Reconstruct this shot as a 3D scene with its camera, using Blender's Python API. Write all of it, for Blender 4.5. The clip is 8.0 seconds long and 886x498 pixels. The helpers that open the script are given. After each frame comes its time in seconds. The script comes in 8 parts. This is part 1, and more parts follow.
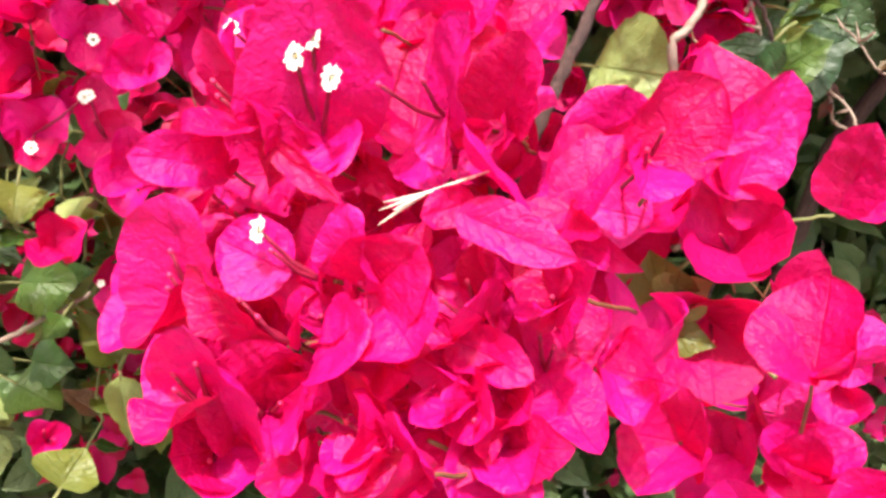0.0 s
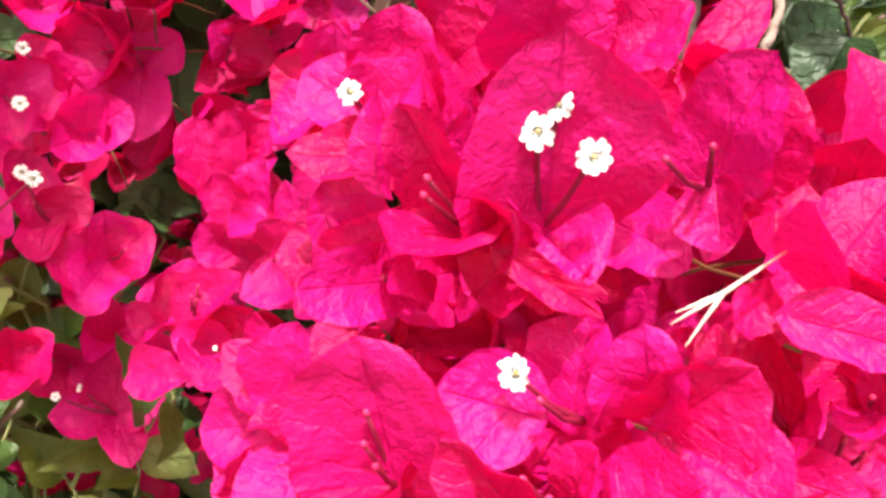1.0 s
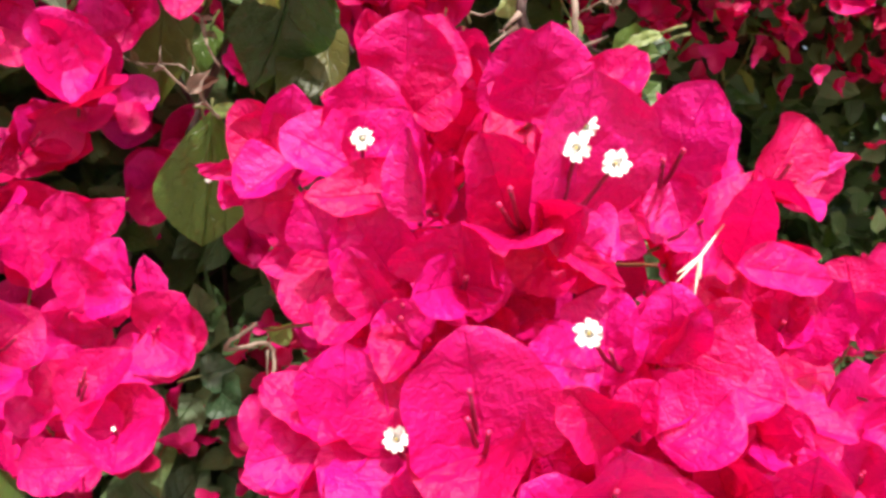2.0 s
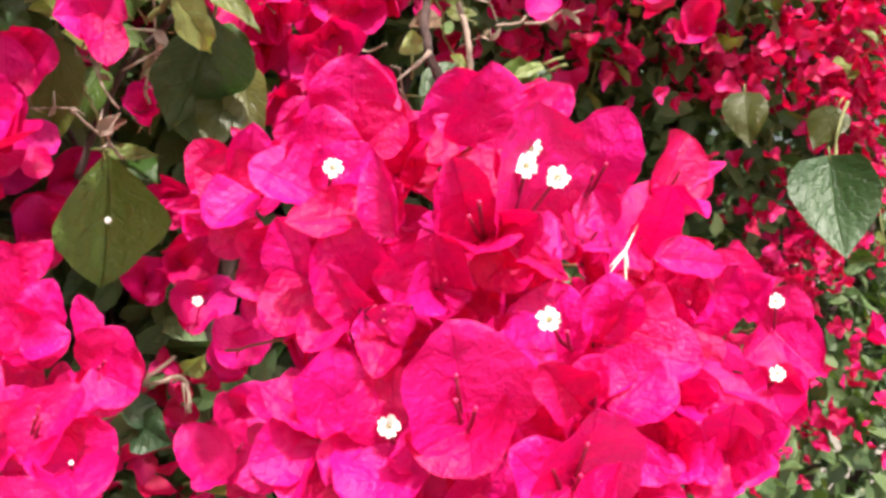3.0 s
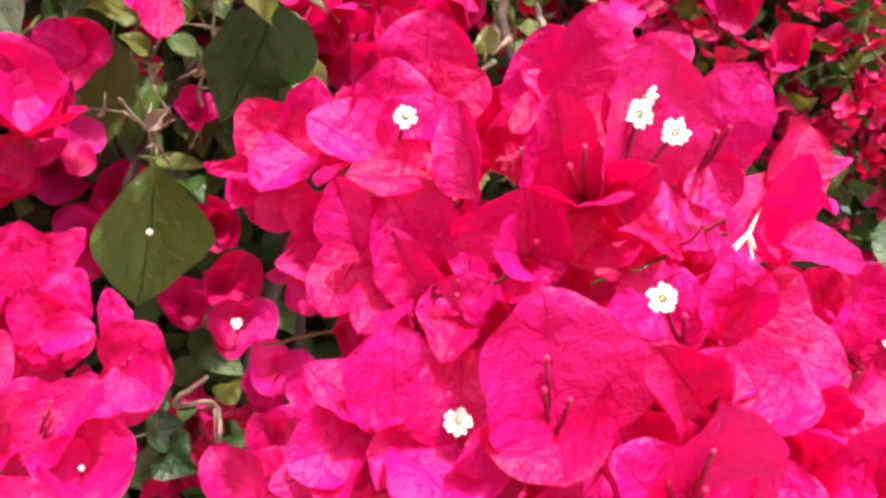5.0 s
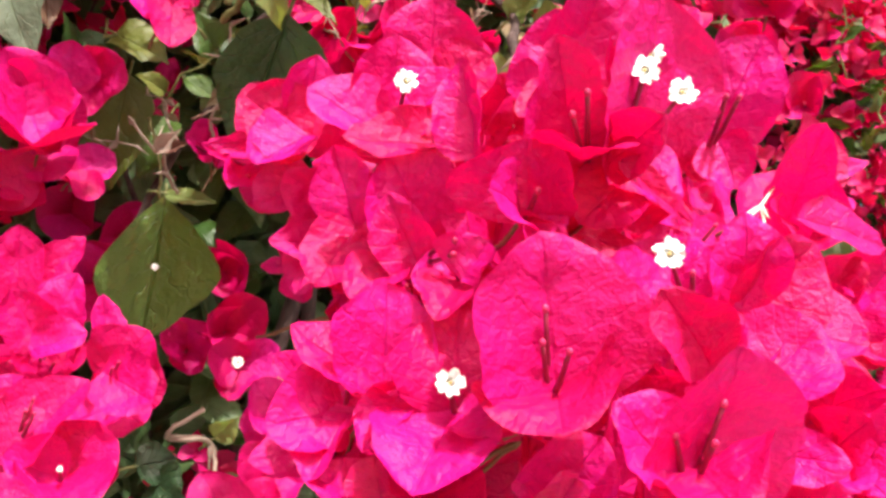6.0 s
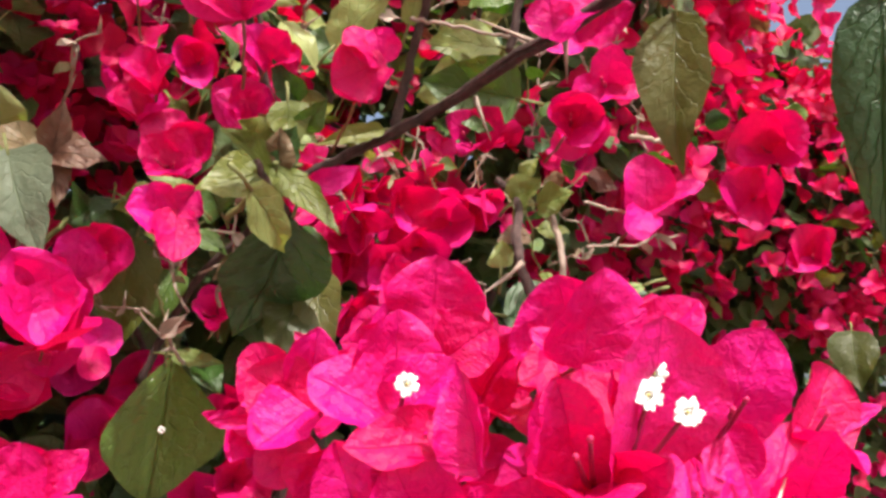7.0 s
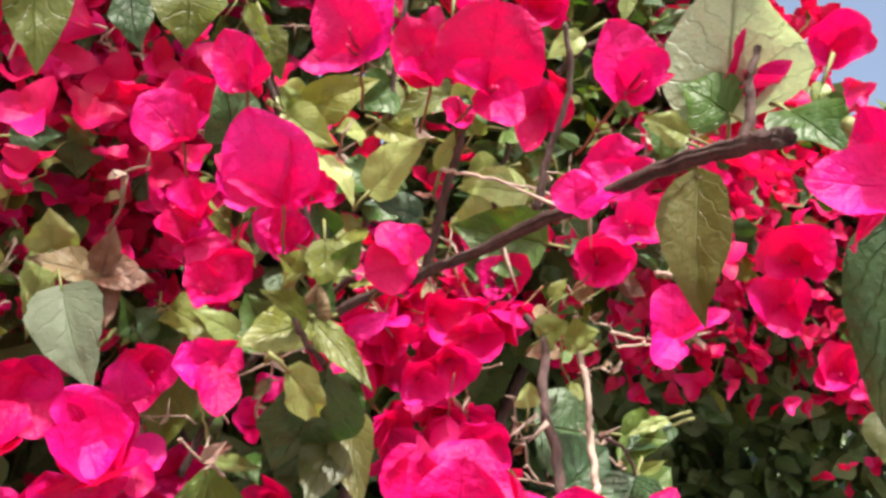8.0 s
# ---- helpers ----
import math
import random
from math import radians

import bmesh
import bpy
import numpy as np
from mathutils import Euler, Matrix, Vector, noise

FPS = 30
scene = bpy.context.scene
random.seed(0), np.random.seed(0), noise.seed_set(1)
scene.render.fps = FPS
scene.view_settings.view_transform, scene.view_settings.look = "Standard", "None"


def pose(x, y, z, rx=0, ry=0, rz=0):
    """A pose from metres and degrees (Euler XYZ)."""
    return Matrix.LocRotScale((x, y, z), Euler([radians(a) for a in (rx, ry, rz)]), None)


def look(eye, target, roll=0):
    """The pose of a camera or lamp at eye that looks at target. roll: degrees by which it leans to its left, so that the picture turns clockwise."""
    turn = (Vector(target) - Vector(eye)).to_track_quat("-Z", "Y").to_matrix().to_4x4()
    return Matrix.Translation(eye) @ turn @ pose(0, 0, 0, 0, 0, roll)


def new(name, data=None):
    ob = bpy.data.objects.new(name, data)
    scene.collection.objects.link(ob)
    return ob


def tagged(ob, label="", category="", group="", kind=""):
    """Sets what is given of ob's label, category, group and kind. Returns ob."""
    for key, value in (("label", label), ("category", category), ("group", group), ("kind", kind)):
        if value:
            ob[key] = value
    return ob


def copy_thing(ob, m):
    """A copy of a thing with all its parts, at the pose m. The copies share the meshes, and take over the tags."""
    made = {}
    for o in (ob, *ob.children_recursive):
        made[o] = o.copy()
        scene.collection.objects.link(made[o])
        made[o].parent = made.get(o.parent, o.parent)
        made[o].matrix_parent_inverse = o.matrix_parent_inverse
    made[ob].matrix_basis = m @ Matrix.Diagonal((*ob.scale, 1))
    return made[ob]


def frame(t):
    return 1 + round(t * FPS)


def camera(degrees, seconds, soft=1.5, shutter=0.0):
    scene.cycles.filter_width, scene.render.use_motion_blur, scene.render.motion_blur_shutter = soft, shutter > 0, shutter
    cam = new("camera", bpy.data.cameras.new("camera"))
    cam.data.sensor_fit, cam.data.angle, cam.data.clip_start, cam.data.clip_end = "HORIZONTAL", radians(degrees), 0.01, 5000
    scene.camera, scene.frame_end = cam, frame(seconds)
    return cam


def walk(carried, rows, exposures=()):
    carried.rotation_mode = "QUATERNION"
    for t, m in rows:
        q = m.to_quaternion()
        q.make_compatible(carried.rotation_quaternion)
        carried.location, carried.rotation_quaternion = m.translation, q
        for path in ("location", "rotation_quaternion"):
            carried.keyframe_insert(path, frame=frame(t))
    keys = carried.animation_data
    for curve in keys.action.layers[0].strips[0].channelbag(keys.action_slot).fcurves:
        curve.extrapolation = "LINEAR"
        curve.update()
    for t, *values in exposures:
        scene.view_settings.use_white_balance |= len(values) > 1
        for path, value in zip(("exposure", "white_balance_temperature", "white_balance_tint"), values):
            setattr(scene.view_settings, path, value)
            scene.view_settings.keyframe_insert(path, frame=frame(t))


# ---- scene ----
cam = camera(54.37, 8.0, soft=3.0)
PATH = [
    (0, (0.0069, 0.0144, 1.3625), (0.0298, 0.4924, 1.2179), 15.28),
    (0.2, (-0.0034, 0.0177, 1.3618), (0.0301, 0.4948, 1.2163), 14.44),
    (0.5, (-0.0300, 0.0375, 1.3520), (0.0312, 0.5156, 1.2192), 12.82),
    (0.7, (-0.0399, 0.0624, 1.3590), (0.0418, 0.5386, 1.2303), 11.68),
    (1, (-0.0655, 0.0709, 1.3534), (0.0470, 0.5415, 1.2274), 10.62),
    (1.2, (-0.0693, 0.0676, 1.3489), (0.0621, 0.5377, 1.2406), 10.80),
    (1.5, (-0.0820, 0.0610, 1.3530), (0.0874, 0.5203, 1.2509), 9.94),
    (1.7, (-0.1001, 0.0654, 1.3559), (0.1058, 0.5099, 1.2558), 8.54),
    (2, (-0.1420, 0.0672, 1.3346), (0.1397, 0.4771, 1.2833), 6.76),
    (2.2, (-0.1501, 0.0636, 1.3306), (0.1549, 0.4576, 1.2882), 5.98),
    (3.3, (-0.1867, 0.0601, 1.3294), (0.1643, 0.4154, 1.3057), 3.36),
    (3.5, (-0.1863, 0.0599, 1.3276), (0.1611, 0.4189, 1.3076), 3.82),
    (4, (-0.1831, 0.0687, 1.3225), (0.1587, 0.4331, 1.3031), 4.90),
    (4.5, (-0.1752, 0.0826, 1.3136), (0.1612, 0.4523, 1.3021), 5.94),
    (4.7, (-0.1702, 0.0871, 1.3127), (0.1624, 0.4604, 1.3096), 6.31),
    (5.8, (-0.1508, 0.0928, 1.2773), (0.1624, 0.4783, 1.3346), 7.35),
    (6, (-0.1510, 0.0934, 1.2793), (0.1613, 0.4784, 1.3443), 8.03),
    (6.2, (-0.1483, 0.0972, 1.2866), (0.1628, 0.4822, 1.3574), 7.74),
    (6.5, (-0.1521, 0.0968, 1.3005), (0.1551, 0.4821, 1.3851), 8.29),
    (7, (-0.1582, 0.0919, 1.3304), (0.1422, 0.4796, 1.4277), 7.15),
    (7.5, (-0.1684, 0.0856, 1.3567), (0.1235, 0.4780, 1.4610), 7.17),
    (8, (-0.1750, 0.0755, 1.3765), (0.1062, 0.4754, 1.4816), 7.95),
]
walk(cam, [(t, look(eye, target, roll)) for t, eye, target, roll in PATH],
     exposures=[(0, 0.85), (0.5, 0.78), (1.0, 0.68), (1.5, 0.46), (2, 0.58), (3.5, 0.80), (4.5, 0.76), (6, 0.82), (7.0, 0.64), (8, 0.98)])

# ---- light ----
SUN_EL, SUN_AZ = 61.0, -155.0   # height above the ground, bearing from +y towards +x
world = bpy.data.worlds.new("sky")
scene.world = world
world.use_nodes = True
wn = world.node_tree
sky = wn.nodes.new("ShaderNodeTexSky")
sky.sky_type = "NISHITA"
sky.sun_disc = False
sky.dust_density = 8.0
sky.ozone_density = 0.2
sky.sun_elevation = radians(SUN_EL)
sky.sun_rotation = radians(SUN_AZ)
wn.links.new(sky.outputs["Color"], wn.nodes["Background"].inputs["Color"])
wn.nodes["Background"].inputs["Strength"].default_value = 0.15
sun = new("sun", bpy.data.lights.new("sun", "SUN"))
sun.data.energy = 4.2
sun.data.angle = radians(1.2)
sun.data.color = (1.0, 0.95, 0.88)
to_sun = Vector((math.sin(radians(SUN_AZ)) * math.cos(radians(SUN_EL)), math.cos(radians(SUN_AZ)) * math.cos(radians(SUN_EL)), math.sin(radians(SUN_EL))))
sun.matrix_world = look(to_sun * 20 + Vector((0, 0, 1.3)), (0, 0, 1.3))


# ---- materials ----
def material(name):
    m = bpy.data.materials.new(name)
    m.use_nodes = True
    nt = m.node_tree
    nt.nodes.clear()
    return m, nt


def node(nt, kind, **inputs):
    n = nt.nodes.new("ShaderNode" + kind)
    for key, value in inputs.items():
        n.inputs[key.replace("_", " ")].default_value = value
    return n


def calc(nt, op, a, b=None, c=None):
    n = nt.nodes.new("ShaderNodeMath")
    n.operation = op
    for i, v in enumerate((a, b, c)):
        if v is None:
            continue
        if isinstance(v, (int, float)):
            n.inputs[i].default_value = v
        else:
            nt.links.new(v, n.inputs[i])
    return n.outputs[0]


def ramp(nt, fac, stops):
    n = nt.nodes.new("ShaderNodeValToRGB")
    while len(n.color_ramp.elements) < len(stops):
        n.color_ramp.elements.new(0.5)
    for e, (p, c) in zip(n.color_ramp.elements, stops):
        e.position, e.color = p, (*c, 1)
    nt.links.new(fac, n.inputs[0])
    return n.outputs[0]


def blend(nt, fac, a, b, mode="MIX"):
    n = nt.nodes.new("ShaderNodeMix")
    n.data_type, n.blend_type = "RGBA", mode
    for socket, v in ((n.inputs[0], fac), (n.inputs[6], a), (n.inputs[7], b)):
        if isinstance(v, (int, float)):
            socket.default_value = v
        elif isinstance(v, tuple):
            socket.default_value = (*v, 1)
        else:
            nt.links.new(v, socket)
    return n.outputs[2]


def noise_tex(nt, scale, detail=3.0, rough=0.55, coords=None):
    n = node(nt, "TexNoise", Scale=scale, Detail=detail, Roughness=rough)
    if coords is None:
        coords = nt.nodes.new("ShaderNodeTexCoord").outputs["Object"]
    nt.links.new(coords, n.inputs["Vector"])
    return n.outputs["Fac"]


def thin_sheet(name, tones, glow, through_share, gloss, rough, veins, side_veins, relief, spots=None, shared=False, depth=0.9, wrinkle=170.0):
    """A living leaf or bract: diffuse front, light passing through, a waxy sheen, a midrib and side veins."""
    m, nt = material(name)
    uv = nt.nodes.new("ShaderNodeUVMap")
    split = nt.nodes.new("ShaderNodeSeparateXYZ")
    nt.links.new(uv.outputs[0], split.inputs[0])
    across = calc(nt, "ABSOLUTE", calc(nt, "SUBTRACT", calc(nt, "MULTIPLY", split.outputs[0], 2.0), 1.0))
    along = split.outputs[1]
    rib = calc(nt, "SUBTRACT", 1.0, calc(nt, "MINIMUM", calc(nt, "MULTIPLY", across, 22.0), 1.0))
    slant = calc(nt, "SUBTRACT", along, calc(nt, "MULTIPLY", calc(nt, "POWER", across, 0.8), 0.34))
    wob = calc(nt, "MULTIPLY", noise_tex(nt, 110.0, 2.0), 0.30)
    tri = calc(nt, "PINGPONG", calc(nt, "MULTIPLY", calc(nt, "ADD", slant, wob), side_veins), 0.5)
    side = calc(nt, "SUBTRACT", 1.0, calc(nt, "MINIMUM", calc(nt, "MULTIPLY", tri, 11.0), 1.0))
    place = nt.nodes.new("ShaderNodeTexCoord").outputs["Object"]
    net = node(nt, "TexVoronoi", Scale=420.0)
    net.feature = "DISTANCE_TO_EDGE"
    nt.links.new(place, net.inputs["Vector"])
    mesh_vein = calc(nt, "SUBTRACT", 1.0, calc(nt, "MINIMUM", calc(nt, "MULTIPLY", net.outputs["Distance"], 9.0), 1.0))
    vein = calc(nt, "MAXIMUM", rib, calc(nt, "MAXIMUM", calc(nt, "MULTIPLY", side, 0.5), calc(nt, "MULTIPLY", mesh_vein, 0.3)))
    info = nt.nodes.new("ShaderNodeNewGeometry").outputs["Random Per Island"] if shared else nt.nodes.new("ShaderNodeObjectInfo").outputs["Random"]
    cloud = noise_tex(nt, 70.0, 4.0)
    grain = noise_tex(nt, 900.0, 3.0, 0.6)
    tone = calc(nt, "ADD", calc(nt, "MULTIPLY", info, 0.6), calc(nt, "MULTIPLY", cloud, 0.4))
    colour = ramp(nt, tone, tones)
    colour = blend(nt, calc(nt, "MULTIPLY", vein, veins[0]), colour, veins[1])
    colour = blend(nt, calc(nt, "MULTIPLY", calc(nt, "SUBTRACT", grain, 0.4), 0.35), colour, (0.02, 0.0, 0.01))
    if spots:
        mask = ramp(nt, noise_tex(nt, 42.0, 5.0, 0.7), [(0.58, (0, 0, 0)), (0.68, (1, 1, 1))])
        colour = blend(nt, calc(nt, "MULTIPLY", mask, 0.6), colour, spots)
    puff = calc(nt, "ADD", calc(nt, "MULTIPLY", noise_tex(nt, wrinkle, 4.0, 0.6), 1.5), calc(nt, "MULTIPLY", grain, 0.2))
    height = calc(nt, "SUBTRACT", puff, calc(nt, "MULTIPLY", calc(nt, "MAXIMUM", rib, calc(nt, "MULTIPLY", side, 0.4)), depth))
    bump = node(nt, "Bump", Strength=relief, Distance=0.0012)
    nt.links.new(height, bump.inputs["Height"])
    front = node(nt, "BsdfPrincipled", Roughness=rough)
    front.inputs["Specular IOR Level"].default_value = gloss
    back = node(nt, "BsdfTranslucent")
    nt.links.new(colour, front.inputs["Base Color"])
    nt.links.new(blend(nt, 1.0, colour, glow, "MULTIPLY"), back.inputs["Color"])
    for n in (front, back):
        nt.links.new(bump.outputs[0], n.inputs["Normal"])
    mix = node(nt, "MixShader", Fac=through_share)
    nt.links.new(front.outputs[0], mix.inputs[1])
    nt.links.new(back.outputs[0], mix.inputs[2])
    out = nt.nodes.new("ShaderNodeOutputMaterial")
    nt.links.new(mix.outputs[0], out.inputs[0])
    return m


def plain(name, tones, rough, scale, relief, dist=0.001, stretch=None):
    m, nt = material(name)
    coords = nt.nodes.new("ShaderNodeTexCoord").outputs["Object"]
    if stretch:
        mp = node(nt, "Mapping", Scale=stretch)
        nt.links.new(coords, mp.inputs["Vector"])
        coords = mp.outputs[0]
    big, fine = noise_tex(nt, scale, 4.0, 0.6, coords), noise_tex(nt, scale * 9, 4.0, 0.65, coords)
    fac = calc(nt, "ADD", calc(nt, "MULTIPLY", big, 0.6), calc(nt, "MULTIPLY", fine, 0.4))
    bsdf = node(nt, "BsdfPrincipled", Roughness=rough)
    nt.links.new(ramp(nt, fac, tones), bsdf.inputs["Base Color"])
    bump = node(nt, "Bump", Strength=relief, Distance=dist)
    nt.links.new(fac, bump.inputs["Height"])
    nt.links.new(bump.outputs[0], bsdf.inputs["Normal"])
    out = nt.nodes.new("ShaderNodeOutputMaterial")
    nt.links.new(bsdf.outputs[0], out.inputs[0])
    return m


BRACT_TONES = [(0.2, (0.70, 0.001, 0.135)), (0.5, (0.78, 0.003, 0.21)), (0.8, (0.85, 0.007, 0.315))]
BRACT_VEIN = (0.03, (0.45, 0.0, 0.06))
# Far bracts: their shade is put into the colour, darker and redder than BRACT_TONES
FAR_BRACT_SHADE_TONES = [(0.2, (0.58, 0.003, 0.075)), (0.5, (0.68, 0.006, 0.125)), (0.8, (0.78, 0.012, 0.23))]
bract_mat = thin_sheet("bract", BRACT_TONES, (1.0, 0.2, 0.38), 0.40, 0.36, 0.46, BRACT_VEIN, 5.0, 0.8, depth=0.32, wrinkle=290.0)
bract_far_mat = thin_sheet("bract_far", FAR_BRACT_SHADE_TONES, (1.0, 0.2, 0.38), 0.44, 0.32, 0.48, BRACT_VEIN, 5.0, 0.5, shared=True, depth=0.2)
LEAF_TONES = [(0.2, (0.030, 0.075, 0.014)), (0.5, (0.052, 0.118, 0.020)), (0.8, (0.10, 0.17, 0.035))]
LEAF_VEIN = (0.16, (0.16, 0.22, 0.09))
leaf_mat = thin_sheet("leaf", LEAF_TONES, (1.3, 1.5, 0.35), 0.25, 0.5, 0.38, LEAF_VEIN, 6.0, 0.7, spots=(0.16, 0.12, 0.03))
# Far leaves: lifted and greyed, so haze and fill light sit in the colour
HAZY_FAR_TONES = [(0.2, (0.050, 0.095, 0.030)), (0.5, (0.085, 0.150, 0.050)), (0.8, (0.15, 0.21, 0.085))]
leaf_far_mat = thin_sheet("leaf_far", HAZY_FAR_TONES, (1.3, 1.5, 0.35), 0.22, 0.5, 0.40, LEAF_VEIN, 6.0, 1.0, spots=(0.15, 0.12, 0.04), shared=True)
bright_leaf_mat = thin_sheet("bright_leaf", [(0.2, (0.075, 0.16, 0.022)), (0.5, (0.11, 0.21, 0.035)), (0.8, (0.16, 0.26, 0.05))], (1.3, 1.5, 0.35), 0.25, 0.6, 0.34, (0.35, (0.22, 0.30, 0.10)), 6.0, 1.2, spots=(0.26, 0.17, 0.03), depth=0.9)
olive_mat = thin_sheet("olive_leaf", [(0.2, (0.085, 0.11, 0.015)), (0.5, (0.14, 0.17, 0.03)), (0.8, (0.22, 0.24, 0.05))], (1.3, 1.3, 0.35), 0.3, 0.5, 0.40, LEAF_VEIN, 6.0, 0.7, spots=(0.2, 0.13, 0.04))
pale_leaf_mat = thin_sheet("pale_leaf", [(0.2, (0.19, 0.25, 0.07)), (0.5, (0.28, 0.35, 0.11)), (0.8, (0.38, 0.43, 0.16))], (1.2, 1.3, 0.4), 0.3, 0.5, 0.40, LEAF_VEIN, 6.0, 0.7, spots=(0.3, 0.24, 0.08))
dark_leaf_mat = thin_sheet("dark_leaf", [(0.2, (0.025, 0.065, 0.025)), (0.5, (0.04, 0.09, 0.03)), (0.8, (0.06, 0.115, 0.04))], (1.3, 1.5, 0.35), 0.2, 0.55, 0.36, LEAF_VEIN, 6.0, 1.0)
# Pale grey-green: haze and light from behind are put into this leaf's colour
hazy_leaf_mat = thin_sheet("hazy_leaf", [(0.2, (0.27, 0.36, 0.24)), (0.5, (0.36, 0.46, 0.32)), (0.8, (0.44, 0.53, 0.38))], (1.1, 1.25, 0.8), 0.35, 0.5, 0.40, LEAF_VEIN, 6.0, 1.0)
grey_leaf_mat = thin_sheet("grey_leaf", [(0.2, (0.06, 0.085, 0.055)), (0.5, (0.09, 0.12, 0.08)), (0.8, (0.13, 0.16, 0.105))], (1.1, 1.25, 0.7), 0.2, 0.22, 0.5, LEAF_VEIN, 6.0, 0.6)
# Darker olive: the dim look of shaded, backlit leaves is put into the tones
dim_olive_mat = thin_sheet("dim_olive_leaf", [(0.2, (0.045, 0.055, 0.010)), (0.5, (0.07, 0.08, 0.018)), (0.8, (0.11, 0.11, 0.03))], (1.3, 1.4, 0.3), 0.25, 0.5, 0.40, LEAF_VEIN, 6.0, 0.6, spots=(0.15, 0.10, 0.03))
young_mat = thin_sheet("young_leaf", [(0.2, (0.16, 0.06, 0.05)), (0.5, (0.22, 0.13, 0.08)), (0.8, (0.24, 0.20, 0.10))], (1.2, 0.9, 0.5), 0.25, 0.5, 0.40, LEAF_VEIN, 6.0, 1.0)
tube_mat = plain("floret_tube", [(0.3, (0.20, 0.004, 0.03)), (0.7, (0.30, 0.008, 0.05))], 0.5, 300.0, 0.3)
bud_mat = plain("floret_tip", [(0.3, (0.52, 0.012, 0.10)), (0.7, (0.62, 0.03, 0.14))], 0.5, 300.0, 0.3)
star_mat = plain("floret_star", [(0.3, (0.85, 0.84, 0.80)), (0.7, (0.90, 0.90, 0.87))], 0.5, 500.0, 0.2)
throat_mat = plain("floret_throat", [(0.3, (0.35, 0.28, 0.08)), (0.7, (0.5, 0.42, 0.15))], 0.6, 500.0, 0.2)
bark_mat = plain("bark", [(0.3, (0.035, 0.019, 0.018)), (0.5, (0.085, 0.048, 0.043)), (0.72, (0.19, 0.115, 0.10))], 0.8, 90.0, 1.0, 0.003, (3.0, 3.0, 0.5))
pale_mat = plain("pale_twig", [(0.25, (0.20, 0.13, 0.10)), (0.5, (0.33, 0.25, 0.20)), (0.8, (0.44, 0.35, 0.30))], 0.7, 120.0, 0.7, 0.0008)
stalk_mat = plain("blossom_stalk", [(0.25, (0.13, 0.05, 0.02)), (0.7, (0.24, 0.11, 0.05))], 0.55, 150.0, 0.4)
green_mat = plain("green_stem", [(0.25, (0.12, 0.15, 0.04)), (0.7, (0.22, 0.22, 0.08))], 0.55, 150.0, 0.4)
straw_mat = plain("straw", [(0.25, (0.62, 0.55, 0.44)), (0.7, (0.80, 0.75, 0.66))], 0.5, 200.0, 0.3)
# Soil of the unseen ground, lightened to bounce fill light onto the plant
bounce_ground_mat = plain("soil", [(0.25, (0.15, 0.13, 0.105)), (0.5, (0.21, 0.185, 0.15)), (0.8, (0.29, 0.26, 0.21))], 0.9, 6.0, 1.0, 0.01)


# ---- shapes ----
def link_mesh(name, verts, faces, mat, parent=None, uvs=None, label="", matrix=None):
    me = bpy.data.meshes.new(name)
    me.from_pydata([tuple(v) for v in verts], [], faces)
    me.materials.append(mat)
    me.polygons.foreach_set("use_smooth", [True] * len(me.polygons))
    if uvs is not None:
        layer = me.uv_layers.new(name="UVMap")
        idx = np.empty(len(me.loops), dtype=np.int32)
        me.loops.foreach_get("vertex_index", idx)
        layer.data.foreach_set("uv", np.asarray(uvs, dtype=np.float32)[idx].ravel())
    me.update()
    ob = new(name, me)
    if parent is not None:
        ob.parent = parent
    if matrix is not None:
        ob.matrix_local = matrix
    if label:
        ob["label"] = label
    return ob


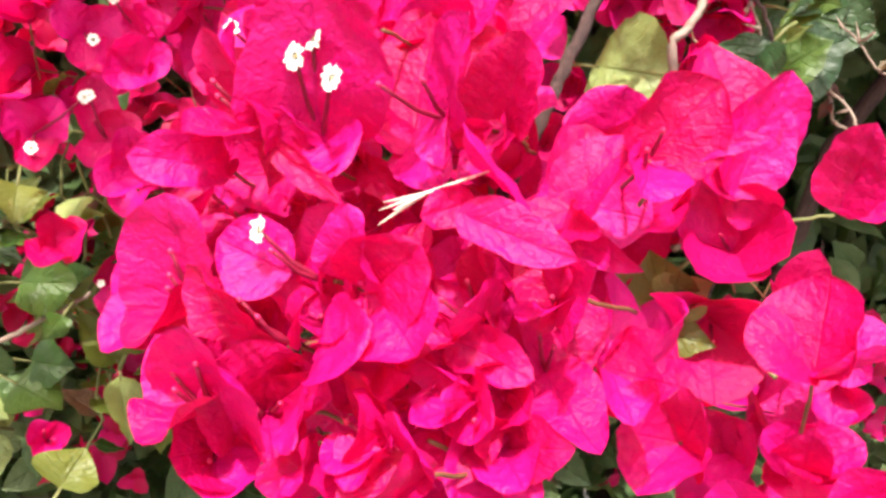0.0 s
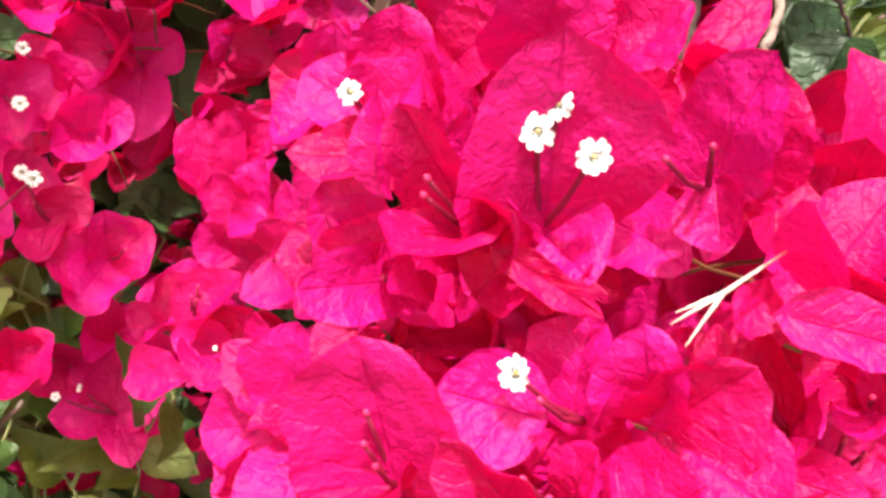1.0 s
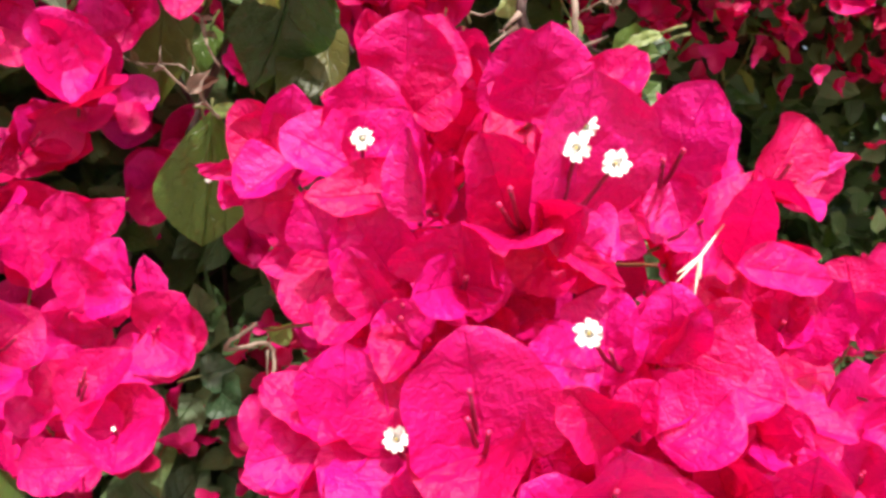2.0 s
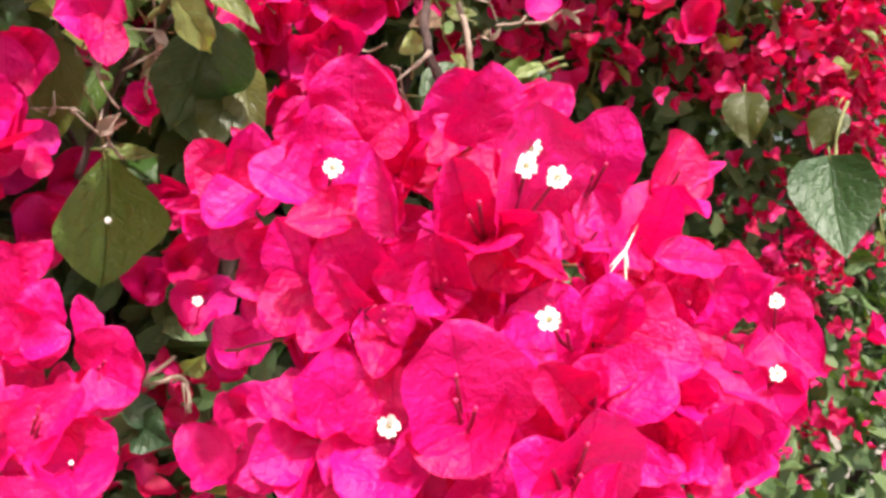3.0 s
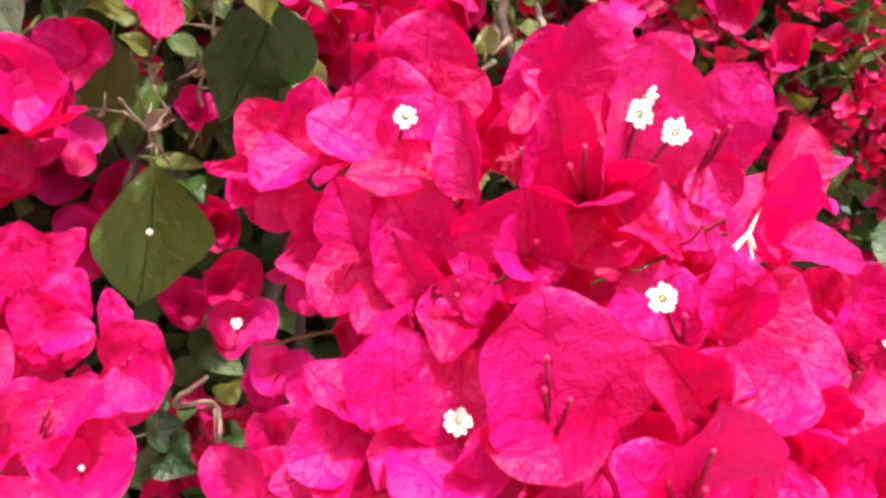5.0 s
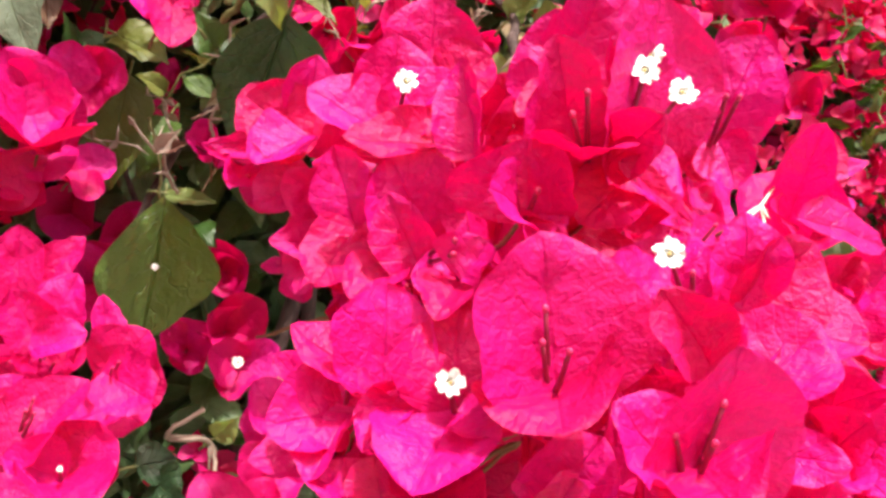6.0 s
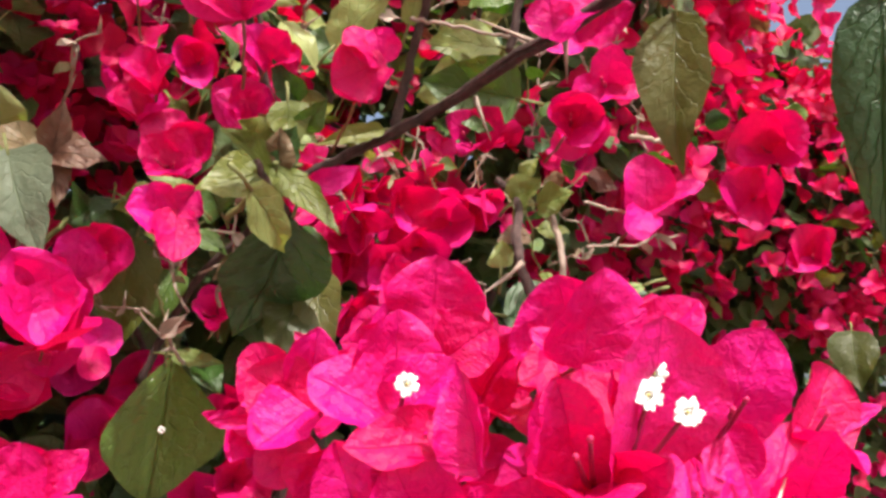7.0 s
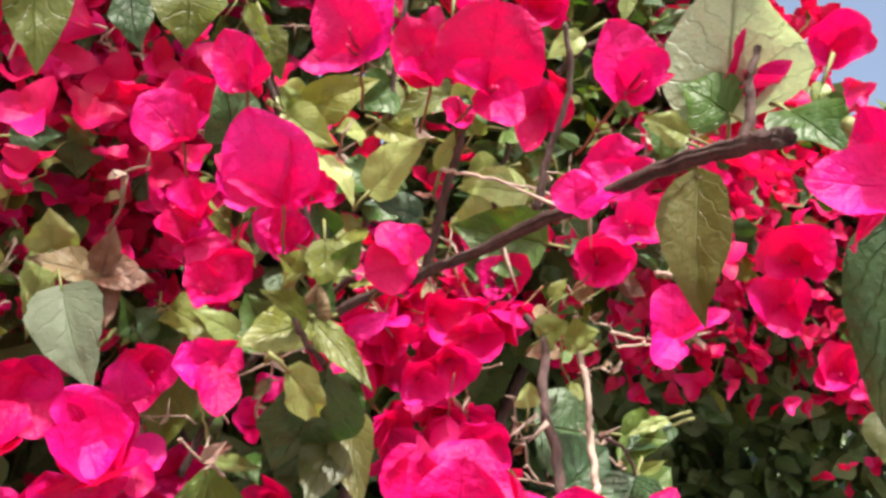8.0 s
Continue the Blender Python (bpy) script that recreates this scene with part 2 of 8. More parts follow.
def sheet(length, width, rng, ns=12, nt=10, cup=0.10, curl=-0.10, wave=0.03, fold=0.0, widest=0.42, point=0.9, puff=0.0, twist=0.0, lean=0.0, crumple=0.0, taper=1.9):
    """Points, faces and UVs of a bract or leaf: base at the origin, tip along +y, inner face +z."""
    ph = [rng.uniform(0, 6.28) for _ in range(6)]
    side = rng.uniform(-0.06, 0.06)
    verts, uvs, faces = [], [], []
    for i in range(ns + 1):
        s = i / ns
        if s < widest:
            q = 1 - s / widest
            f = math.sqrt(max(0.0, 1 - q ** 2.3)) if taper > 1.4 else 1 - q ** 1.5
        else:
            q = (s - widest) / (1 - widest)
            f = max(0.0, 1 - q ** taper) ** point * (1 - 0.25 * max(0.0, q - 0.7))
        for j in range(nt + 1):
            u = 2 * j / nt - 1
            a = abs(u)
            c = cup * (1 + lean * (1 if u > 0 else -1))
            # the cross-section is an arc: cup sets how far the two halves rise
            bend = 2.6 * c * f
            r = 0.5 * width * f
            if abs(bend) > 0.02:
                x = r * math.sin(bend * a) / bend * (1 if u > 0 else -1)
                z = r * (1 - math.cos(bend * a)) / bend
            else:
                x, z = r * u, 0.5 * r * bend * a * a
            x += 0.03 * width * math.sin(7 * s + ph[0]) * a * f
            y = length * (s - 0.07 * a ** 2 * (1 - s) ** 3)
            z += curl * length * s ** 2.2
            z += wave * width * a ** 2 * math.sin(5.5 * s * (1.0 + 0.3 * math.sin(ph[1])) + (ph[2] if u > 0 else ph[3])) * min(1.0, 2 * f)
            z += 0.022 * length * math.sin(4.0 * s + ph[4]) + fold * width * a * f
            if crumple:
                q3 = Vector((x * 95, y * 95, ph[0] * 7))
                z += crumple * (noise.noise(q3) + 0.5 * noise.noise(q3 * 2.3)) * min(1.0, 2.5 * s) + 0.9 * crumple * a ** 3 * noise.noise(Vector((y * 260, ph[1] * 9 + (3 if u > 0 else 0), 0)))
                x += 0.7 * crumple * a ** 2 * (1 if u > 0 else -1) * noise.noise(Vector((y * 300, ph[2] * 9 + (5 if u > 0 else 0), 0))) * min(1.0, 2 * f)
            if puff:
                slant = s - 0.34 * a ** 0.8
                z += puff * (abs(math.sin(math.pi * 4.5 * slant + 1.1 * math.sin(ph[5] + 4 * u + 3 * s))) ** 0.7 * min(1.0, 5 * a) * (1 - a ** 3) + 0.5 * math.sin(11 * s + ph[5]) * math.sin(7 * u + ph[1])) * f
            x += side * length * s * s
            tw = twist * s
            verts.append((x * math.cos(tw) - z * math.sin(tw), y, z * math.cos(tw) + x * math.sin(tw)))
            uvs.append((0.5 + 0.5 * u, s))
    for i in range(ns):
        for j in range(nt):
            k = i * (nt + 1) + j
            faces.append((k, k + 1, k + nt + 2, k + nt + 1))
    return verts, faces, uvs


def frame_of(base, tip, facing):
    """A pose at base with +y towards tip and +z as near to facing as it can be."""
    y = (Vector(tip) - Vector(base)).normalized()
    z = Vector(facing)
    z = z - z.dot(y) * y
    z = z.normalized() if z.length > 1e-6 else y.orthogonal().normalized()
    x = y.cross(z)
    m = Matrix((x, y, z)).transposed().to_4x4()
    m.translation = base
    return m


def pipe(points, radii, sides=7):
    """A tapered round rod along points, with closed ends."""
    verts, faces = [], []
    pts = [Vector(p) for p in points]
    ref = Vector((0.31, 0.2, 0.93))
    for i, p in enumerate(pts):
        d = (pts[min(i + 1, len(pts) - 1)] - pts[max(i - 1, 0)]).normalized()
        a = d.cross(ref)
        a = a.normalized() if a.length > 0.05 else d.orthogonal().normalized()
        b = d.cross(a)
        for k in range(sides):
            w = 2 * math.pi * k / sides
            verts.append(p + radii[i] * (math.cos(w) * a + math.sin(w) * b))
    for i in range(len(pts) - 1):
        for k in range(sides):
            n = (k + 1) % sides
            faces.append((i * sides + k, i * sides + n, (i + 1) * sides + n, (i + 1) * sides + k))
    faces.append(tuple(reversed(range(sides))))
    faces.append(tuple(range((len(pts) - 1) * sides, len(pts) * sides)))
    return verts, faces


def curve_points(a, b, n=8, sag=0.0, rng=None, jitter=0.0):
    a, b = Vector(a), Vector(b)
    out = []
    for i in range(n + 1):
        s = i / n
        p = a.lerp(b, s) + Vector((0, 0, sag * math.sin(math.pi * s)))
        if rng and 0 < i < n:
            p += Vector([rng.uniform(-jitter, jitter) for _ in range(3)])
        out.append(p)
    return out


def star_shape(size):
    """The white mouth of a floret: five notched, frilled lobes, slightly dished, facing +z."""
    verts, faces = [(0, 0, -0.08 * size)], []
    n = 40
    for ring, (r, z) in enumerate(((0.14, -0.02), (0.32, 0.05), (0.5, 0.02))):
        for k in range(n):
            w = 2 * math.pi * k / n
            lobe = 0.68 + 0.32 * abs(math.cos(2.5 * w)) ** 0.6 - 0.14 * abs(math.cos(2.5 * w)) ** 14
            frill = 0.10 * noise.noise(Vector((2.2 * math.cos(w), 2.2 * math.sin(w), size * 7000)))
            rr = r * (lobe + 1.6 * frill if ring == 2 else 1.0 - 0.12 * (1 - lobe) * ring)
            lift = 0.9 * noise.noise(Vector((1.7 * math.cos(w), 1.7 * math.sin(w), size * 5000 + 3))) * (0.12, 0.12, 0.28)[ring]
            verts.append((rr * size * math.cos(w), rr * size * math.sin(w), (z + lift) * size))
    for k in range(n):
        m = (k + 1) % n
        faces.append((0, 1 + k, 1 + m))
        for ring in range(2):
            o = 1 + ring * n
            faces.append((o + k, o + m, o + n + m, o + n + k))
    return verts, faces


def floret(parent, base, tip, open_size=0.0, facing=None, thick=0.00055):
    """A slender tube; with open_size a white star at its mouth, else a closed rounded tip. Places relative to parent."""
    base, tip = Vector(base), Vector(tip)
    mid = base.lerp(tip, 0.5) + Vector((0, 0, -0.0012))
    end = tip - (tip - mid).normalized() * (0.0012 if open_size else 0.0)
    pts = [base, base.lerp(mid, 0.5), mid, mid.lerp(end, 0.6), end]
    tube = link_mesh("floret", *pipe(pts, [thick * 0.8, thick * 1.2, thick * 1.0, thick * 0.85, thick * 0.8], 8), tube_mat, parent)
    d = (tip - mid).normalized()
    if open_size:
        f = Vector(facing) if facing is not None else d
        m = frame_of(tip, tip + f.orthogonal(), f)
        link_mesh("floret_star", *star_shape(open_size), star_mat, tube, label="small white open star", matrix=m)
        v, fc = pipe([tip - f * 0.0008, tip - f * 0.00015], [0.0004, 0.0004], 8)
        link_mesh("floret_throat", v, fc, throat_mat, tube)
    else:
        r = thick
        v, fc = pipe([tip - d * r, tip - d * r * 0.2, tip + d * r * 0.9, tip + d * r * 1.7], [r * 0.85, r * 1.2, r * 1.05, r * 0.3], 8)
        link_mesh("floret_tip", v, fc, bud_mat, tube, label="closed pink floret tip")
    return tube


def blossom(seed, base, axis, bracts, florets=(), label="", stem_to=None, fine=20):
    """One blossom at base that opens along axis. bracts: (tip, width, cup, curl, and if need be its facing) in the world; florets: (tip, size, facing)."""
    rng = random.Random(seed)
    base, axis = Vector(base), Vector(axis).normalized()
    top = new("bougainvillea_blossom")
    top.location = base
    tagged(top, label or "magenta bougainvillea blossom with three papery bracts", "flower", "bougainvillea blossoms")
    for tip, width, cup, curl, *facing in bracts:
        local = Vector(tip) - base
        v, f, uv = sheet(local.length, width * 1.22, rng, ns=fine, nt=fine * 3 // 4, cup=cup, curl=curl, wave=rng.uniform(0.04, 0.09), point=rng.uniform(0.58, 0.84), widest=rng.uniform(0.36, 0.48), twist=rng.uniform(-0.25, 0.25), lean=rng.uniform(-0.6, 0.6), puff=0.0003 if fine > 12 else 0.0, crumple=0.0012 if fine > 12 else 0.0016)
        link_mesh("bract", v, f, bract_mat, top, uv, matrix=frame_of((0, 0, 0), local, facing[0] if facing else axis))
    done = 0
    for tip, size, facing in florets:
        floret(top, axis * 0.002, Vector(tip) - base, size, facing)
        done += 1
    for k in range(rng.choice((0, 0, 1, 2)) if done == 0 else 0):
        w = rng.uniform(0, 6.28)
        side = axis.orthogonal().normalized()
        side = Matrix.Rotation(w, 3, axis) @ side
        floret(top, axis * 0.002 + side * 0.001, axis * rng.uniform(0.008, 0.012) + side * rng.uniform(0.002, 0.005))
    if stem_to is None:
        stem_to = base - axis * 0.02 + Vector((0, 0.012, -0.006))
    pts = [p - base for p in curve_points(base, stem_to, 5, rng=rng, jitter=0.0006)]
    link_mesh("stalk", *pipe(pts, [0.00055] * 6, 6), stalk_mat, top)
    return top


def full_blossom(seed, base, axis, bracts, florets=(), label="", stem_to=None, fine=22):
    """A blossom whose bracts spring from places of their own. bracts: (base, tip, width, cup, curl, facing) in the world; florets: (tip, size, facing)."""
    rng = random.Random(seed)
    base, axis = Vector(base), Vector(axis).normalized()
    root = base - axis * 0.004
    top = new("bougainvillea_blossom")
    top.location = root
    tagged(top, label or "magenta bougainvillea blossom with three papery bracts", "flower", "bougainvillea blossoms")
    for foot, tip, width, cup, curl, facing in bracts:
        foot, tip = Vector(foot) - root, Vector(tip) - root
        v, f, uv = sheet((tip - foot).length, width, rng, ns=fine, nt=fine * 3 // 4, cup=cup, curl=curl, wave=rng.uniform(0.05, 0.10), fold=rng.uniform(0.02, 0.10), point=rng.uniform(0.60, 0.85), widest=rng.uniform(0.40, 0.50), twist=rng.uniform(-0.12, 0.12), lean=rng.uniform(-0.5, 0.5), puff=0.0004, crumple=0.0013)
        link_mesh("bract", v, f, bract_mat, top, uv, matrix=frame_of(foot, tip, facing))
    for tip, size, facing in florets:
        floret(top, axis * 0.003, Vector(tip) - root, size, facing)
    if stem_to is None:
        stem_to = root - axis * 0.02 + Vector((0, 0.012, -0.006))
    pts = [p - root for p in curve_points(root, stem_to, 5, rng=rng, jitter=0.0006)]
    link_mesh("stalk", *pipe(pts, [0.00055] * 6, 6), stalk_mat, top)
    return top


def blossom_kind(seed, size=0.034, spread=0.75):
    """A blossom at the origin that opens along +z, to be copied."""
    rng = random.Random(seed)
    tips = []
    turn = rng.uniform(0, 2)
    for k in range(3):
        w = turn + k * 2.094 + rng.uniform(-0.2, 0.2)
        o = spread * rng.uniform(0.75, 1.2)
        l = size * rng.uniform(0.85, 1.1)
        tips.append(((l * math.sin(o) * math.cos(w), l * math.sin(o) * math.sin(w), l * math.cos(o)), size * rng.uniform(0.72, 0.95), rng.uniform(0.2, 0.6), rng.uniform(-0.2, 0.15)))
    fl = ()
    return blossom(seed, (0, 0, 0), (0, 0, 1), tips, fl, stem_to=Vector((0.004, 0.002, -0.035)), fine=8)


def leaf(parent, seed, base, tip, width, facing, mat=None, cup=0.0, curl=-0.12, fold=0.12, label="", petiole=0.012, widest=0.36, point=1.15, taper=1.6):
    """A leaf under a twig; places in the world, the twig stands unturned."""
    rng = random.Random(seed)
    o = parent.location
    base, tip = Vector(base), Vector(tip)
    v, f, uv = sheet((tip - base).length, width, rng, ns=14, nt=10, cup=cup, curl=curl * rng.uniform(0.4, 2.2), wave=rng.uniform(0.05, 0.13), fold=fold * rng.uniform(0.5, 1.8), widest=widest, point=point, taper=taper, puff=0.0004, crumple=0.0018, twist=rng.uniform(-0.4, 0.4))
    ob = link_mesh("leaf", v, f, mat or leaf_mat, parent, uv, label, frame_of(base - o, tip - o, facing))
    if petiole:
        d = (base - tip).normalized()
        pts = [Vector((0, 0, 0)), Vector((0, -petiole * 0.6, 0.0005)), Vector((0, -petiole, -0.001))]
        link_mesh("petiole", *pipe(pts, [0.0006, 0.0007, 0.0008], 6), green_mat, ob)
    return ob


def thorn(parent, base, tip, mat=None):
    o = parent.location
    pts = [Vector(base) - o, (Vector(base) * 0.6 + Vector(tip) * 0.4) - o, Vector(tip) - o]
    return link_mesh("thorn", *pipe(pts, [0.0012, 0.0007, 0.0001], 6), mat or pale_mat, parent)


def twig(name, points, r0, r1, mat, label, seed=0, rough=0.0006, category="branch", sides=12, furrow=0.0):
    """A branch with its stem along the given points, smoothly bent and a little knobbly."""
    rng = random.Random(seed)
    pts = [Vector(p) for p in points]
    top = new(name)
    top.location = pts[0]
    tagged(top, label, category)
    fine = []
    for i in range(len(pts) - 1):
        p0, p1, p2, p3 = pts[max(i - 1, 0)], pts[i], pts[i + 1], pts[min(i + 2, len(pts) - 1)]
        for k in range(6):
            s = k / 6
            fine.append(0.5 * ((2 * p1) + (p2 - p0) * s + (2 * p0 - 5 * p1 + 4 * p2 - p3) * s * s + (3 * p1 - p0 - 3 * p2 + p3) * s ** 3))
    fine.append(pts[-1])
    n = len(fine)
    radii = [(r0 + (r1 - r0) * i / (n - 1)) * (1 + rng.uniform(-0.09, 0.09)) for i in range(n)]
    fine = [p - pts[0] + Vector([rng.uniform(-rough, rough) for _ in range(3)]) for p in fine]
    v, f = pipe(fine, radii, sides)
    for i, p in enumerate(v):
        row, w = min(n - 1, i // sides), 6.2832 * (i % sides) / sides
        d = p - fine[row]
        swell = 0.13 * noise.noise(Vector((2.1 * math.cos(w), 2.1 * math.sin(w) + seed, row * 0.55))) + 0.10 * noise.noise(p * 900)
        groove = noise.noise(Vector((4.5 * math.cos(w), 4.5 * math.sin(w) + seed, row * 0.10)))
        v[i] = fine[row] + d * (1 + swell - furrow * max(0.0, groove))
    link_mesh("stem", v, f, mat, top)
    return top


# ---- ground ----
gv = [(-400, -400, 0), (400, -400, 0), (400, 400, 0), (-400, 400, 0)]
ground = link_mesh("ground", gv, [(0, 1, 2, 3)], bounce_ground_mat)
tagged(ground, "unseen ground, soil lightened to bounce fill light", "ground", kind="structure")

# ---- the hedge behind: leaves, twigs and far blossoms ----
def hedge_front(x, z):
    """How far back the hedge's face stands."""
    y = 0.60 + 0.06 * math.exp(-((x - 0.05) / 0.2) ** 2) + 0.06 * noise.noise(Vector((x * 3.1, z * 3.1, 0.3))) + 0.03 * noise.noise(Vector((x * 8.0, z * 8.0, 4.3)))
    over = min(1.0, max(0.0, (z - 1.36) / 0.16))
    foot = min(1.0, max(0.0, (1.15 - z) / 0.25))
    y += 0.28 * math.exp(-((x - 0.55) / 0.30) ** 2 - ((z - 1.38) / 0.14) ** 2)
    reach = 0.05 + 0.12 * min(1.0, max(0.0, (x - 0.02) / 0.15)) * (1.0 - min(1.0, max(0.0, (x - 0.28) / 0.2)))
    # an unseen bulge higher up, added to shade the blossoms under it
    y -= 0.11 * min(1.0, max(0.0, (z - 1.62) / 0.08)) * min(1.0, max(0.0, (0.02 - x) / 0.1))
    return y - reach * over * over * (3 - 2 * over) - 0.10 * foot * foot * (3 - 2 * foot)


def hedge_top(x):
    near = 0.45 / (1.0 + math.exp((x - 0.36) * 22))
    back = 0.22 / (1.0 + math.exp(-(x - 1.05) * 12))
    return 1.79 + near + back + 0.04 * noise.noise(Vector((x * 3.0, 2.0, 1.0))) + 0.04 * noise.noise(Vector((x * 11.0, 7.0, 1.0)))


def scatter(template, places, mat, name):
    """One mesh of many copies of a sheet. places: (position, turn, size)."""
    verts, faces, uvs = template
    v = np.array(verts, dtype=np.float64)
    f = np.array(faces, dtype=np.int64)
    n, k = len(places), len(v)
    rot = np.array([np.array(p[1]) for p in places])
    size = np.array([p[2] for p in places])
    pos = np.array([tuple(p[0]) for p in places])
    allv = np.einsum("nij,kj->nki", rot, v) * size[:, None, None] + pos[:, None, :]
    allf = (f[None] + (np.arange(n) * k)[:, None, None]).reshape(-1, 4)
    return link_mesh(name, allv.reshape(-1, 3).tolist(), allf.tolist(), mat, uvs=np.tile(np.array(uvs), (n, 1)))


def facing_turn(rng, out, spin=6.28, loose=0.6):
    """A turn that brings +z near to out, with a random spin about it."""
    z = Vector(out) + Vector([rng.gauss(0, loose) for _ in range(3)])
    q = z.normalized().to_track_quat("Z", "Y").to_matrix()
    return q @ Matrix.Rotation(rng.uniform(0, spin), 3, "Z")


rng = random.Random(11)
OUT = (-0.1, -0.75, 0.6)
near_leaves, deep_leaves = [], []
for i in range(72000):
    x = rng.uniform(-1.3, 2.6)
    if rng.random() < 0.45:
        x = rng.uniform(-0.5, 0.9)
    z = rng.uniform(0.03, 1.1) if rng.random() < 0.42 else rng.uniform(1.0, hedge_top(x))
    depth = rng.expovariate(1 / 0.22)
    if depth > 1.1:
        continue
    y = hedge_front(x, z) + depth
    turn = facing_turn(rng, OUT, loose=0.7)
    place = ((x, y, z), turn, rng.uniform(0.022, 0.052))
    (near_leaves if depth < 0.07 else deep_leaves).append(place)
for i in range(9000):
    deep_leaves.append(((rng.uniform(-0.2, 2.6), rng.uniform(1.35, 1.75), rng.uniform(0.8, 1.62)), facing_turn(rng, OUT, loose=0.7), rng.uniform(0.03, 0.055)))
rl = random.Random(3)
near_shape = sheet(1.0, 0.72, rl, ns=5, nt=4, cup=0.02, curl=-0.15, wave=0.06, fold=0.12, widest=0.36, point=1.05, puff=0.0)
deep_shape = sheet(1.0, 0.72, rl, ns=4, nt=2, cup=0.0, curl=-0.1, wave=0.0, fold=0.12, widest=0.36, point=1.05, puff=0.0)
ob = scatter(near_shape, near_leaves, leaf_far_mat, "hedge_leaves")
tagged(ob, "dense green heart-shaped bougainvillea leaves", "foliage", kind="stuff")
ob = scatter(deep_shape, deep_leaves, leaf_far_mat, "hedge_inner_leaves")
tagged(ob, "shaded green leaves inside the hedge", "foliage", kind="stuff")

# Twigs through the hedge, one tangle
tv, tf = [], []
for i in range(420):
    x, z = rng.uniform(-1.1, 2.2), rng.uniform(0.3, 1.5)
    if rng.random() < 0.5:
        x = rng.uniform(-0.4, 0.8)
    y = hedge_front(x, z) + rng.uniform(0.05, 0.25)
    a = Vector((x, y, z))
    d = Vector((rng.gauss(0, 0.5), rng.gauss(-0.1, 0.3), rng.uniform(0.1, 1.0))).normalized()
    l = rng.uniform(0.08, 0.25)
    r = rng.uniform(0.0008, 0.003)
    v, f = pipe(curve_points(a, a + d * l, 5, rng=rng, jitter=0.006), [r * (1 - 0.1 * k) for k in range(6)], 5)
    o = len(tv)
    tv += v
    tf += [tuple(k + o for k in g) for g in f]
for i in range(26):
    x = rng.uniform(-1.0, 2.2)
    a = Vector((x, 0.85 + rng.uniform(-0.1, 0.1), -0.02))
    b = Vector((x + rng.gauss(0, 0.15), 0.72 + rng.uniform(-0.1, 0.1), rng.uniform(1.2, 1.6)))
    v, f = pipe(curve_points(a, b, 8, rng=rng, jitter=0.02), [0.016 - 0.0013 * k for k in range(9)], 8)
    o = len(tv)
    tv += v
    tf += [tuple(k + o for k in g) for g in f]
ob = link_mesh("hedge_twigs", tv, tf, bark_mat)
tagged(ob, "brown woody stems and twigs of the hedge", "branches", kind="stuff")

# Far blossoms: clusters on the hedge's face
far = []
for i in range(430):
    x = rng.uniform(-1.2, 2.4) if rng.random() < 0.35 else rng.uniform(-0.5, 1.3)
    z = rng.uniform(0.3, 0.97) * hedge_top(x) if rng.random() < 0.25 else rng.uniform(1.0, hedge_top(x) - 0.02)
    y = hedge_front(x, z)
    if 0.12 < x < 0.85 and 1.2 < z < 1.46 and rng.random() < 0.92:
        continue
    for k in range(rng.randint(8, 18)):
        p = Vector((x + rng.gauss(0, 0.045), y + rng.gauss(-0.015, 0.025), z + rng.gauss(0, 0.045)))
        if -0.12 < p.x < 0.16 and 1.2 < p.z < 1.46 and p.y < 0.66:
            continue
        if p.x > 0.14 and p.z < 1.22 and rng.random() < 0.6:
            continue
        if 0.14 < p.x < 0.9 and 1.22 < p.z < 1.45 and rng.random() < 0.85:
            continue
        far.append((p, rng.uniform(0.012, 0.021)))
for i in range(52):
    x, z = rng.uniform(0.25, 1.1), rng.uniform(1.48, 1.75)
    y = hedge_front(x, z)
    for k in range(rng.randint(6, 14)):
        far.append((Vector((x + rng.gauss(0, 0.035), y + rng.gauss(-0.02, 0.03), z + rng.gauss(0, 0.035))), rng.uniform(0.013, 0.021)))
for i in range(46):
    x, z = rng.uniform(-0.17, -0.02), rng.uniform(1.42, 1.57)
    for k in range(rng.randint(4, 8)):
        far.append((Vector((x + rng.gauss(0, 0.014), rng.uniform(0.55, 0.62), z + rng.gauss(0, 0.014))), rng.uniform(0.011, 0.017)))
KIND = [blossom_kind(s) for s in (900, 901, 902, 903, 904, 905)]
FAR_THINGS = [f for f in far if -0.2 < f[0].x < 0.35 and 1.2 < f[0].z < 1.7][:12]
keep = {id(f) for f in FAR_THINGS}
places = []
for f in far:
    if id(f) in keep:
        continue
    p, size = f
    t = facing_turn(rng, OUT, loose=0.9)
    for k in range(3):
        w = 2.094 * k + rng.uniform(-0.2, 0.2)
        tilt = Matrix.Rotation(rng.uniform(0.2, 0.9), 3, "X")
        places.append((p, t @ Matrix.Rotation(w, 3, "Z") @ tilt, size))
bract_shape = sheet(1.0, 0.85, rl, ns=5, nt=4, cup=0.25, curl=-0.12, wave=0.12, puff=0.0, point=0.9)
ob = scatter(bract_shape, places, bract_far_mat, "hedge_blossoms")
tagged(ob, "masses of small magenta bougainvillea bracts", "flowers", kind="stuff")
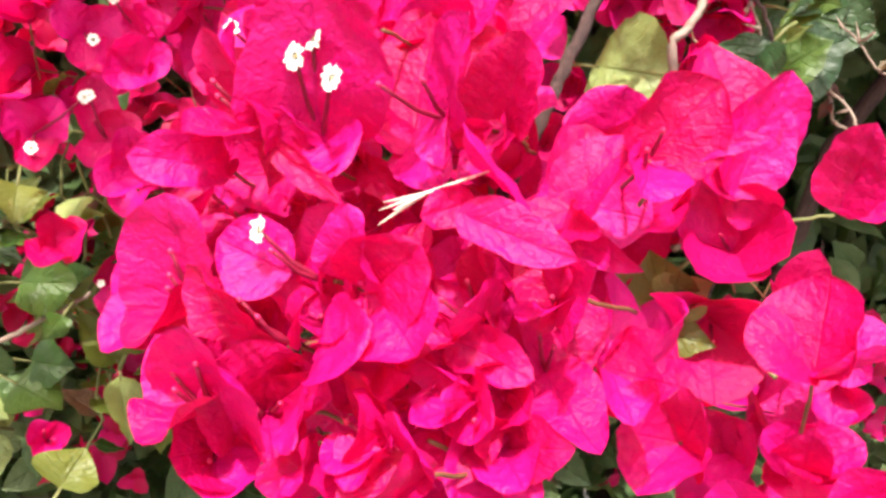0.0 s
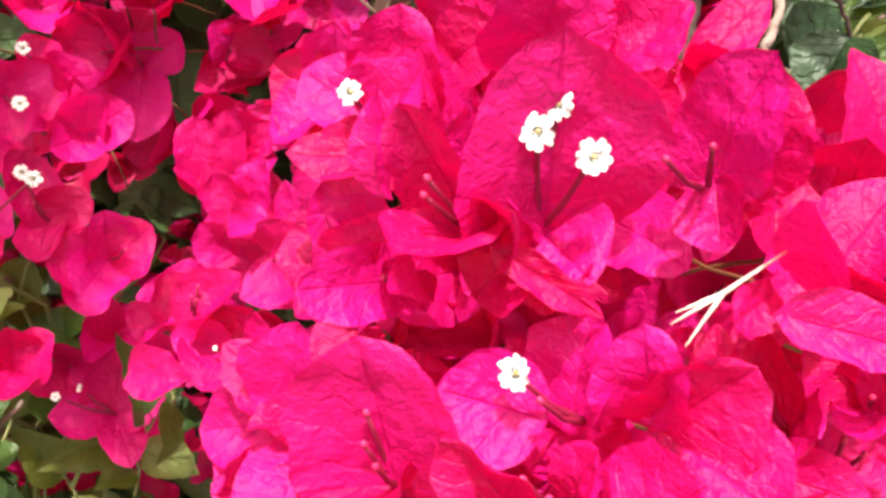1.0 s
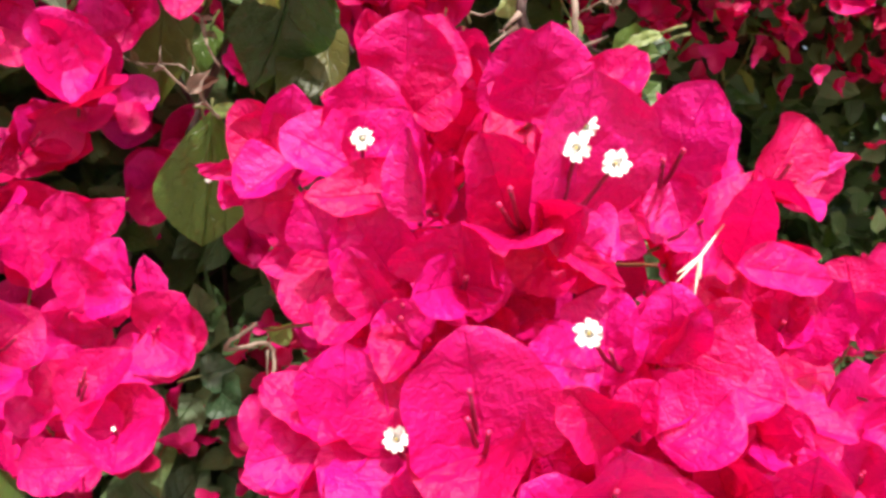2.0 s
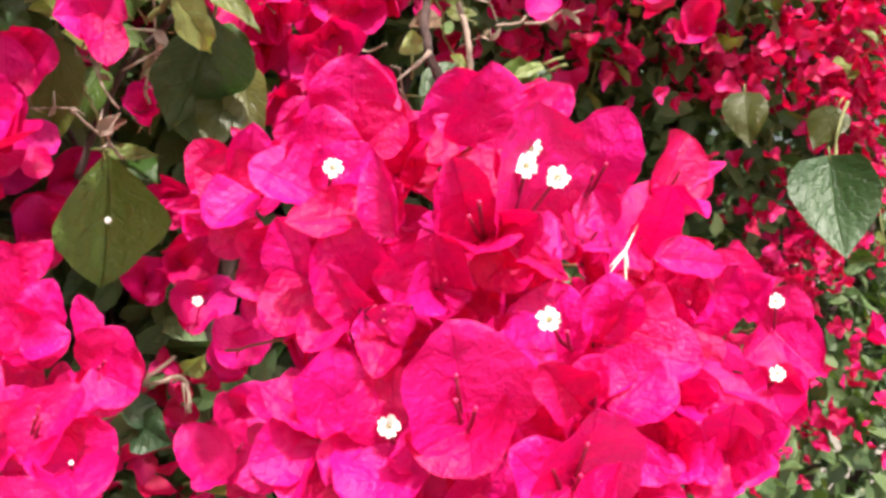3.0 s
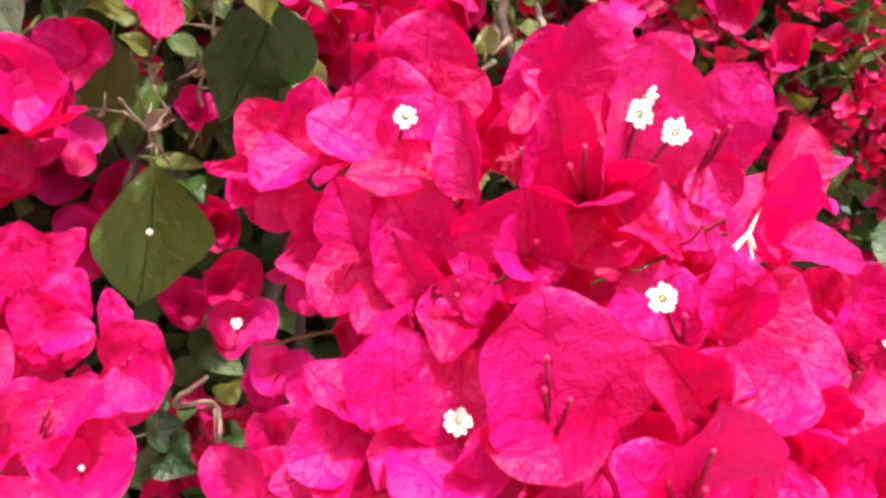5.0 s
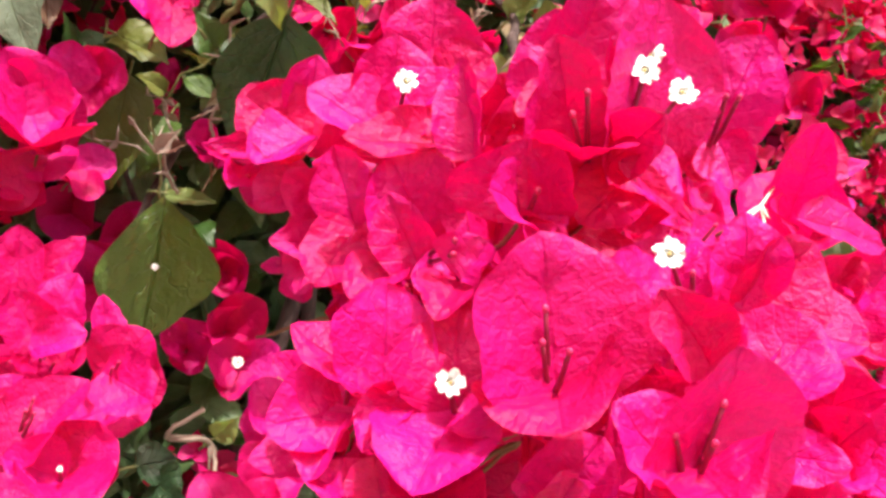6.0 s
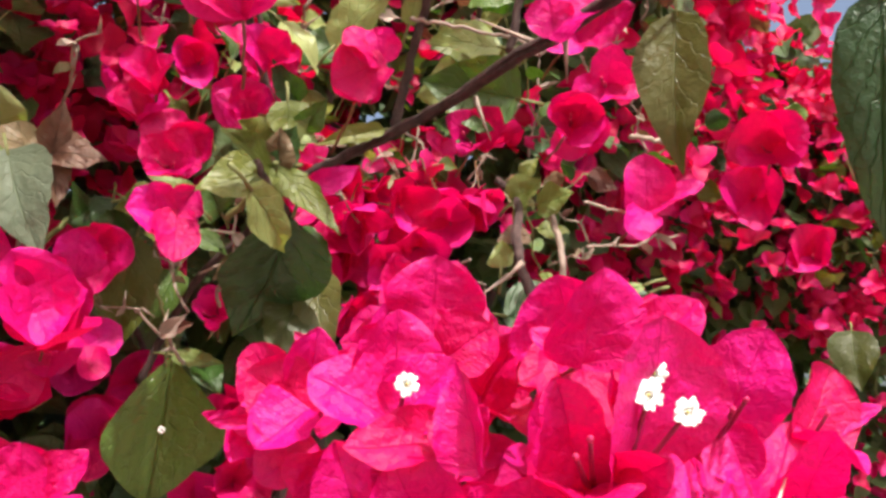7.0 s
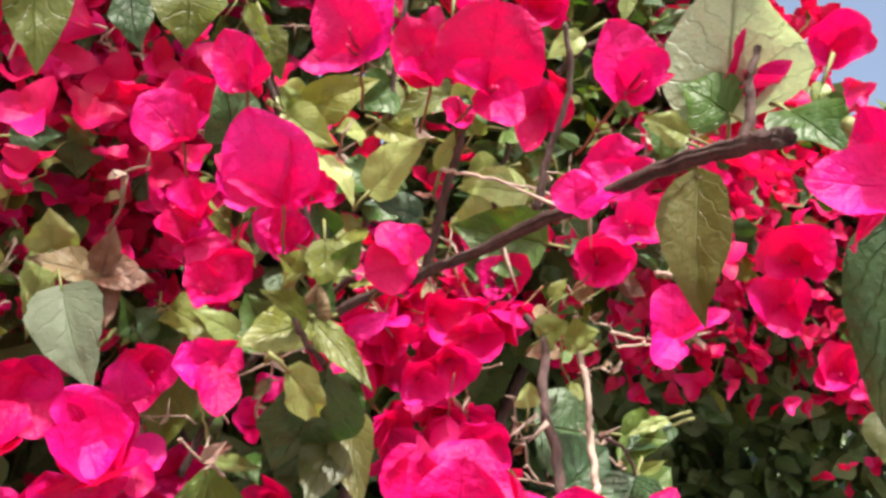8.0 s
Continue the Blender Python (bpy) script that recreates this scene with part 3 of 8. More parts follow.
def crowd(name, matrices, label):
    """Many blossoms too far or too deep to tell apart, in one mesh."""
    vs, fs, us, at = [], [], [], 0
    for k, m in enumerate(matrices):
        top = KIND[k % 6]
        for part in top.children:
            if not part.name.startswith("bract"):
                continue
            me = part.data
            co = np.empty(len(me.vertices) * 3, dtype=np.float32)
            me.vertices.foreach_get("co", co)
            w = np.array(m @ part.matrix_local)
            vs.append(co.reshape(-1, 3) @ w[:3, :3].T + w[:3, 3])
            quads = np.array([tuple(p.vertices) for p in me.polygons])
            uv = np.zeros((len(me.vertices), 2), dtype=np.float32)
            for loop, d in zip(me.loops, me.uv_layers[0].data):
                uv[loop.vertex_index] = d.uv
            fs.append(quads + at)
            us.append(uv)
            at += len(me.vertices)
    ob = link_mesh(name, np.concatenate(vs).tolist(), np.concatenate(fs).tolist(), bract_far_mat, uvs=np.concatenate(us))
    tagged(ob, label, "flowers", kind="stuff")


for p, size in FAR_THINGS:
    m = Matrix.Translation(p) @ facing_turn(rng, OUT, loose=0.45).to_4x4() @ Matrix.Scale(size / 0.032, 4)
    copy_thing(KIND[rng.randrange(6)], m)

# Small shaded blossoms deep under the branch
for i in range(40):
    x = rng.uniform(0.070, 0.140)
    p = Vector((x, 0.475 - 0.6 * (x - 0.07) + rng.uniform(-0.02, 0.05), rng.uniform(1.355, 1.46)))
    copy_thing(KIND[rng.randrange(6)], Matrix.Translation(p) @ facing_turn(rng, (-0.3, -0.6, -0.6), loose=0.4).to_4x4() @ Matrix.Scale(rng.uniform(0.55, 0.8), 4))

# Two blossoms on the furrowed branch
full_blossom(1200, (0.0228, 0.2818, 1.4568), (-0.6, -0.7, 0.3),
             [((0.0228, 0.2818, 1.4568), (0.0285, 0.2675, 1.4735), 0.020, 0.10, -0.10, (-0.55, -0.60, 0.55)),
              ((0.0228, 0.2818, 1.4568), (0.0172, 0.2803, 1.4697), 0.016, 0.14, -0.12, (-0.75, -0.60, -0.10))], stem_to=(0.0289, 0.2860, 1.4610))
full_blossom(1201, (-0.0360, 0.2883, 1.4274), (-0.6, -0.7, 0.2),
             [((-0.0360, 0.2883, 1.4274), (-0.0465, 0.2927, 1.4358), 0.017, 0.14, -0.12, (-0.50, -0.55, 0.70)),
              ((-0.0360, 0.2883, 1.4274), (-0.0466, 0.2966, 1.4195), 0.018, 0.12, -0.10, (-0.70, -0.70, -0.25)),
              ((-0.0360, 0.2883, 1.4274), (-0.0404, 0.2888, 1.4364), 0.014, 0.10, -0.10, (-0.75, -0.60, 0.10))], stem_to=(-0.0240, 0.3120, 1.4250))

# ---- blossoms of the big cluster and those round it ----
full_blossom(1000, (-0.0385, 0.2563, 1.3292), (-0.54, -0.83, 0.13),
             [((-0.0350, 0.2609, 1.3295), (-0.0401, 0.2592, 1.3551), 0.0233, 0.20, -0.05, (-0.39, -0.91, -0.14)),
              ((-0.0385, 0.2575, 1.3293), (-0.0579, 0.2658, 1.3368), 0.0197, 0.25, 0.00, (-0.22, -0.89, 0.40)),
              ((-0.0419, 0.2506, 1.3288), (-0.0350, 0.2411, 1.3442), 0.0187, 0.30, 0.05, (-0.87, -0.49, 0.09))],
             [((-0.0492, 0.2391, 1.3371), 0.0056, (-0.59, -0.80, 0.09))], label="pink bougainvillea blossom with open white florets")
full_blossom(1001, (-0.0241, 0.2665, 1.3494), (-0.48, -0.83, -0.27),
             [((-0.0217, 0.2685, 1.3505), (-0.0270, 0.2635, 1.3714), 0.0264, 0.15, -0.05, (-0.53, -0.78, -0.32)),
              ((-0.0243, 0.2763, 1.3520), (-0.0360, 0.2714, 1.3709), 0.0128, 0.30, 0.05, (-0.07, -0.95, -0.29)),
              ((-0.0264, 0.2547, 1.3455), (-0.0213, 0.2462, 1.3547), 0.0183, 0.30, 0.00, (-0.76, -0.63, -0.16))])
full_blossom(1002, (-0.0373, 0.2302, 1.3244), (-0.76, -0.65, 0.09),
             [((-0.0400, 0.2240, 1.3219), (-0.0460, 0.2256, 1.3408), 0.0147, 0.50, 0.00, (-0.93, -0.23, -0.27)),
              ((-0.0357, 0.2370, 1.3273), (-0.0587, 0.2450, 1.3205), 0.0150, 0.30, 0.05, (-0.41, -0.72, 0.56)),
              ((-0.0362, 0.2295, 1.3240), (-0.0445, 0.2364, 1.3330), 0.0127, 0.40, 0.00, (-0.66, -0.75, -0.03))])
full_blossom(1003, (-0.0489, 0.2784, 1.3300), (-0.53, -0.84, 0.07),
             [((-0.0476, 0.2785, 1.3278), (-0.0638, 0.2855, 1.3356), 0.0226, 0.30, 0.05, (-0.43, -0.90, -0.08)),
              ((-0.0504, 0.2763, 1.3288), (-0.0617, 0.2763, 1.3185), 0.0189, 0.25, 0.00, (-0.53, -0.61, 0.59)),
              ((-0.0488, 0.2804, 1.3333), (-0.0504, 0.2752, 1.3494), 0.0161, 0.40, 0.00, (-0.50, -0.81, -0.31))])
full_blossom(1004, (-0.0504, 0.2845, 1.3237), (-0.38, -0.93, -0.01),
             [((-0.0568, 0.2874, 1.3268), (-0.0683, 0.2915, 1.3239), 0.0056, 0.35, 0.10, (-0.21, -0.89, -0.40)),
              ((-0.0439, 0.2816, 1.3207), (-0.0564, 0.2843, 1.3109), 0.0182, 0.30, 0.00, (-0.48, -0.79, 0.39))])
full_blossom(1005, (-0.0433, 0.2621, 1.3059), (-0.45, -0.89, 0.08),
             [((-0.0436, 0.2579, 1.3066), (-0.0547, 0.2566, 1.3232), 0.0154, 0.30, 0.00, (-0.44, -0.82, -0.36)),
              ((-0.0449, 0.2566, 1.3067), (-0.0543, 0.2541, 1.2915), 0.0169, 0.20, 0.00, (-0.51, -0.73, 0.44)),
              ((-0.0413, 0.2717, 1.3044), (-0.0555, 0.2759, 1.3015), 0.0114, 0.35, 0.00, (-0.31, -0.94, 0.14))])
full_blossom(1006, (-0.0392, 0.2398, 1.3007), (-0.59, -0.80, -0.08),
             [((-0.0361, 0.2400, 1.3056), (-0.0511, 0.2400, 1.3203), 0.0241, 0.30, 0.00, (-0.43, -0.79, -0.43)),
              ((-0.0391, 0.2371, 1.2978), (-0.0515, 0.2383, 1.3116), 0.0145, 0.20, -0.05, (-0.55, -0.71, -0.43)),
              ((-0.0424, 0.2424, 1.2986), (-0.0532, 0.2417, 1.2892), 0.0140, 0.30, 0.00, (-0.53, -0.54, 0.66))],
             [((-0.0443, 0.2251, 1.3030), 0.0000, (-0.64, -0.76, 0.13)), ((-0.0454, 0.2204, 1.3002), 0.0000, (-0.64, -0.75, 0.14))])
full_blossom(1007, (-0.0374, 0.2103, 1.3091), (-0.37, -0.84, 0.38),
             [((-0.0368, 0.2100, 1.3086), (-0.0426, 0.2079, 1.3229), 0.0296, 0.40, 0.00, (-0.73, -0.58, -0.38)),
              ((-0.0376, 0.2105, 1.3094), (-0.0573, 0.2002, 1.3097), 0.0146, 0.25, 0.00, (0.44, -0.82, 0.38)),
              ((-0.0376, 0.2105, 1.3094), (-0.0342, 0.2014, 1.3073), 0.0087, 0.30, 0.10, (-0.48, -0.36, 0.80))],
             [((-0.0428, 0.2023, 1.3122), 0.0000, (-0.62, -0.75, 0.25))])
full_blossom(1008, (-0.0391, 0.2241, 1.2956), (-0.58, -0.64, 0.50),
             [((-0.0394, 0.2235, 1.2955), (-0.0502, 0.2181, 1.2878), 0.0137, 0.25, 0.00, (-0.39, -0.40, 0.83)),
              ((-0.0352, 0.2290, 1.2953), (-0.0453, 0.2327, 1.2964), 0.0142, 0.40, 0.00, (-0.27, -0.85, 0.45)),
              ((-0.0427, 0.2198, 1.2961), (-0.0405, 0.2162, 1.3041), 0.0152, 0.40, 0.00, (-0.89, -0.45, 0.04))],
             [((-0.0451, 0.2207, 1.3029), 0.0000, (-0.64, -0.70, 0.31))])
full_blossom(1009, (-0.0166, 0.2067, 1.3221), (0.02, -1.00, 0.09),
             [((-0.0166, 0.2067, 1.3221), (-0.0244, 0.1929, 1.3548), 0.0349, 0.20, 0.00, (0.21, -0.92, -0.34)),
              ((-0.0166, 0.2067, 1.3221), (-0.0104, 0.1942, 1.3181), 0.0192, 0.20, -0.05, (-0.56, -0.49, 0.67)),
              ((-0.0166, 0.2067, 1.3221), (-0.0352, 0.1957, 1.3443), 0.0076, 0.30, 0.00, (0.40, -0.91, -0.11))],
             [((-0.0246, 0.1958, 1.3400), 0.0064, (-0.57, -0.82, 0.07)), ((-0.0220, 0.1970, 1.3444), 0.0058, (-0.58, -0.82, 0.05)), ((-0.0160, 0.1930, 1.3379), 0.0062, (-0.60, -0.80, 0.08))], label="pink bougainvillea blossom with open white florets")
full_blossom(1010, (-0.0127, 0.2197, 1.3476), (-0.58, -0.81, -0.04),
             [((-0.0172, 0.2199, 1.3463), (-0.0234, 0.2114, 1.3657), 0.0228, 0.15, -0.06, (-0.35, -0.81, -0.47)),
              ((-0.0096, 0.2091, 1.3501), (-0.0028, 0.2021, 1.3628), 0.0144, 0.35, 0.00, (-0.90, -0.31, 0.31)),
              ((-0.0113, 0.2299, 1.3464), (-0.0211, 0.2330, 1.3534), 0.0079, 0.30, 0.00, (-0.26, -0.96, 0.07))])
full_blossom(1011, (0.0099, 0.2043, 1.3336), (-0.84, -0.52, -0.15),
             [((0.0085, 0.2024, 1.3347), (0.0072, 0.1910, 1.3579), 0.0213, 0.12, -0.05, (-0.87, -0.43, -0.26)),
              ((0.0116, 0.2092, 1.3301), (0.0188, 0.1967, 1.3368), 0.0084, 0.30, 0.00, (-0.74, -0.60, -0.31)),
              ((0.0095, 0.2011, 1.3360), (0.0111, 0.1958, 1.3253), 0.0144, 0.30, 0.00, (-0.85, -0.51, 0.12))],
             [((0.0024, 0.1923, 1.3423), 0.0000, (-0.84, -0.55, -0.02)), ((-0.0059, 0.1899, 1.3396), 0.0000, (-0.83, -0.55, -0.01))])
full_blossom(1012, (-0.0273, 0.2049, 1.3211), (-0.81, -0.59, 0.01),
             [((-0.0285, 0.2064, 1.3208), (-0.0455, 0.1997, 1.3406), 0.0171, 0.40, 0.00, (-0.29, -0.80, -0.52)),
              ((-0.0251, 0.2020, 1.3215), (-0.0272, 0.1873, 1.3301), 0.0133, 0.30, 0.05, (-0.88, -0.13, -0.45)),
              ((-0.0285, 0.2062, 1.3210), (-0.0435, 0.1920, 1.3181), 0.0207, 0.20, 0.05, (-0.16, -0.03, 0.99))],
             [((-0.0400, 0.1957, 1.3305), 0.0000, (-0.77, -0.64, 0.07)), ((-0.0393, 0.1993, 1.3271), 0.0000, (-0.76, -0.64, 0.08)), ((-0.0229, 0.2123, 1.3265), 0.0000, (-0.76, -0.64, 0.08))])
full_blossom(1013, (-0.0202, 0.2007, 1.3199), (-0.57, -0.79, 0.22),
             [((-0.0269, 0.1966, 1.3208), (-0.0080, 0.1934, 1.3130), 0.0066, 0.30, 0.05, (-0.16, -0.99, 0.01)),
              ((-0.0203, 0.2017, 1.3197), (-0.0268, 0.2057, 1.3095), 0.0189, 0.40, 0.00, (-0.71, -0.68, 0.19)),
              ((-0.0134, 0.2037, 1.3191), (-0.0154, 0.1992, 1.3097), 0.0185, 0.30, 0.00, (-0.72, -0.55, 0.42))])
full_blossom(1014, (0.0565, 0.2096, 1.3237), (-0.44, -0.84, -0.31),
             [((0.0347, 0.1985, 1.3174), (0.0126, 0.1796, 1.3397), 0.0142, 0.30, 0.00, (-0.62, -0.18, -0.77)),
              ((0.0186, 0.1907, 1.3208), (0.0087, 0.1838, 1.3167), 0.0092, 0.20, 0.00, (0.36, -0.80, 0.48)),
              ((0.1162, 0.2398, 1.3328), (0.1141, 0.2301, 1.3567), 0.0201, 0.25, 0.00, (-0.63, -0.70, -0.34))])
full_blossom(1015, (0.0954, 0.2576, 1.3279), (0.11, -0.99, 0.01),
             [((0.0952, 0.2576, 1.3277), (0.0803, 0.2731, 1.3661), 0.0302, 0.20, 0.00, (0.09, -0.91, 0.40)),
              ((0.0952, 0.2576, 1.3277), (0.0984, 0.2621, 1.3636), 0.0257, 0.30, 0.00, (0.32, -0.94, 0.09)),
              ((0.0952, 0.2576, 1.3277), (0.0963, 0.2619, 1.3571), 0.0255, 0.25, 0.00, (0.15, -0.98, 0.14)),
              ((0.0961, 0.2575, 1.3287), (0.1081, 0.2601, 1.3221), 0.0176, 0.20, 0.05, (-0.15, -0.79, -0.59))])
full_blossom(1016, (-0.0080, 0.1906, 1.2951), (-0.58, -0.81, 0.09),
             [((-0.0160, 0.1905, 1.2954), (-0.0329, 0.1944, 1.2971), 0.0190, 0.20, 0.00, (-0.16, -0.89, 0.42)),
              ((0.0008, 0.1860, 1.2978), (-0.0054, 0.1836, 1.3160), 0.0177, 0.30, 0.00, (-0.46, -0.85, -0.27)),
              ((-0.0089, 0.1953, 1.2920), (-0.0085, 0.1979, 1.3123), 0.0206, 0.20, 0.00, (-0.91, -0.41, 0.07))],
             [((-0.0231, 0.1869, 1.3043), 0.0062, (-0.73, -0.66, 0.18)), ((-0.0192, 0.1843, 1.3014), 0.0000, (-0.74, -0.65, 0.19))], label="pink bougainvillea blossom with open white florets")
full_blossom(1017, (-0.0342, 0.2004, 1.2761), (-0.57, -0.74, 0.35),
             [((-0.0349, 0.1987, 1.2759), (-0.0470, 0.1964, 1.3037), 0.0345, 0.25, -0.05, (-0.44, -0.86, -0.26)),
              ((-0.0360, 0.1979, 1.2766), (-0.0467, 0.1863, 1.2716), 0.0278, 0.30, 0.00, (-0.41, -0.02, 0.91)),
              ((-0.0317, 0.2045, 1.2760), (-0.0362, 0.2083, 1.2823), 0.0156, 0.30, 0.00, (-0.48, -0.86, 0.18))],
             [((-0.0429, 0.1966, 1.2909), 0.0000, (-0.67, -0.68, 0.31)), ((-0.0423, 0.1969, 1.2851), 0.0000, (-0.66, -0.67, 0.33)), ((-0.0408, 0.1919, 1.2841), 0.0000, (-0.67, -0.66, 0.33))])
full_blossom(1018, (-0.0112, 0.1811, 1.2834), (-0.82, -0.57, -0.01),
             [((-0.0194, 0.1790, 1.2853), (-0.0346, 0.1778, 1.2962), 0.0153, 0.30, 0.00, (-0.20, -0.90, -0.38)),
              ((-0.0046, 0.1793, 1.2824), (0.0045, 0.1712, 1.2959), 0.0221, 0.15, -0.06, (-0.86, -0.36, 0.37)),
              ((-0.0096, 0.1851, 1.2826), (-0.0091, 0.1809, 1.2963), 0.0118, 0.30, 0.00, (-0.98, -0.18, -0.02))],
             [((-0.0222, 0.1766, 1.2923), 0.0000, (-0.81, -0.55, 0.19)), ((-0.0179, 0.1759, 1.2899), 0.0000, (-0.82, -0.54, 0.20))])
full_blossom(1019, (0.0119, 0.1864, 1.2786), (-0.92, -0.22, 0.33),
             [((0.0152, 0.1868, 1.2752), (0.0203, 0.1799, 1.2830), 0.0169, 0.30, 0.00, (-0.85, -0.03, 0.53)),
              ((0.0087, 0.1861, 1.2820), (0.0148, 0.1729, 1.2871), 0.0175, 0.30, 0.00, (-0.92, -0.39, 0.11))])
full_blossom(1020, (-0.0230, 0.1778, 1.2653), (-0.46, -0.84, 0.30),
             [((-0.0182, 0.1802, 1.2624), (-0.0286, 0.1660, 1.2887), 0.0309, 0.25, 0.00, (-0.22, -0.82, -0.53)),
              ((-0.0262, 0.1771, 1.2655), (-0.0398, 0.1830, 1.2763), 0.0176, 0.35, 0.05, (-0.16, -0.94, 0.31)),
              ((-0.0247, 0.1762, 1.2681), (-0.0320, 0.1622, 1.2639), 0.0222, 0.25, -0.05, (-0.56, 0.05, 0.83))],
             [((-0.0271, 0.1706, 1.2791), 0.0000, (-0.70, -0.63, 0.34)), ((-0.0322, 0.1754, 1.2730), 0.0000, (-0.68, -0.64, 0.36)), ((-0.0300, 0.1697, 1.2729), 0.0000, (-0.69, -0.63, 0.36))])
full_blossom(1021, (-0.0035, 0.1756, 1.2671), (-0.93, 0.02, 0.36),
             [((-0.0060, 0.1786, 1.2713), (-0.0047, 0.1605, 1.2731), 0.0120, 0.20, -0.05, (-0.92, -0.03, 0.38)),
              ((-0.0009, 0.1726, 1.2628), (-0.0008, 0.1606, 1.2651), 0.0124, 0.30, 0.00, (-0.94, 0.06, 0.34))])
full_blossom(1022, (0.0064, 0.1876, 1.2986), (-0.63, -0.77, 0.09),
             [((0.0033, 0.1877, 1.2970), (0.0094, 0.1770, 1.3129), 0.0236, 0.30, 0.00, (-0.45, -0.81, -0.37)),
              ((0.0033, 0.1877, 1.2970), (0.0153, 0.1676, 1.2933), 0.0235, 0.20, 0.00, (-0.63, -0.49, 0.60)),
              ((0.0125, 0.1874, 1.3019), (0.0094, 0.1901, 1.3147), 0.0098, 0.30, 0.00, (-0.62, -0.78, 0.02))])
full_blossom(1023, (0.0428, 0.1853, 1.3077), (-0.90, -0.43, 0.04),
             [((0.0173, 0.1842, 1.3193), (0.0411, 0.1775, 1.3170), 0.0124, 0.30, 0.03, (-0.23, -0.92, 0.32)),
              ((0.0433, 0.1864, 1.2999), (0.0453, 0.1754, 1.3182), 0.0202, 0.20, 0.00, (-0.96, -0.28, -0.06)),
              ((0.0678, 0.1853, 1.3038), (0.0643, 0.1748, 1.3146), 0.0183, 0.40, 0.00, (-0.97, 0.16, -0.15))])
full_blossom(1024, (0.0187, 0.1748, 1.2741), (-0.92, -0.11, 0.38),
             [((0.0150, 0.1698, 1.2710), (0.0138, 0.1618, 1.2780), 0.0125, 0.30, 0.00, (-0.99, 0.06, -0.10)),
              ((0.0132, 0.1688, 1.2708), (0.0080, 0.1585, 1.2669), 0.0141, 0.30, 0.00, (-0.54, -0.04, 0.84)),
              ((0.0279, 0.1859, 1.2805), (0.0335, 0.1704, 1.2804), 0.0178, 0.20, 0.00, (-0.90, -0.33, 0.28))])
full_blossom(1025, (-0.0515, 0.2293, 1.2721), (-0.26, -0.76, 0.60),
             [((-0.0510, 0.2325, 1.2721), (-0.0671, 0.2395, 1.2826), 0.0150, 0.35, 0.00, (-0.08, -0.88, 0.47)),
              ((-0.0505, 0.2297, 1.2717), (-0.0531, 0.2293, 1.2932), 0.0232, 0.35, 0.00, (-0.60, -0.79, -0.09)),
              ((-0.0528, 0.2258, 1.2724), (-0.0604, 0.2215, 1.2729), 0.0091, 0.30, 0.00, (0.09, -0.06, 0.99))])
full_blossom(1026, (-0.0525, 0.2318, 1.2689), (-0.43, -0.59, 0.68),
             [((-0.0545, 0.2364, 1.2666), (-0.0698, 0.2387, 1.2637), 0.0201, 0.35, 0.00, (-0.21, -0.88, 0.42)),
              ((-0.0540, 0.2336, 1.2672), (-0.0665, 0.2285, 1.2564), 0.0165, 0.25, -0.05, (-0.57, -0.26, 0.78)),
              ((-0.0491, 0.2255, 1.2728), (-0.0603, 0.2203, 1.2623), 0.0110, 0.30, 0.00, (-0.44, -0.53, 0.73))])
full_blossom(1027, (-0.0429, 0.2161, 1.2707), (-0.68, -0.45, 0.58),
             [((-0.0432, 0.2171, 1.2708), (-0.0580, 0.2055, 1.2578), 0.0256, 0.20, -0.05, (-0.50, -0.28, 0.82)),
              ((-0.0422, 0.2172, 1.2706), (-0.0442, 0.2189, 1.2899), 0.0258, 0.25, 0.00, (-0.61, -0.80, 0.01)),
              ((-0.0434, 0.2139, 1.2709), (-0.0414, 0.1999, 1.2702), 0.0172, 0.35, 0.00, (-0.70, -0.13, 0.71))],
             [((-0.0476, 0.2134, 1.2761), 0.0060, (-0.66, -0.62, 0.42))], label="pink bougainvillea blossom with open white florets")
full_blossom(1028, (-0.0339, 0.1988, 1.2557), (-0.77, -0.60, -0.21),
             [((-0.0346, 0.1976, 1.2562), (-0.0314, 0.1910, 1.2713), 0.0206, 0.50, 0.10, (-0.81, -0.58, -0.08)),
              ((-0.0328, 0.2009, 1.2548), (-0.0362, 0.2050, 1.2696), 0.0106, 0.50, 0.10, (-0.46, -0.87, 0.14)),
              ((-0.0343, 0.1979, 1.2560), (-0.0389, 0.1879, 1.2643), 0.0109, 0.40, 0.10, (-0.77, -0.15, -0.61))])
full_blossom(1029, (-0.0519, 0.2239, 1.2533), (-0.45, -0.88, 0.12),
             [((-0.0508, 0.2258, 1.2529), (-0.0656, 0.2308, 1.2561), 0.0106, 0.30, 0.00, (-0.11, -0.75, 0.65)),
              ((-0.0530, 0.2220, 1.2538), (-0.0569, 0.2202, 1.2613), 0.0116, 0.40, 0.00, (-0.60, -0.65, -0.46))])
full_blossom(1100, (-0.0511, 0.3775, 1.2602), (-0.57, -0.81, 0.09),
             [((-0.0523, 0.3728, 1.2589), (-0.0452, 0.3665, 1.2769), 0.0258, 0.20, 0.00, (-0.58, -0.81, -0.06)),
              ((-0.0550, 0.3692, 1.2615), (-0.0445, 0.3508, 1.2558), 0.0222, 0.30, 0.05, (-0.74, -0.54, 0.39)),
              ((-0.0461, 0.3906, 1.2603), (-0.0531, 0.3912, 1.2864), 0.0135, 0.30, 0.00, (-0.30, -0.95, -0.06))],
             [((-0.0539, 0.3624, 1.2657), 0.0000, (-0.45, -0.86, 0.24)), ((-0.0554, 0.3630, 1.2637), 0.0000, (-0.44, -0.86, 0.25))])
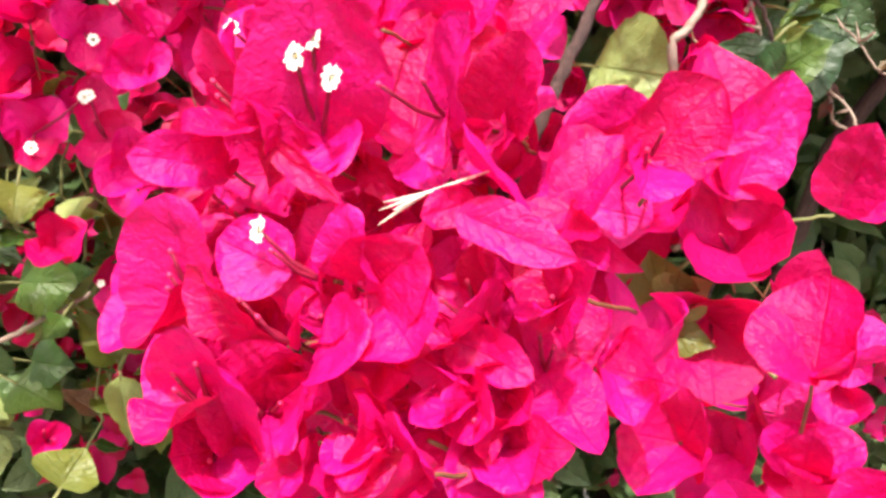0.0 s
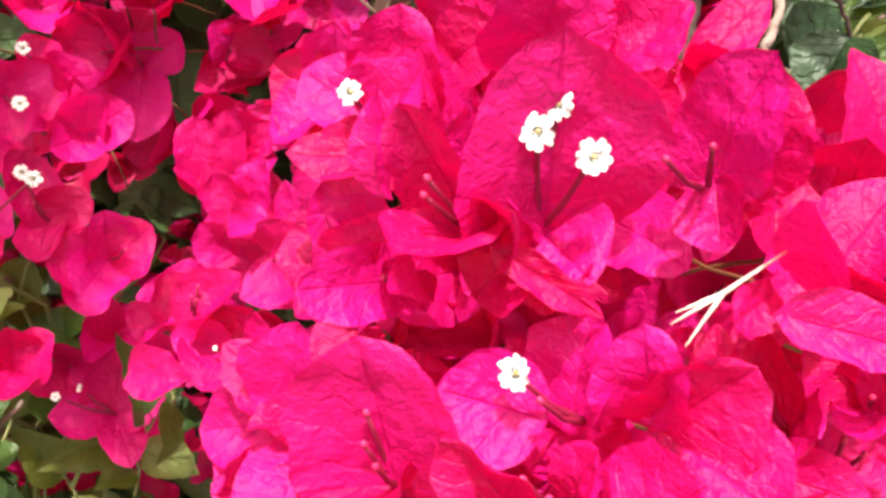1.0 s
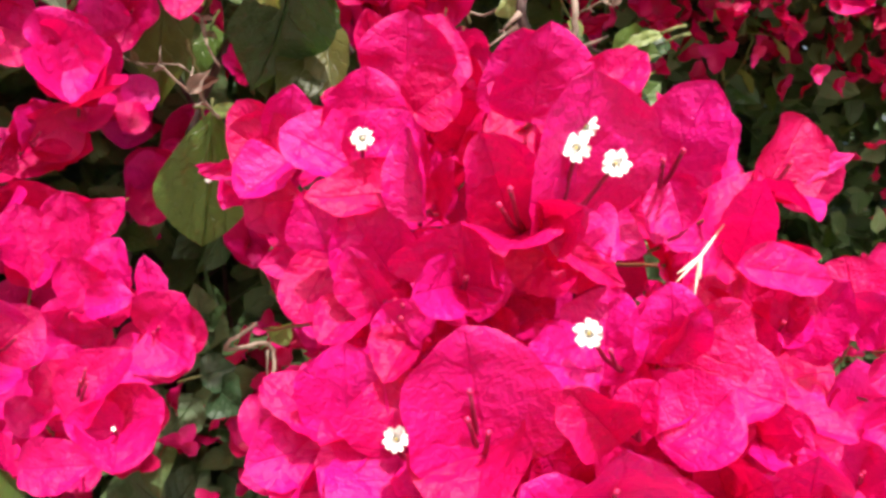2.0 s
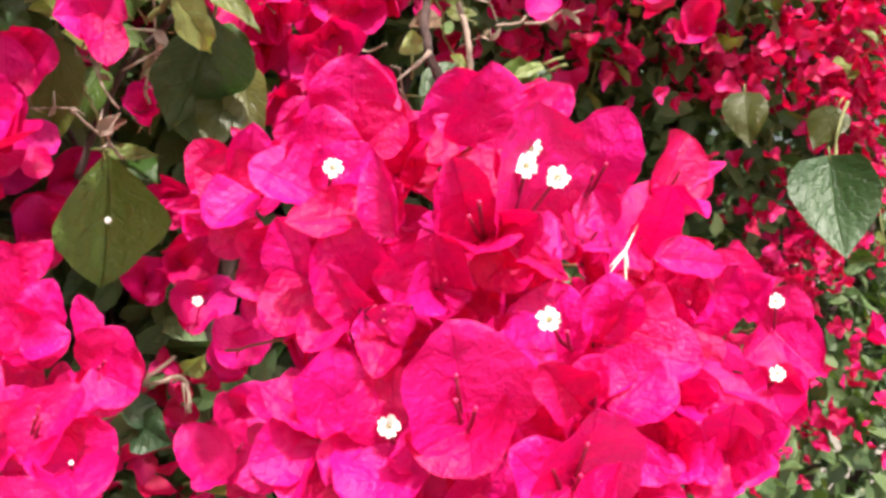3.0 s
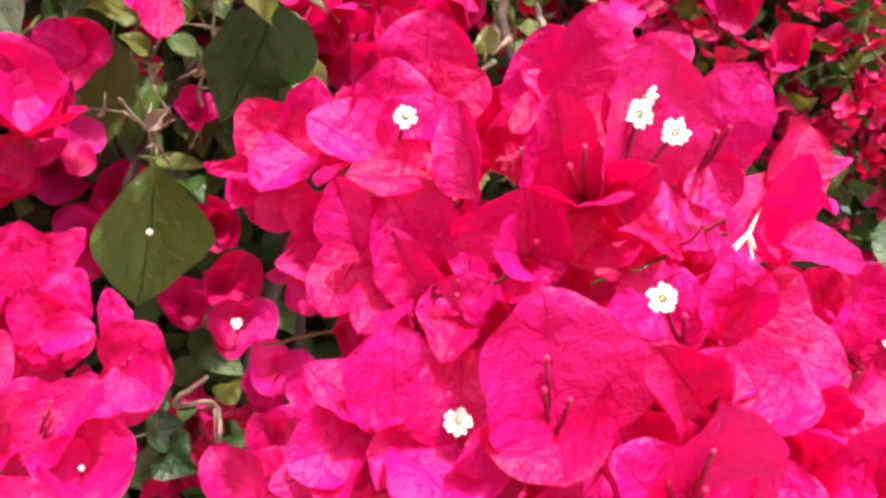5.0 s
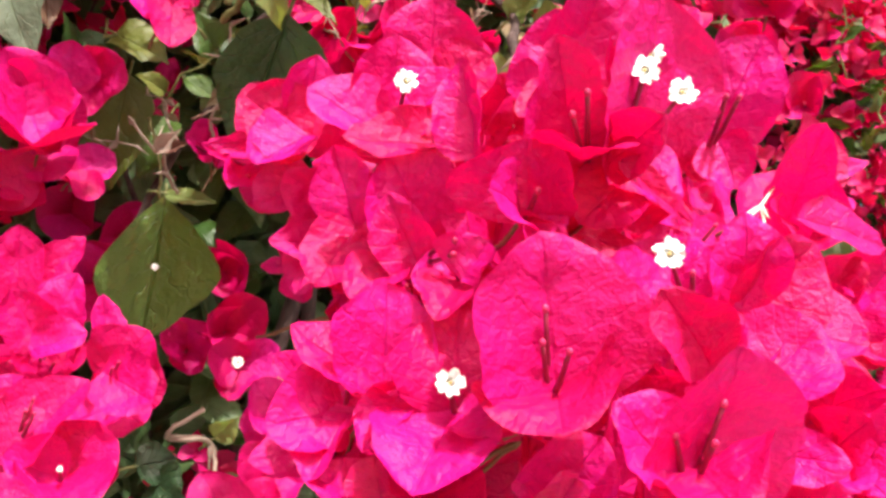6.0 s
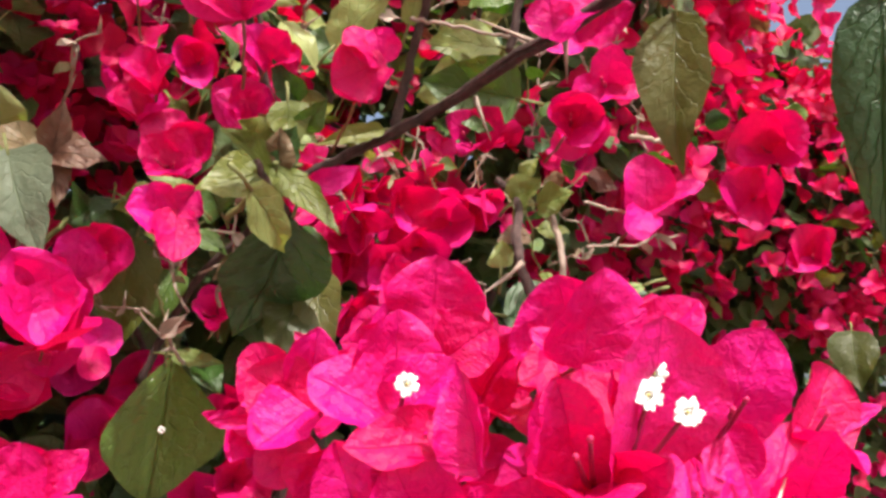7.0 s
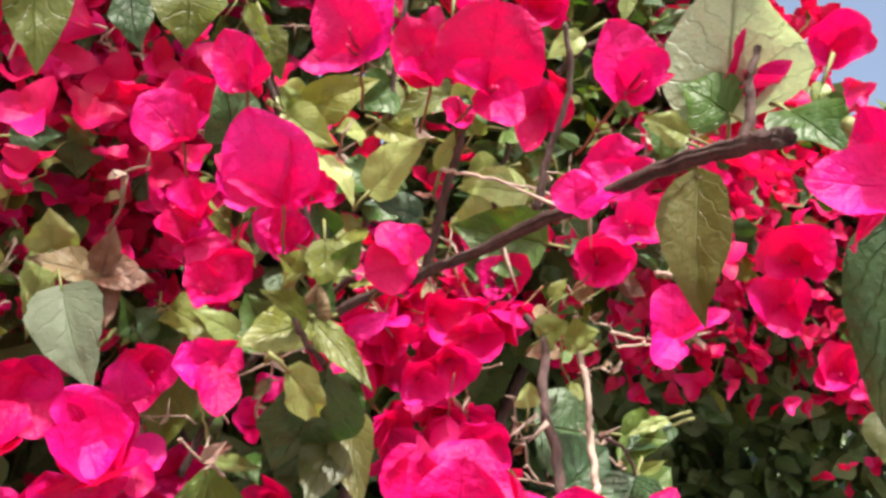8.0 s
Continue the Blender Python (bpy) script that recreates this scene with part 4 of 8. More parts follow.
full_blossom(1101, (-0.0797, 0.3608, 1.2376), (-0.35, -0.90, 0.25),
             [((-0.0820, 0.3576, 1.2364), (-0.0647, 0.3552, 1.2604), 0.0230, 0.35, 0.05, (-0.58, -0.73, 0.35)),
              ((-0.0799, 0.3597, 1.2381), (-0.0897, 0.3650, 1.2536), 0.0204, 0.30, 0.00, (-0.13, -0.96, 0.25)),
              ((-0.0772, 0.3651, 1.2384), (-0.0729, 0.3664, 1.2575), 0.0161, 0.40, 0.00, (-0.32, -0.94, 0.13))],
             [((-0.0783, 0.3558, 1.2533), 0.0000, (-0.33, -0.89, 0.32)), ((-0.0799, 0.3549, 1.2498), 0.0000, (-0.33, -0.89, 0.33)), ((-0.0782, 0.3531, 1.2495), 0.0000, (-0.33, -0.88, 0.33))])
full_blossom(1102, (-0.0650, 0.3581, 1.2307), (-0.18, -0.85, 0.50),
             [((-0.0631, 0.3627, 1.2292), (-0.0598, 0.3536, 1.2487), 0.0288, 0.35, 0.00, (-0.58, -0.77, -0.26)),
              ((-0.0654, 0.3571, 1.2311), (-0.0719, 0.3351, 1.2253), 0.0305, 0.35, 0.00, (-0.12, -0.22, 0.97)),
              ((-0.0664, 0.3545, 1.2319), (-0.0853, 0.3500, 1.2372), 0.0195, 0.35, 0.00, (0.32, -0.87, 0.38))],
             [((-0.0703, 0.3469, 1.2357), 0.0018, (-0.29, -0.85, 0.43))])
full_blossom(1103, (-0.0684, 0.3986, 1.2661), (-0.49, -0.86, 0.14),
             [((-0.0667, 0.4012, 1.2672), (-0.0601, 0.3958, 1.2916), 0.0197, 0.20, 0.00, (-0.58, -0.82, -0.02)),
              ((-0.0673, 0.4004, 1.2656), (-0.0786, 0.4006, 1.2843), 0.0200, 0.30, 0.00, (-0.08, -1.00, -0.03)),
              ((-0.0710, 0.3942, 1.2655), (-0.0581, 0.3844, 1.2736), 0.0150, 0.30, 0.00, (-0.70, -0.56, 0.44))])
full_blossom(1104, (-0.0700, 0.4168, 1.2840), (-0.52, -0.85, 0.03),
             [((-0.0726, 0.4177, 1.2799), (-0.0768, 0.4132, 1.3060), 0.0190, 0.25, 0.00, (-0.20, -0.96, -0.20)),
              ((-0.0665, 0.4153, 1.2890), (-0.0560, 0.4086, 1.3049), 0.0136, 0.30, 0.00, (-0.68, -0.72, 0.15)),
              ((-0.0708, 0.4173, 1.2832), (-0.0607, 0.4105, 1.2906), 0.0133, 0.30, 0.00, (-0.62, -0.77, 0.13))])
full_blossom(1105, (-0.0898, 0.3591, 1.2350), (-0.44, -0.77, 0.46),
             [((-0.0848, 0.3675, 1.2398), (-0.0779, 0.3656, 1.2585), 0.0227, 0.30, 0.00, (-0.50, -0.86, 0.09)),
              ((-0.0961, 0.3484, 1.2242), (-0.0781, 0.3356, 1.2282), 0.0193, 0.25, 0.00, (-0.57, -0.65, 0.50)),
              ((-0.0885, 0.3614, 1.2409), (-0.0970, 0.3550, 1.2325), 0.0184, 0.30, 0.00, (-0.18, -0.68, 0.71))])
full_blossom(1106, (-0.0546, 0.4832, 1.3559), (-0.39, -0.91, -0.12),
             [((-0.0517, 0.4949, 1.3497), (-0.0512, 0.4824, 1.3734), 0.0227, 0.25, 0.00, (-0.38, -0.82, -0.43)),
              ((-0.0583, 0.4728, 1.3454), (-0.0631, 0.4611, 1.3276), 0.0245, 0.25, 0.00, (-0.35, -0.73, 0.58)),
              ((-0.0537, 0.4820, 1.3724), (-0.0581, 0.4724, 1.3919), 0.0230, 0.25, 0.00, (-0.29, -0.83, -0.48))],
             [((-0.0560, 0.4814, 1.3431), 0.0030, (-0.33, -0.94, 0.03))])
full_blossom(1107, (-0.0501, 0.3877, 1.3915), (-0.29, -0.95, 0.09),
             [((-0.0502, 0.3863, 1.3914), (-0.0516, 0.3792, 1.3719), 0.0171, 0.20, 0.00, (-0.40, -0.85, 0.34)),
              ((-0.0502, 0.3900, 1.3911), (-0.0681, 0.3886, 1.3889), 0.0210, 0.30, 0.00, (0.04, -0.97, 0.26)),
              ((-0.0500, 0.3869, 1.3919), (-0.0463, 0.3813, 1.4004), 0.0148, 0.30, 0.00, (-0.44, -0.83, -0.35))])
full_blossom(1108, (0.0137, 0.3944, 1.2017), (-0.27, -0.83, 0.48),
             [((0.0123, 0.3922, 1.2028), (-0.0000, 0.4026, 1.2273), 0.0262, 0.30, 0.00, (-0.27, -0.93, 0.26)),
              ((0.0163, 0.3974, 1.1999), (0.0263, 0.3976, 1.2259), 0.0224, 0.30, 0.00, (-0.59, -0.77, 0.24)),
              ((0.0126, 0.3937, 1.2023), (-0.0028, 0.3906, 1.2026), 0.0173, 0.30, 0.00, (0.13, -0.56, 0.82))],
             [((0.0229, 0.3933, 1.2162), 0.0000, (-0.43, -0.80, 0.42))])
blossom(100, (0.0027, 0.2266, 1.3222), (-0.44, -0.72, 0.54),
        [((-0.0010, 0.2397, 1.3528), 0.029, 0.30, 0.05), ((0.0114, 0.2066, 1.3211), 0.014, 0.15, -0.10), ((-0.0156, 0.2245, 1.3276), 0.010, 0.42, 0.05)],
        [], "")
blossom(101, (-0.0170, 0.2246, 1.3199), (-0.52, -0.79, 0.34),
        [((-0.0297, 0.2186, 1.3412), 0.016, 0.30, 0.00, (-0.04, -0.96, -0.29)), ((-0.0255, 0.2178, 1.3159), 0.016, 0.25, 0.05, (0.12, -0.62, 0.78)), ((-0.0021, 0.2154, 1.3283), 0.014, 0.50, 0.10)],
        [], "")
blossom(102, (0.0053, 0.2424, 1.3503), (-0.77, -0.47, 0.44),
        [((-0.0088, 0.2384, 1.3690), 0.025, 0.20, 0.00), ((0.0160, 0.2396, 1.3666), 0.015, 0.33, -0.08), ((-0.0125, 0.2428, 1.3432), 0.012, 0.44, -0.13)],
        [], "")
blossom(103, (0.0195, 0.2384, 1.3526), (-0.49, -0.86, 0.16),
        [((0.0323, 0.2384, 1.3706), 0.011, 0.30, 0.00), ((0.0175, 0.2206, 1.3590), 0.008, 0.37, 0.07), ((0.0063, 0.2313, 1.3405), 0.013, 0.23, 0.07)],
        [], "")
blossom(104, (0.0238, 0.2189, 1.3331), (-0.58, -0.81, 0.11),
        [((0.0203, 0.2107, 1.3565), 0.020, 0.30, 0.00, (-0.67, -0.67, -0.33)), ((0.0198, 0.2003, 1.3339), 0.009, 0.44, -0.15), ((0.0143, 0.2067, 1.3220), 0.009, 0.38, -0.15)],
        [], "")
blossom(105, (0.0562, 0.2094, 1.3359), (-0.06, -0.88, 0.48),
        [((0.0645, 0.2064, 1.3575), 0.021, 0.41, -0.09), ((0.0776, 0.2008, 1.3494), 0.005, 0.26, 0.05), ((0.0531, 0.1911, 1.3313), 0.015, 0.32, -0.02)],
        [], "")
blossom(106, (0.0418, 0.2092, 1.3201), (-0.57, -0.79, 0.23),
        [((0.0528, 0.2097, 1.3419), 0.016, 0.35, 0.00), ((0.0202, 0.1993, 1.3102), 0.010, 0.23, -0.15), ((0.0417, 0.1834, 1.3217), 0.008, 0.46, -0.13)],
        [], "")
blossom(107, (0.0452, 0.1940, 1.3015), (-0.71, -0.54, 0.44),
        [((0.0319, 0.1958, 1.3151), 0.013, 0.43, -0.06), ((0.0390, 0.1820, 1.3149), 0.014, 0.46, -0.05), ((0.0354, 0.1777, 1.3039), 0.013, 0.46, -0.01)],
        [], "")
blossom(108, (-0.0025, 0.2097, 1.2890), (-0.77, -0.59, 0.26),
        [((-0.0174, 0.2099, 1.3019), 0.011, 0.25, 0.00, (-0.03, -1.00, -0.02)), ((-0.0136, 0.1944, 1.2853), 0.008, 0.23, 0.04), ((-0.0139, 0.1966, 1.2952), 0.009, 0.37, 0.02)],
        [], "")
blossom(109, (0.0138, 0.1999, 1.2962), (-0.35, 0.20, 0.92),
        [((0.0094, 0.1984, 1.3120), 0.018, 0.45, 0.10, (-0.70, -0.66, -0.26)), ((0.0040, 0.2178, 1.2970), 0.004, 0.27, 0.05), ((0.0276, 0.2132, 1.3003), 0.008, 0.21, -0.05)],
        [], "")
blossom(110, (-0.0097, 0.2296, 1.3145), (-0.15, -0.98, 0.09),
        [((0.0067, 0.2165, 1.3102), 0.008, 0.30, 0.00), ((-0.0236, 0.2204, 1.3049), 0.013, 0.41, -0.05), ((-0.0116, 0.2185, 1.3242), 0.010, 0.39, 0.00)],
        [], "")
blossom(111, (-0.0033, 0.1974, 1.2811), (-0.56, -0.51, 0.66),
        [((-0.0026, 0.1961, 1.3006), 0.014, 0.35, 0.00), ((0.0004, 0.1768, 1.2930), 0.016, 0.30, 0.00), ((-0.0212, 0.1979, 1.2884), 0.010, 0.46, 0.10)],
        [], "")
blossom(112, (0.0291, 0.1901, 1.2959), (-0.83, -0.29, 0.48),
        [((0.0225, 0.1960, 1.3128), 0.014, 0.39, 0.05), ((0.0215, 0.1746, 1.3043), 0.013, 0.20, 0.03), ((0.0105, 0.1932, 1.2992), 0.009, 0.43, -0.05)],
        [], "")
blossom(113, (0.0226, 0.1894, 1.2899), (-0.62, -0.77, 0.18),
        [((0.0131, 0.1728, 1.2884), 0.011, 0.33, -0.03), ((0.0400, 0.1787, 1.2905), 0.012, 0.47, -0.07), ((0.0048, 0.1881, 1.2967), 0.007, 0.28, -0.15)],
        [], "")
blossom(114, (0.0305, 0.1831, 1.2806), (-0.81, -0.55, 0.19),
        [((0.0218, 0.1672, 1.2873), 0.008, 0.29, 0.01), ((0.0128, 0.1819, 1.2880), 0.009, 0.46, 0.08), ((0.0169, 0.1701, 1.2767), 0.010, 0.26, 0.10)],
        [], "")
blossom(115, (0.0147, 0.1768, 1.2696), (-0.73, -0.56, 0.39),
        [((0.0068, 0.1628, 1.2801), 0.015, 0.30, 0.00), ((0.0024, 0.1758, 1.2844), 0.010, 0.21, 0.06), ((0.0026, 0.1622, 1.2675), 0.013, 0.20, -0.05)],
        [], "")
blossom(116, (0.0229, 0.1634, 1.2717), (-0.84, -0.50, 0.19),
        [((0.0117, 0.1571, 1.2860), 0.013, 0.20, -0.02), ((0.0118, 0.1479, 1.2731), 0.012, 0.24, -0.03), ((0.0057, 0.1597, 1.2641), 0.012, 0.33, -0.12)],
        [], "")
blossom(117, (-0.0105, 0.1958, 1.2625), (-0.70, -0.55, 0.46),
        [((-0.0282, 0.1919, 1.2793), 0.026, 0.35, 0.00), ((-0.0003, 0.1770, 1.2758), 0.017, 0.30, 0.00), ((-0.0341, 0.1915, 1.2614), 0.012, 0.44, -0.08)],
        [], "")
blossom(118, (-0.0213, 0.2183, 1.2678), (-0.57, -0.69, 0.44),
        [((-0.0331, 0.2168, 1.2951), 0.031, 0.30, 0.00), ((-0.0230, 0.1937, 1.2781), 0.013, 0.37, 0.06), ((-0.0407, 0.1983, 1.2683), 0.021, 0.30, 0.00)],
        [], "")
blossom(119, (-0.0216, 0.2335, 1.3060), (-0.72, -0.66, 0.21),
        [((-0.0429, 0.2228, 1.3029), 0.018, 0.35, 0.10, (0.31, -0.78, 0.54)), ((-0.0224, 0.2146, 1.3099), 0.015, 0.16, -0.11), ((-0.0369, 0.2320, 1.3176), 0.016, 0.22, -0.10)],
        [], "")
blossom(120, (-0.0046, 0.2365, 1.2942), (-0.44, -0.61, 0.66),
        [((-0.0125, 0.2415, 1.3179), 0.022, 0.44, -0.06), ((-0.0017, 0.2329, 1.3157), 0.020, 0.27, -0.05), ((-0.0078, 0.2177, 1.2927), 0.014, 0.37, 0.05)],
        [], "")
blossom(121, (-0.0219, 0.2606, 1.3236), (-0.83, -0.23, 0.51),
        [((-0.0300, 0.2789, 1.3450), 0.024, 0.20, 0.00), ((-0.0316, 0.2499, 1.3424), 0.012, 0.50, 0.10), ((-0.0462, 0.2643, 1.3240), 0.011, 0.30, 0.00)],
        [], "")
blossom(122, (-0.0142, 0.2793, 1.3482), (-0.64, -0.75, 0.13),
        [((-0.0388, 0.2851, 1.3476), 0.014, 0.44, -0.02), ((-0.0145, 0.2603, 1.3492), 0.011, 0.39, -0.02), ((-0.0215, 0.2646, 1.3578), 0.012, 0.25, -0.03)],
        [], "")
blossom(123, (-0.0130, 0.2584, 1.3197), (-0.79, -0.41, 0.46),
        [((-0.0206, 0.2476, 1.3335), 0.009, 0.17, -0.14), ((-0.0205, 0.2647, 1.3378), 0.014, 0.32, -0.03), ((-0.0337, 0.2562, 1.3177), 0.013, 0.42, -0.14)],
        [], "")
blossom(124, (-0.0081, 0.2892, 1.3546), (-0.30, -0.70, 0.65),
        [((-0.0009, 0.2872, 1.3771), 0.025, 0.20, 0.00), ((-0.0142, 0.3054, 1.3763), 0.008, 0.33, -0.03), ((-0.0058, 0.2706, 1.3505), 0.011, 0.35, 0.03)],
        [], "")
blossom(125, (-0.0453, 0.2966, 1.3291), (-0.69, -0.68, 0.25),
        [((-0.0572, 0.2983, 1.3439), 0.015, 0.35, 0.00), ((-0.0610, 0.2890, 1.3213), 0.013, 0.30, 0.00), ((-0.0488, 0.2802, 1.3382), 0.010, 0.32, -0.01)],
        [], "")
blossom(126, (-0.0316, 0.2854, 1.3327), (-0.92, -0.33, 0.22),
        [((-0.0470, 0.2862, 1.3439), 0.017, 0.30, 0.00), ((-0.0432, 0.3016, 1.3490), 0.007, 0.33, 0.02), ((-0.0438, 0.2750, 1.3223), 0.011, 0.21, 0.10)],
        [], "")
blossom(127, (-0.0492, 0.3024, 1.3244), (-0.59, -0.75, -0.30),
        [((-0.0673, 0.2998, 1.3244), 0.004, 0.40, 0.09), ((-0.0606, 0.2901, 1.3149), 0.010, 0.25, -0.04), ((-0.0467, 0.2874, 1.3129), 0.015, 0.24, -0.14)],
        [], "")
blossom(128, (-0.0381, 0.2749, 1.3144), (-0.66, -0.73, -0.17),
        [((-0.0483, 0.2741, 1.2902), 0.015, 0.30, 0.00), ((-0.0566, 0.2701, 1.3173), 0.014, 0.16, -0.09), ((-0.0377, 0.2559, 1.3173), 0.014, 0.43, -0.11)],
        [], "")
blossom(129, (-0.0369, 0.2945, 1.2999), (-0.69, -0.72, 0.06),
        [((-0.0441, 0.3012, 1.2981), 0.005, 0.38, -0.09), ((-0.0420, 0.2809, 1.3127), 0.010, 0.17, -0.10), ((-0.0409, 0.2777, 1.2912), 0.011, 0.37, -0.02)],
        [], "")
blossom(130, (-0.0331, 0.2538, 1.2937), (-0.73, -0.55, 0.41),
        [((-0.0450, 0.2517, 1.3085), 0.015, 0.30, 0.00), ((-0.0522, 0.2539, 1.2935), 0.010, 0.33, -0.04), ((-0.0355, 0.2376, 1.3037), 0.010, 0.24, -0.03)],
        [], "")
blossom(131, (-0.0324, 0.2421, 1.2900), (-0.72, -0.69, 0.10),
        [((-0.0470, 0.2313, 1.2844), 0.011, 0.20, 0.00), ((-0.0514, 0.2384, 1.2914), 0.009, 0.23, -0.10), ((-0.0350, 0.2247, 1.2979), 0.010, 0.26, -0.13)],
        [], "")
blossom(132, (-0.0134, 0.2305, 1.2921), (-0.87, -0.45, 0.20),
        [((-0.0373, 0.2354, 1.2865), 0.009, 0.46, -0.06), ((-0.0313, 0.2290, 1.2987), 0.012, 0.21, -0.15), ((-0.0196, 0.2142, 1.3003), 0.013, 0.17, -0.10)],
        [], "")
blossom(133, (-0.0436, 0.2518, 1.2643), (-0.51, -0.39, 0.77),
        [((-0.0613, 0.2553, 1.2757), 0.010, 0.25, 0.00), ((-0.0488, 0.2549, 1.2824), 0.014, 0.29, 0.00), ((-0.0394, 0.2386, 1.2810), 0.015, 0.47, 0.07)],
        [], "")
blossom(134, (-0.0423, 0.2490, 1.2587), (-0.92, -0.37, 0.11),
        [((-0.0591, 0.2566, 1.2679), 0.012, 0.30, 0.00), ((-0.0653, 0.2514, 1.2552), 0.013, 0.30, 0.00), ((-0.0538, 0.2346, 1.2534), 0.011, 0.23, 0.00)],
        [], "")
blossom(135, (-0.0299, 0.2391, 1.2594), (-0.71, -0.59, 0.38),
        [((-0.0414, 0.2434, 1.2755), 0.014, 0.45, -0.12), ((-0.0313, 0.2207, 1.2641), 0.012, 0.43, -0.05), ((-0.0521, 0.2312, 1.2573), 0.015, 0.20, 0.00)],
        [], "")
blossom(136, (-0.0353, 0.2293, 1.2547), (-0.53, -0.81, 0.23),
        [((-0.0403, 0.2175, 1.2691), 0.011, 0.42, -0.03), ((-0.0371, 0.2086, 1.2542), 0.013, 0.28, 0.09), ((-0.0508, 0.2191, 1.2500), 0.013, 0.27, 0.07)],
        [], "")
blossom(137, (0.0242, 0.1972, 1.2703), (0.10, -0.98, 0.15),
        [((0.0284, 0.1721, 1.2668), 0.022, 0.15, -0.10), ((0.0139, 0.1808, 1.2702), 0.009, 0.29, -0.06), ((0.0389, 0.1839, 1.2722), 0.012, 0.27, -0.14)],
        [], "")
blossom(138, (0.0366, 0.1958, 1.2701), (0.19, -0.98, 0.11),
        [((0.0472, 0.1806, 1.2748), 0.014, 0.20, 0.08), ((0.0311, 0.1690, 1.2635), 0.017, 0.19, -0.06), ((0.0480, 0.1733, 1.2654), 0.015, 0.46, -0.12)],
        [], "")
blossom(139, (0.0022, 0.1834, 1.2587), (0.24, -0.92, 0.30),
        [((0.0109, 0.1644, 1.2576), 0.015, 0.29, 0.05), ((-0.0074, 0.1662, 1.2573), 0.012, 0.16, -0.13), ((0.0170, 0.1765, 1.2684), 0.010, 0.46, 0.02)],
        [], "")
blossom(140, (-0.0218, 0.1864, 1.2519), (0.06, -0.88, 0.47),
        [((-0.0279, 0.1684, 1.2575), 0.021, 0.30, 0.00), ((-0.0208, 0.1780, 1.2693), 0.016, 0.24, -0.03), ((-0.0182, 0.1676, 1.2503), 0.017, 0.23, 0.07)],
        [], "")
blossom(141, (-0.0138, 0.1908, 1.2610), (0.14, -0.82, 0.55),
        [((-0.0243, 0.1779, 1.2780), 0.025, 0.30, 0.00), ((-0.0053, 0.1800, 1.2763), 0.012, 0.46, -0.13), ((-0.0080, 0.1725, 1.2613), 0.014, 0.32, -0.10)],
        [], "")
blossom(142, (0.0048, 0.2017, 1.2626), (0.09, -0.69, 0.71),
        [((0.0132, 0.1940, 1.2794), 0.015, 0.28, 0.02), ((-0.0053, 0.1955, 1.2776), 0.017, 0.41, -0.07), ((0.0132, 0.1827, 1.2746), 0.012, 0.30, -0.13)],
        [], "")
blossom(143, (0.0178, 0.2120, 1.2847), (0.20, -0.93, 0.29),
        [((0.0226, 0.1924, 1.2821), 0.017, 0.20, -0.10), ((0.0358, 0.1976, 1.2901), 0.017, 0.20, 0.00), ((0.0126, 0.1965, 1.2951), 0.011, 0.27, 0.09)],
        [], "")
blossom(144, (-0.0204, 0.2102, 1.2723), (-0.02, -0.83, 0.55),
        [((-0.0309, 0.2006, 1.2849), 0.019, 0.30, 0.00), ((-0.0097, 0.1962, 1.2859), 0.011, 0.32, -0.01), ((-0.0258, 0.1927, 1.2779), 0.015, 0.35, -0.01)],
        [], "")
blossom(145, (0.0465, 0.1993, 1.2833), (-0.19, -0.69, 0.70),
        [((0.0439, 0.2085, 1.3042), 0.023, 0.35, 0.00), ((0.0543, 0.1728, 1.2818), 0.016, 0.20, -0.10), ((0.0369, 0.1924, 1.2984), 0.008, 0.42, -0.09)],
        [((0.0445, 0.1898, 1.2940), 0.0000, (-0.59, -0.69, 0.43)), ((0.0408, 0.1912, 1.2958), 0.0000, (-0.52, -0.71, 0.47))], "")
blossom(146, (0.0616, 0.2075, 1.2853), (0.22, -0.82, 0.53),
        [((0.0750, 0.1930, 1.2913), 0.019, 0.20, 0.00), ((0.0624, 0.2218, 1.3061), 0.016, 0.44, -0.12), ((0.0671, 0.1880, 1.2834), 0.013, 0.32, -0.09)],
        [], "")
blossom(147, (0.0384, 0.1937, 1.2797), (-0.34, -0.86, 0.38),
        [((0.0202, 0.1817, 1.2801), 0.010, 0.26, 0.05), ((0.0426, 0.1755, 1.2834), 0.012, 0.28, 0.05), ((0.0293, 0.1825, 1.2924), 0.009, 0.15, 0.10)],
        [], "")
blossom(148, (0.0388, 0.1879, 1.2682), (0.03, -0.89, 0.45),
        [((0.0299, 0.1722, 1.2791), 0.012, 0.47, 0.02), ((0.0429, 0.1658, 1.2720), 0.015, 0.21, 0.01), ((0.0511, 0.1734, 1.2789), 0.013, 0.21, -0.06)],
        [((0.0305, 0.1766, 1.2788), 0.0000, (-0.55, -0.65, 0.52))], "")
blossom(149, (0.0460, 0.2324, 1.3178), (0.19, -0.89, 0.42),
        [((0.0664, 0.2263, 1.3192), 0.021, 0.30, 0.00), ((0.0470, 0.2445, 1.3365), 0.018, 0.30, 0.00), ((0.0371, 0.2163, 1.3120), 0.008, 0.21, 0.06)],
        [], "")
blossom(150, (0.0394, 0.2247, 1.3132), (0.15, -0.98, -0.10),
        [((0.0628, 0.2061, 1.3112), 0.009, 0.35, 0.00), ((0.0295, 0.2092, 1.3075), 0.013, 0.23, 0.06), ((0.0472, 0.2083, 1.3073), 0.010, 0.15, -0.14)],
        [], "")
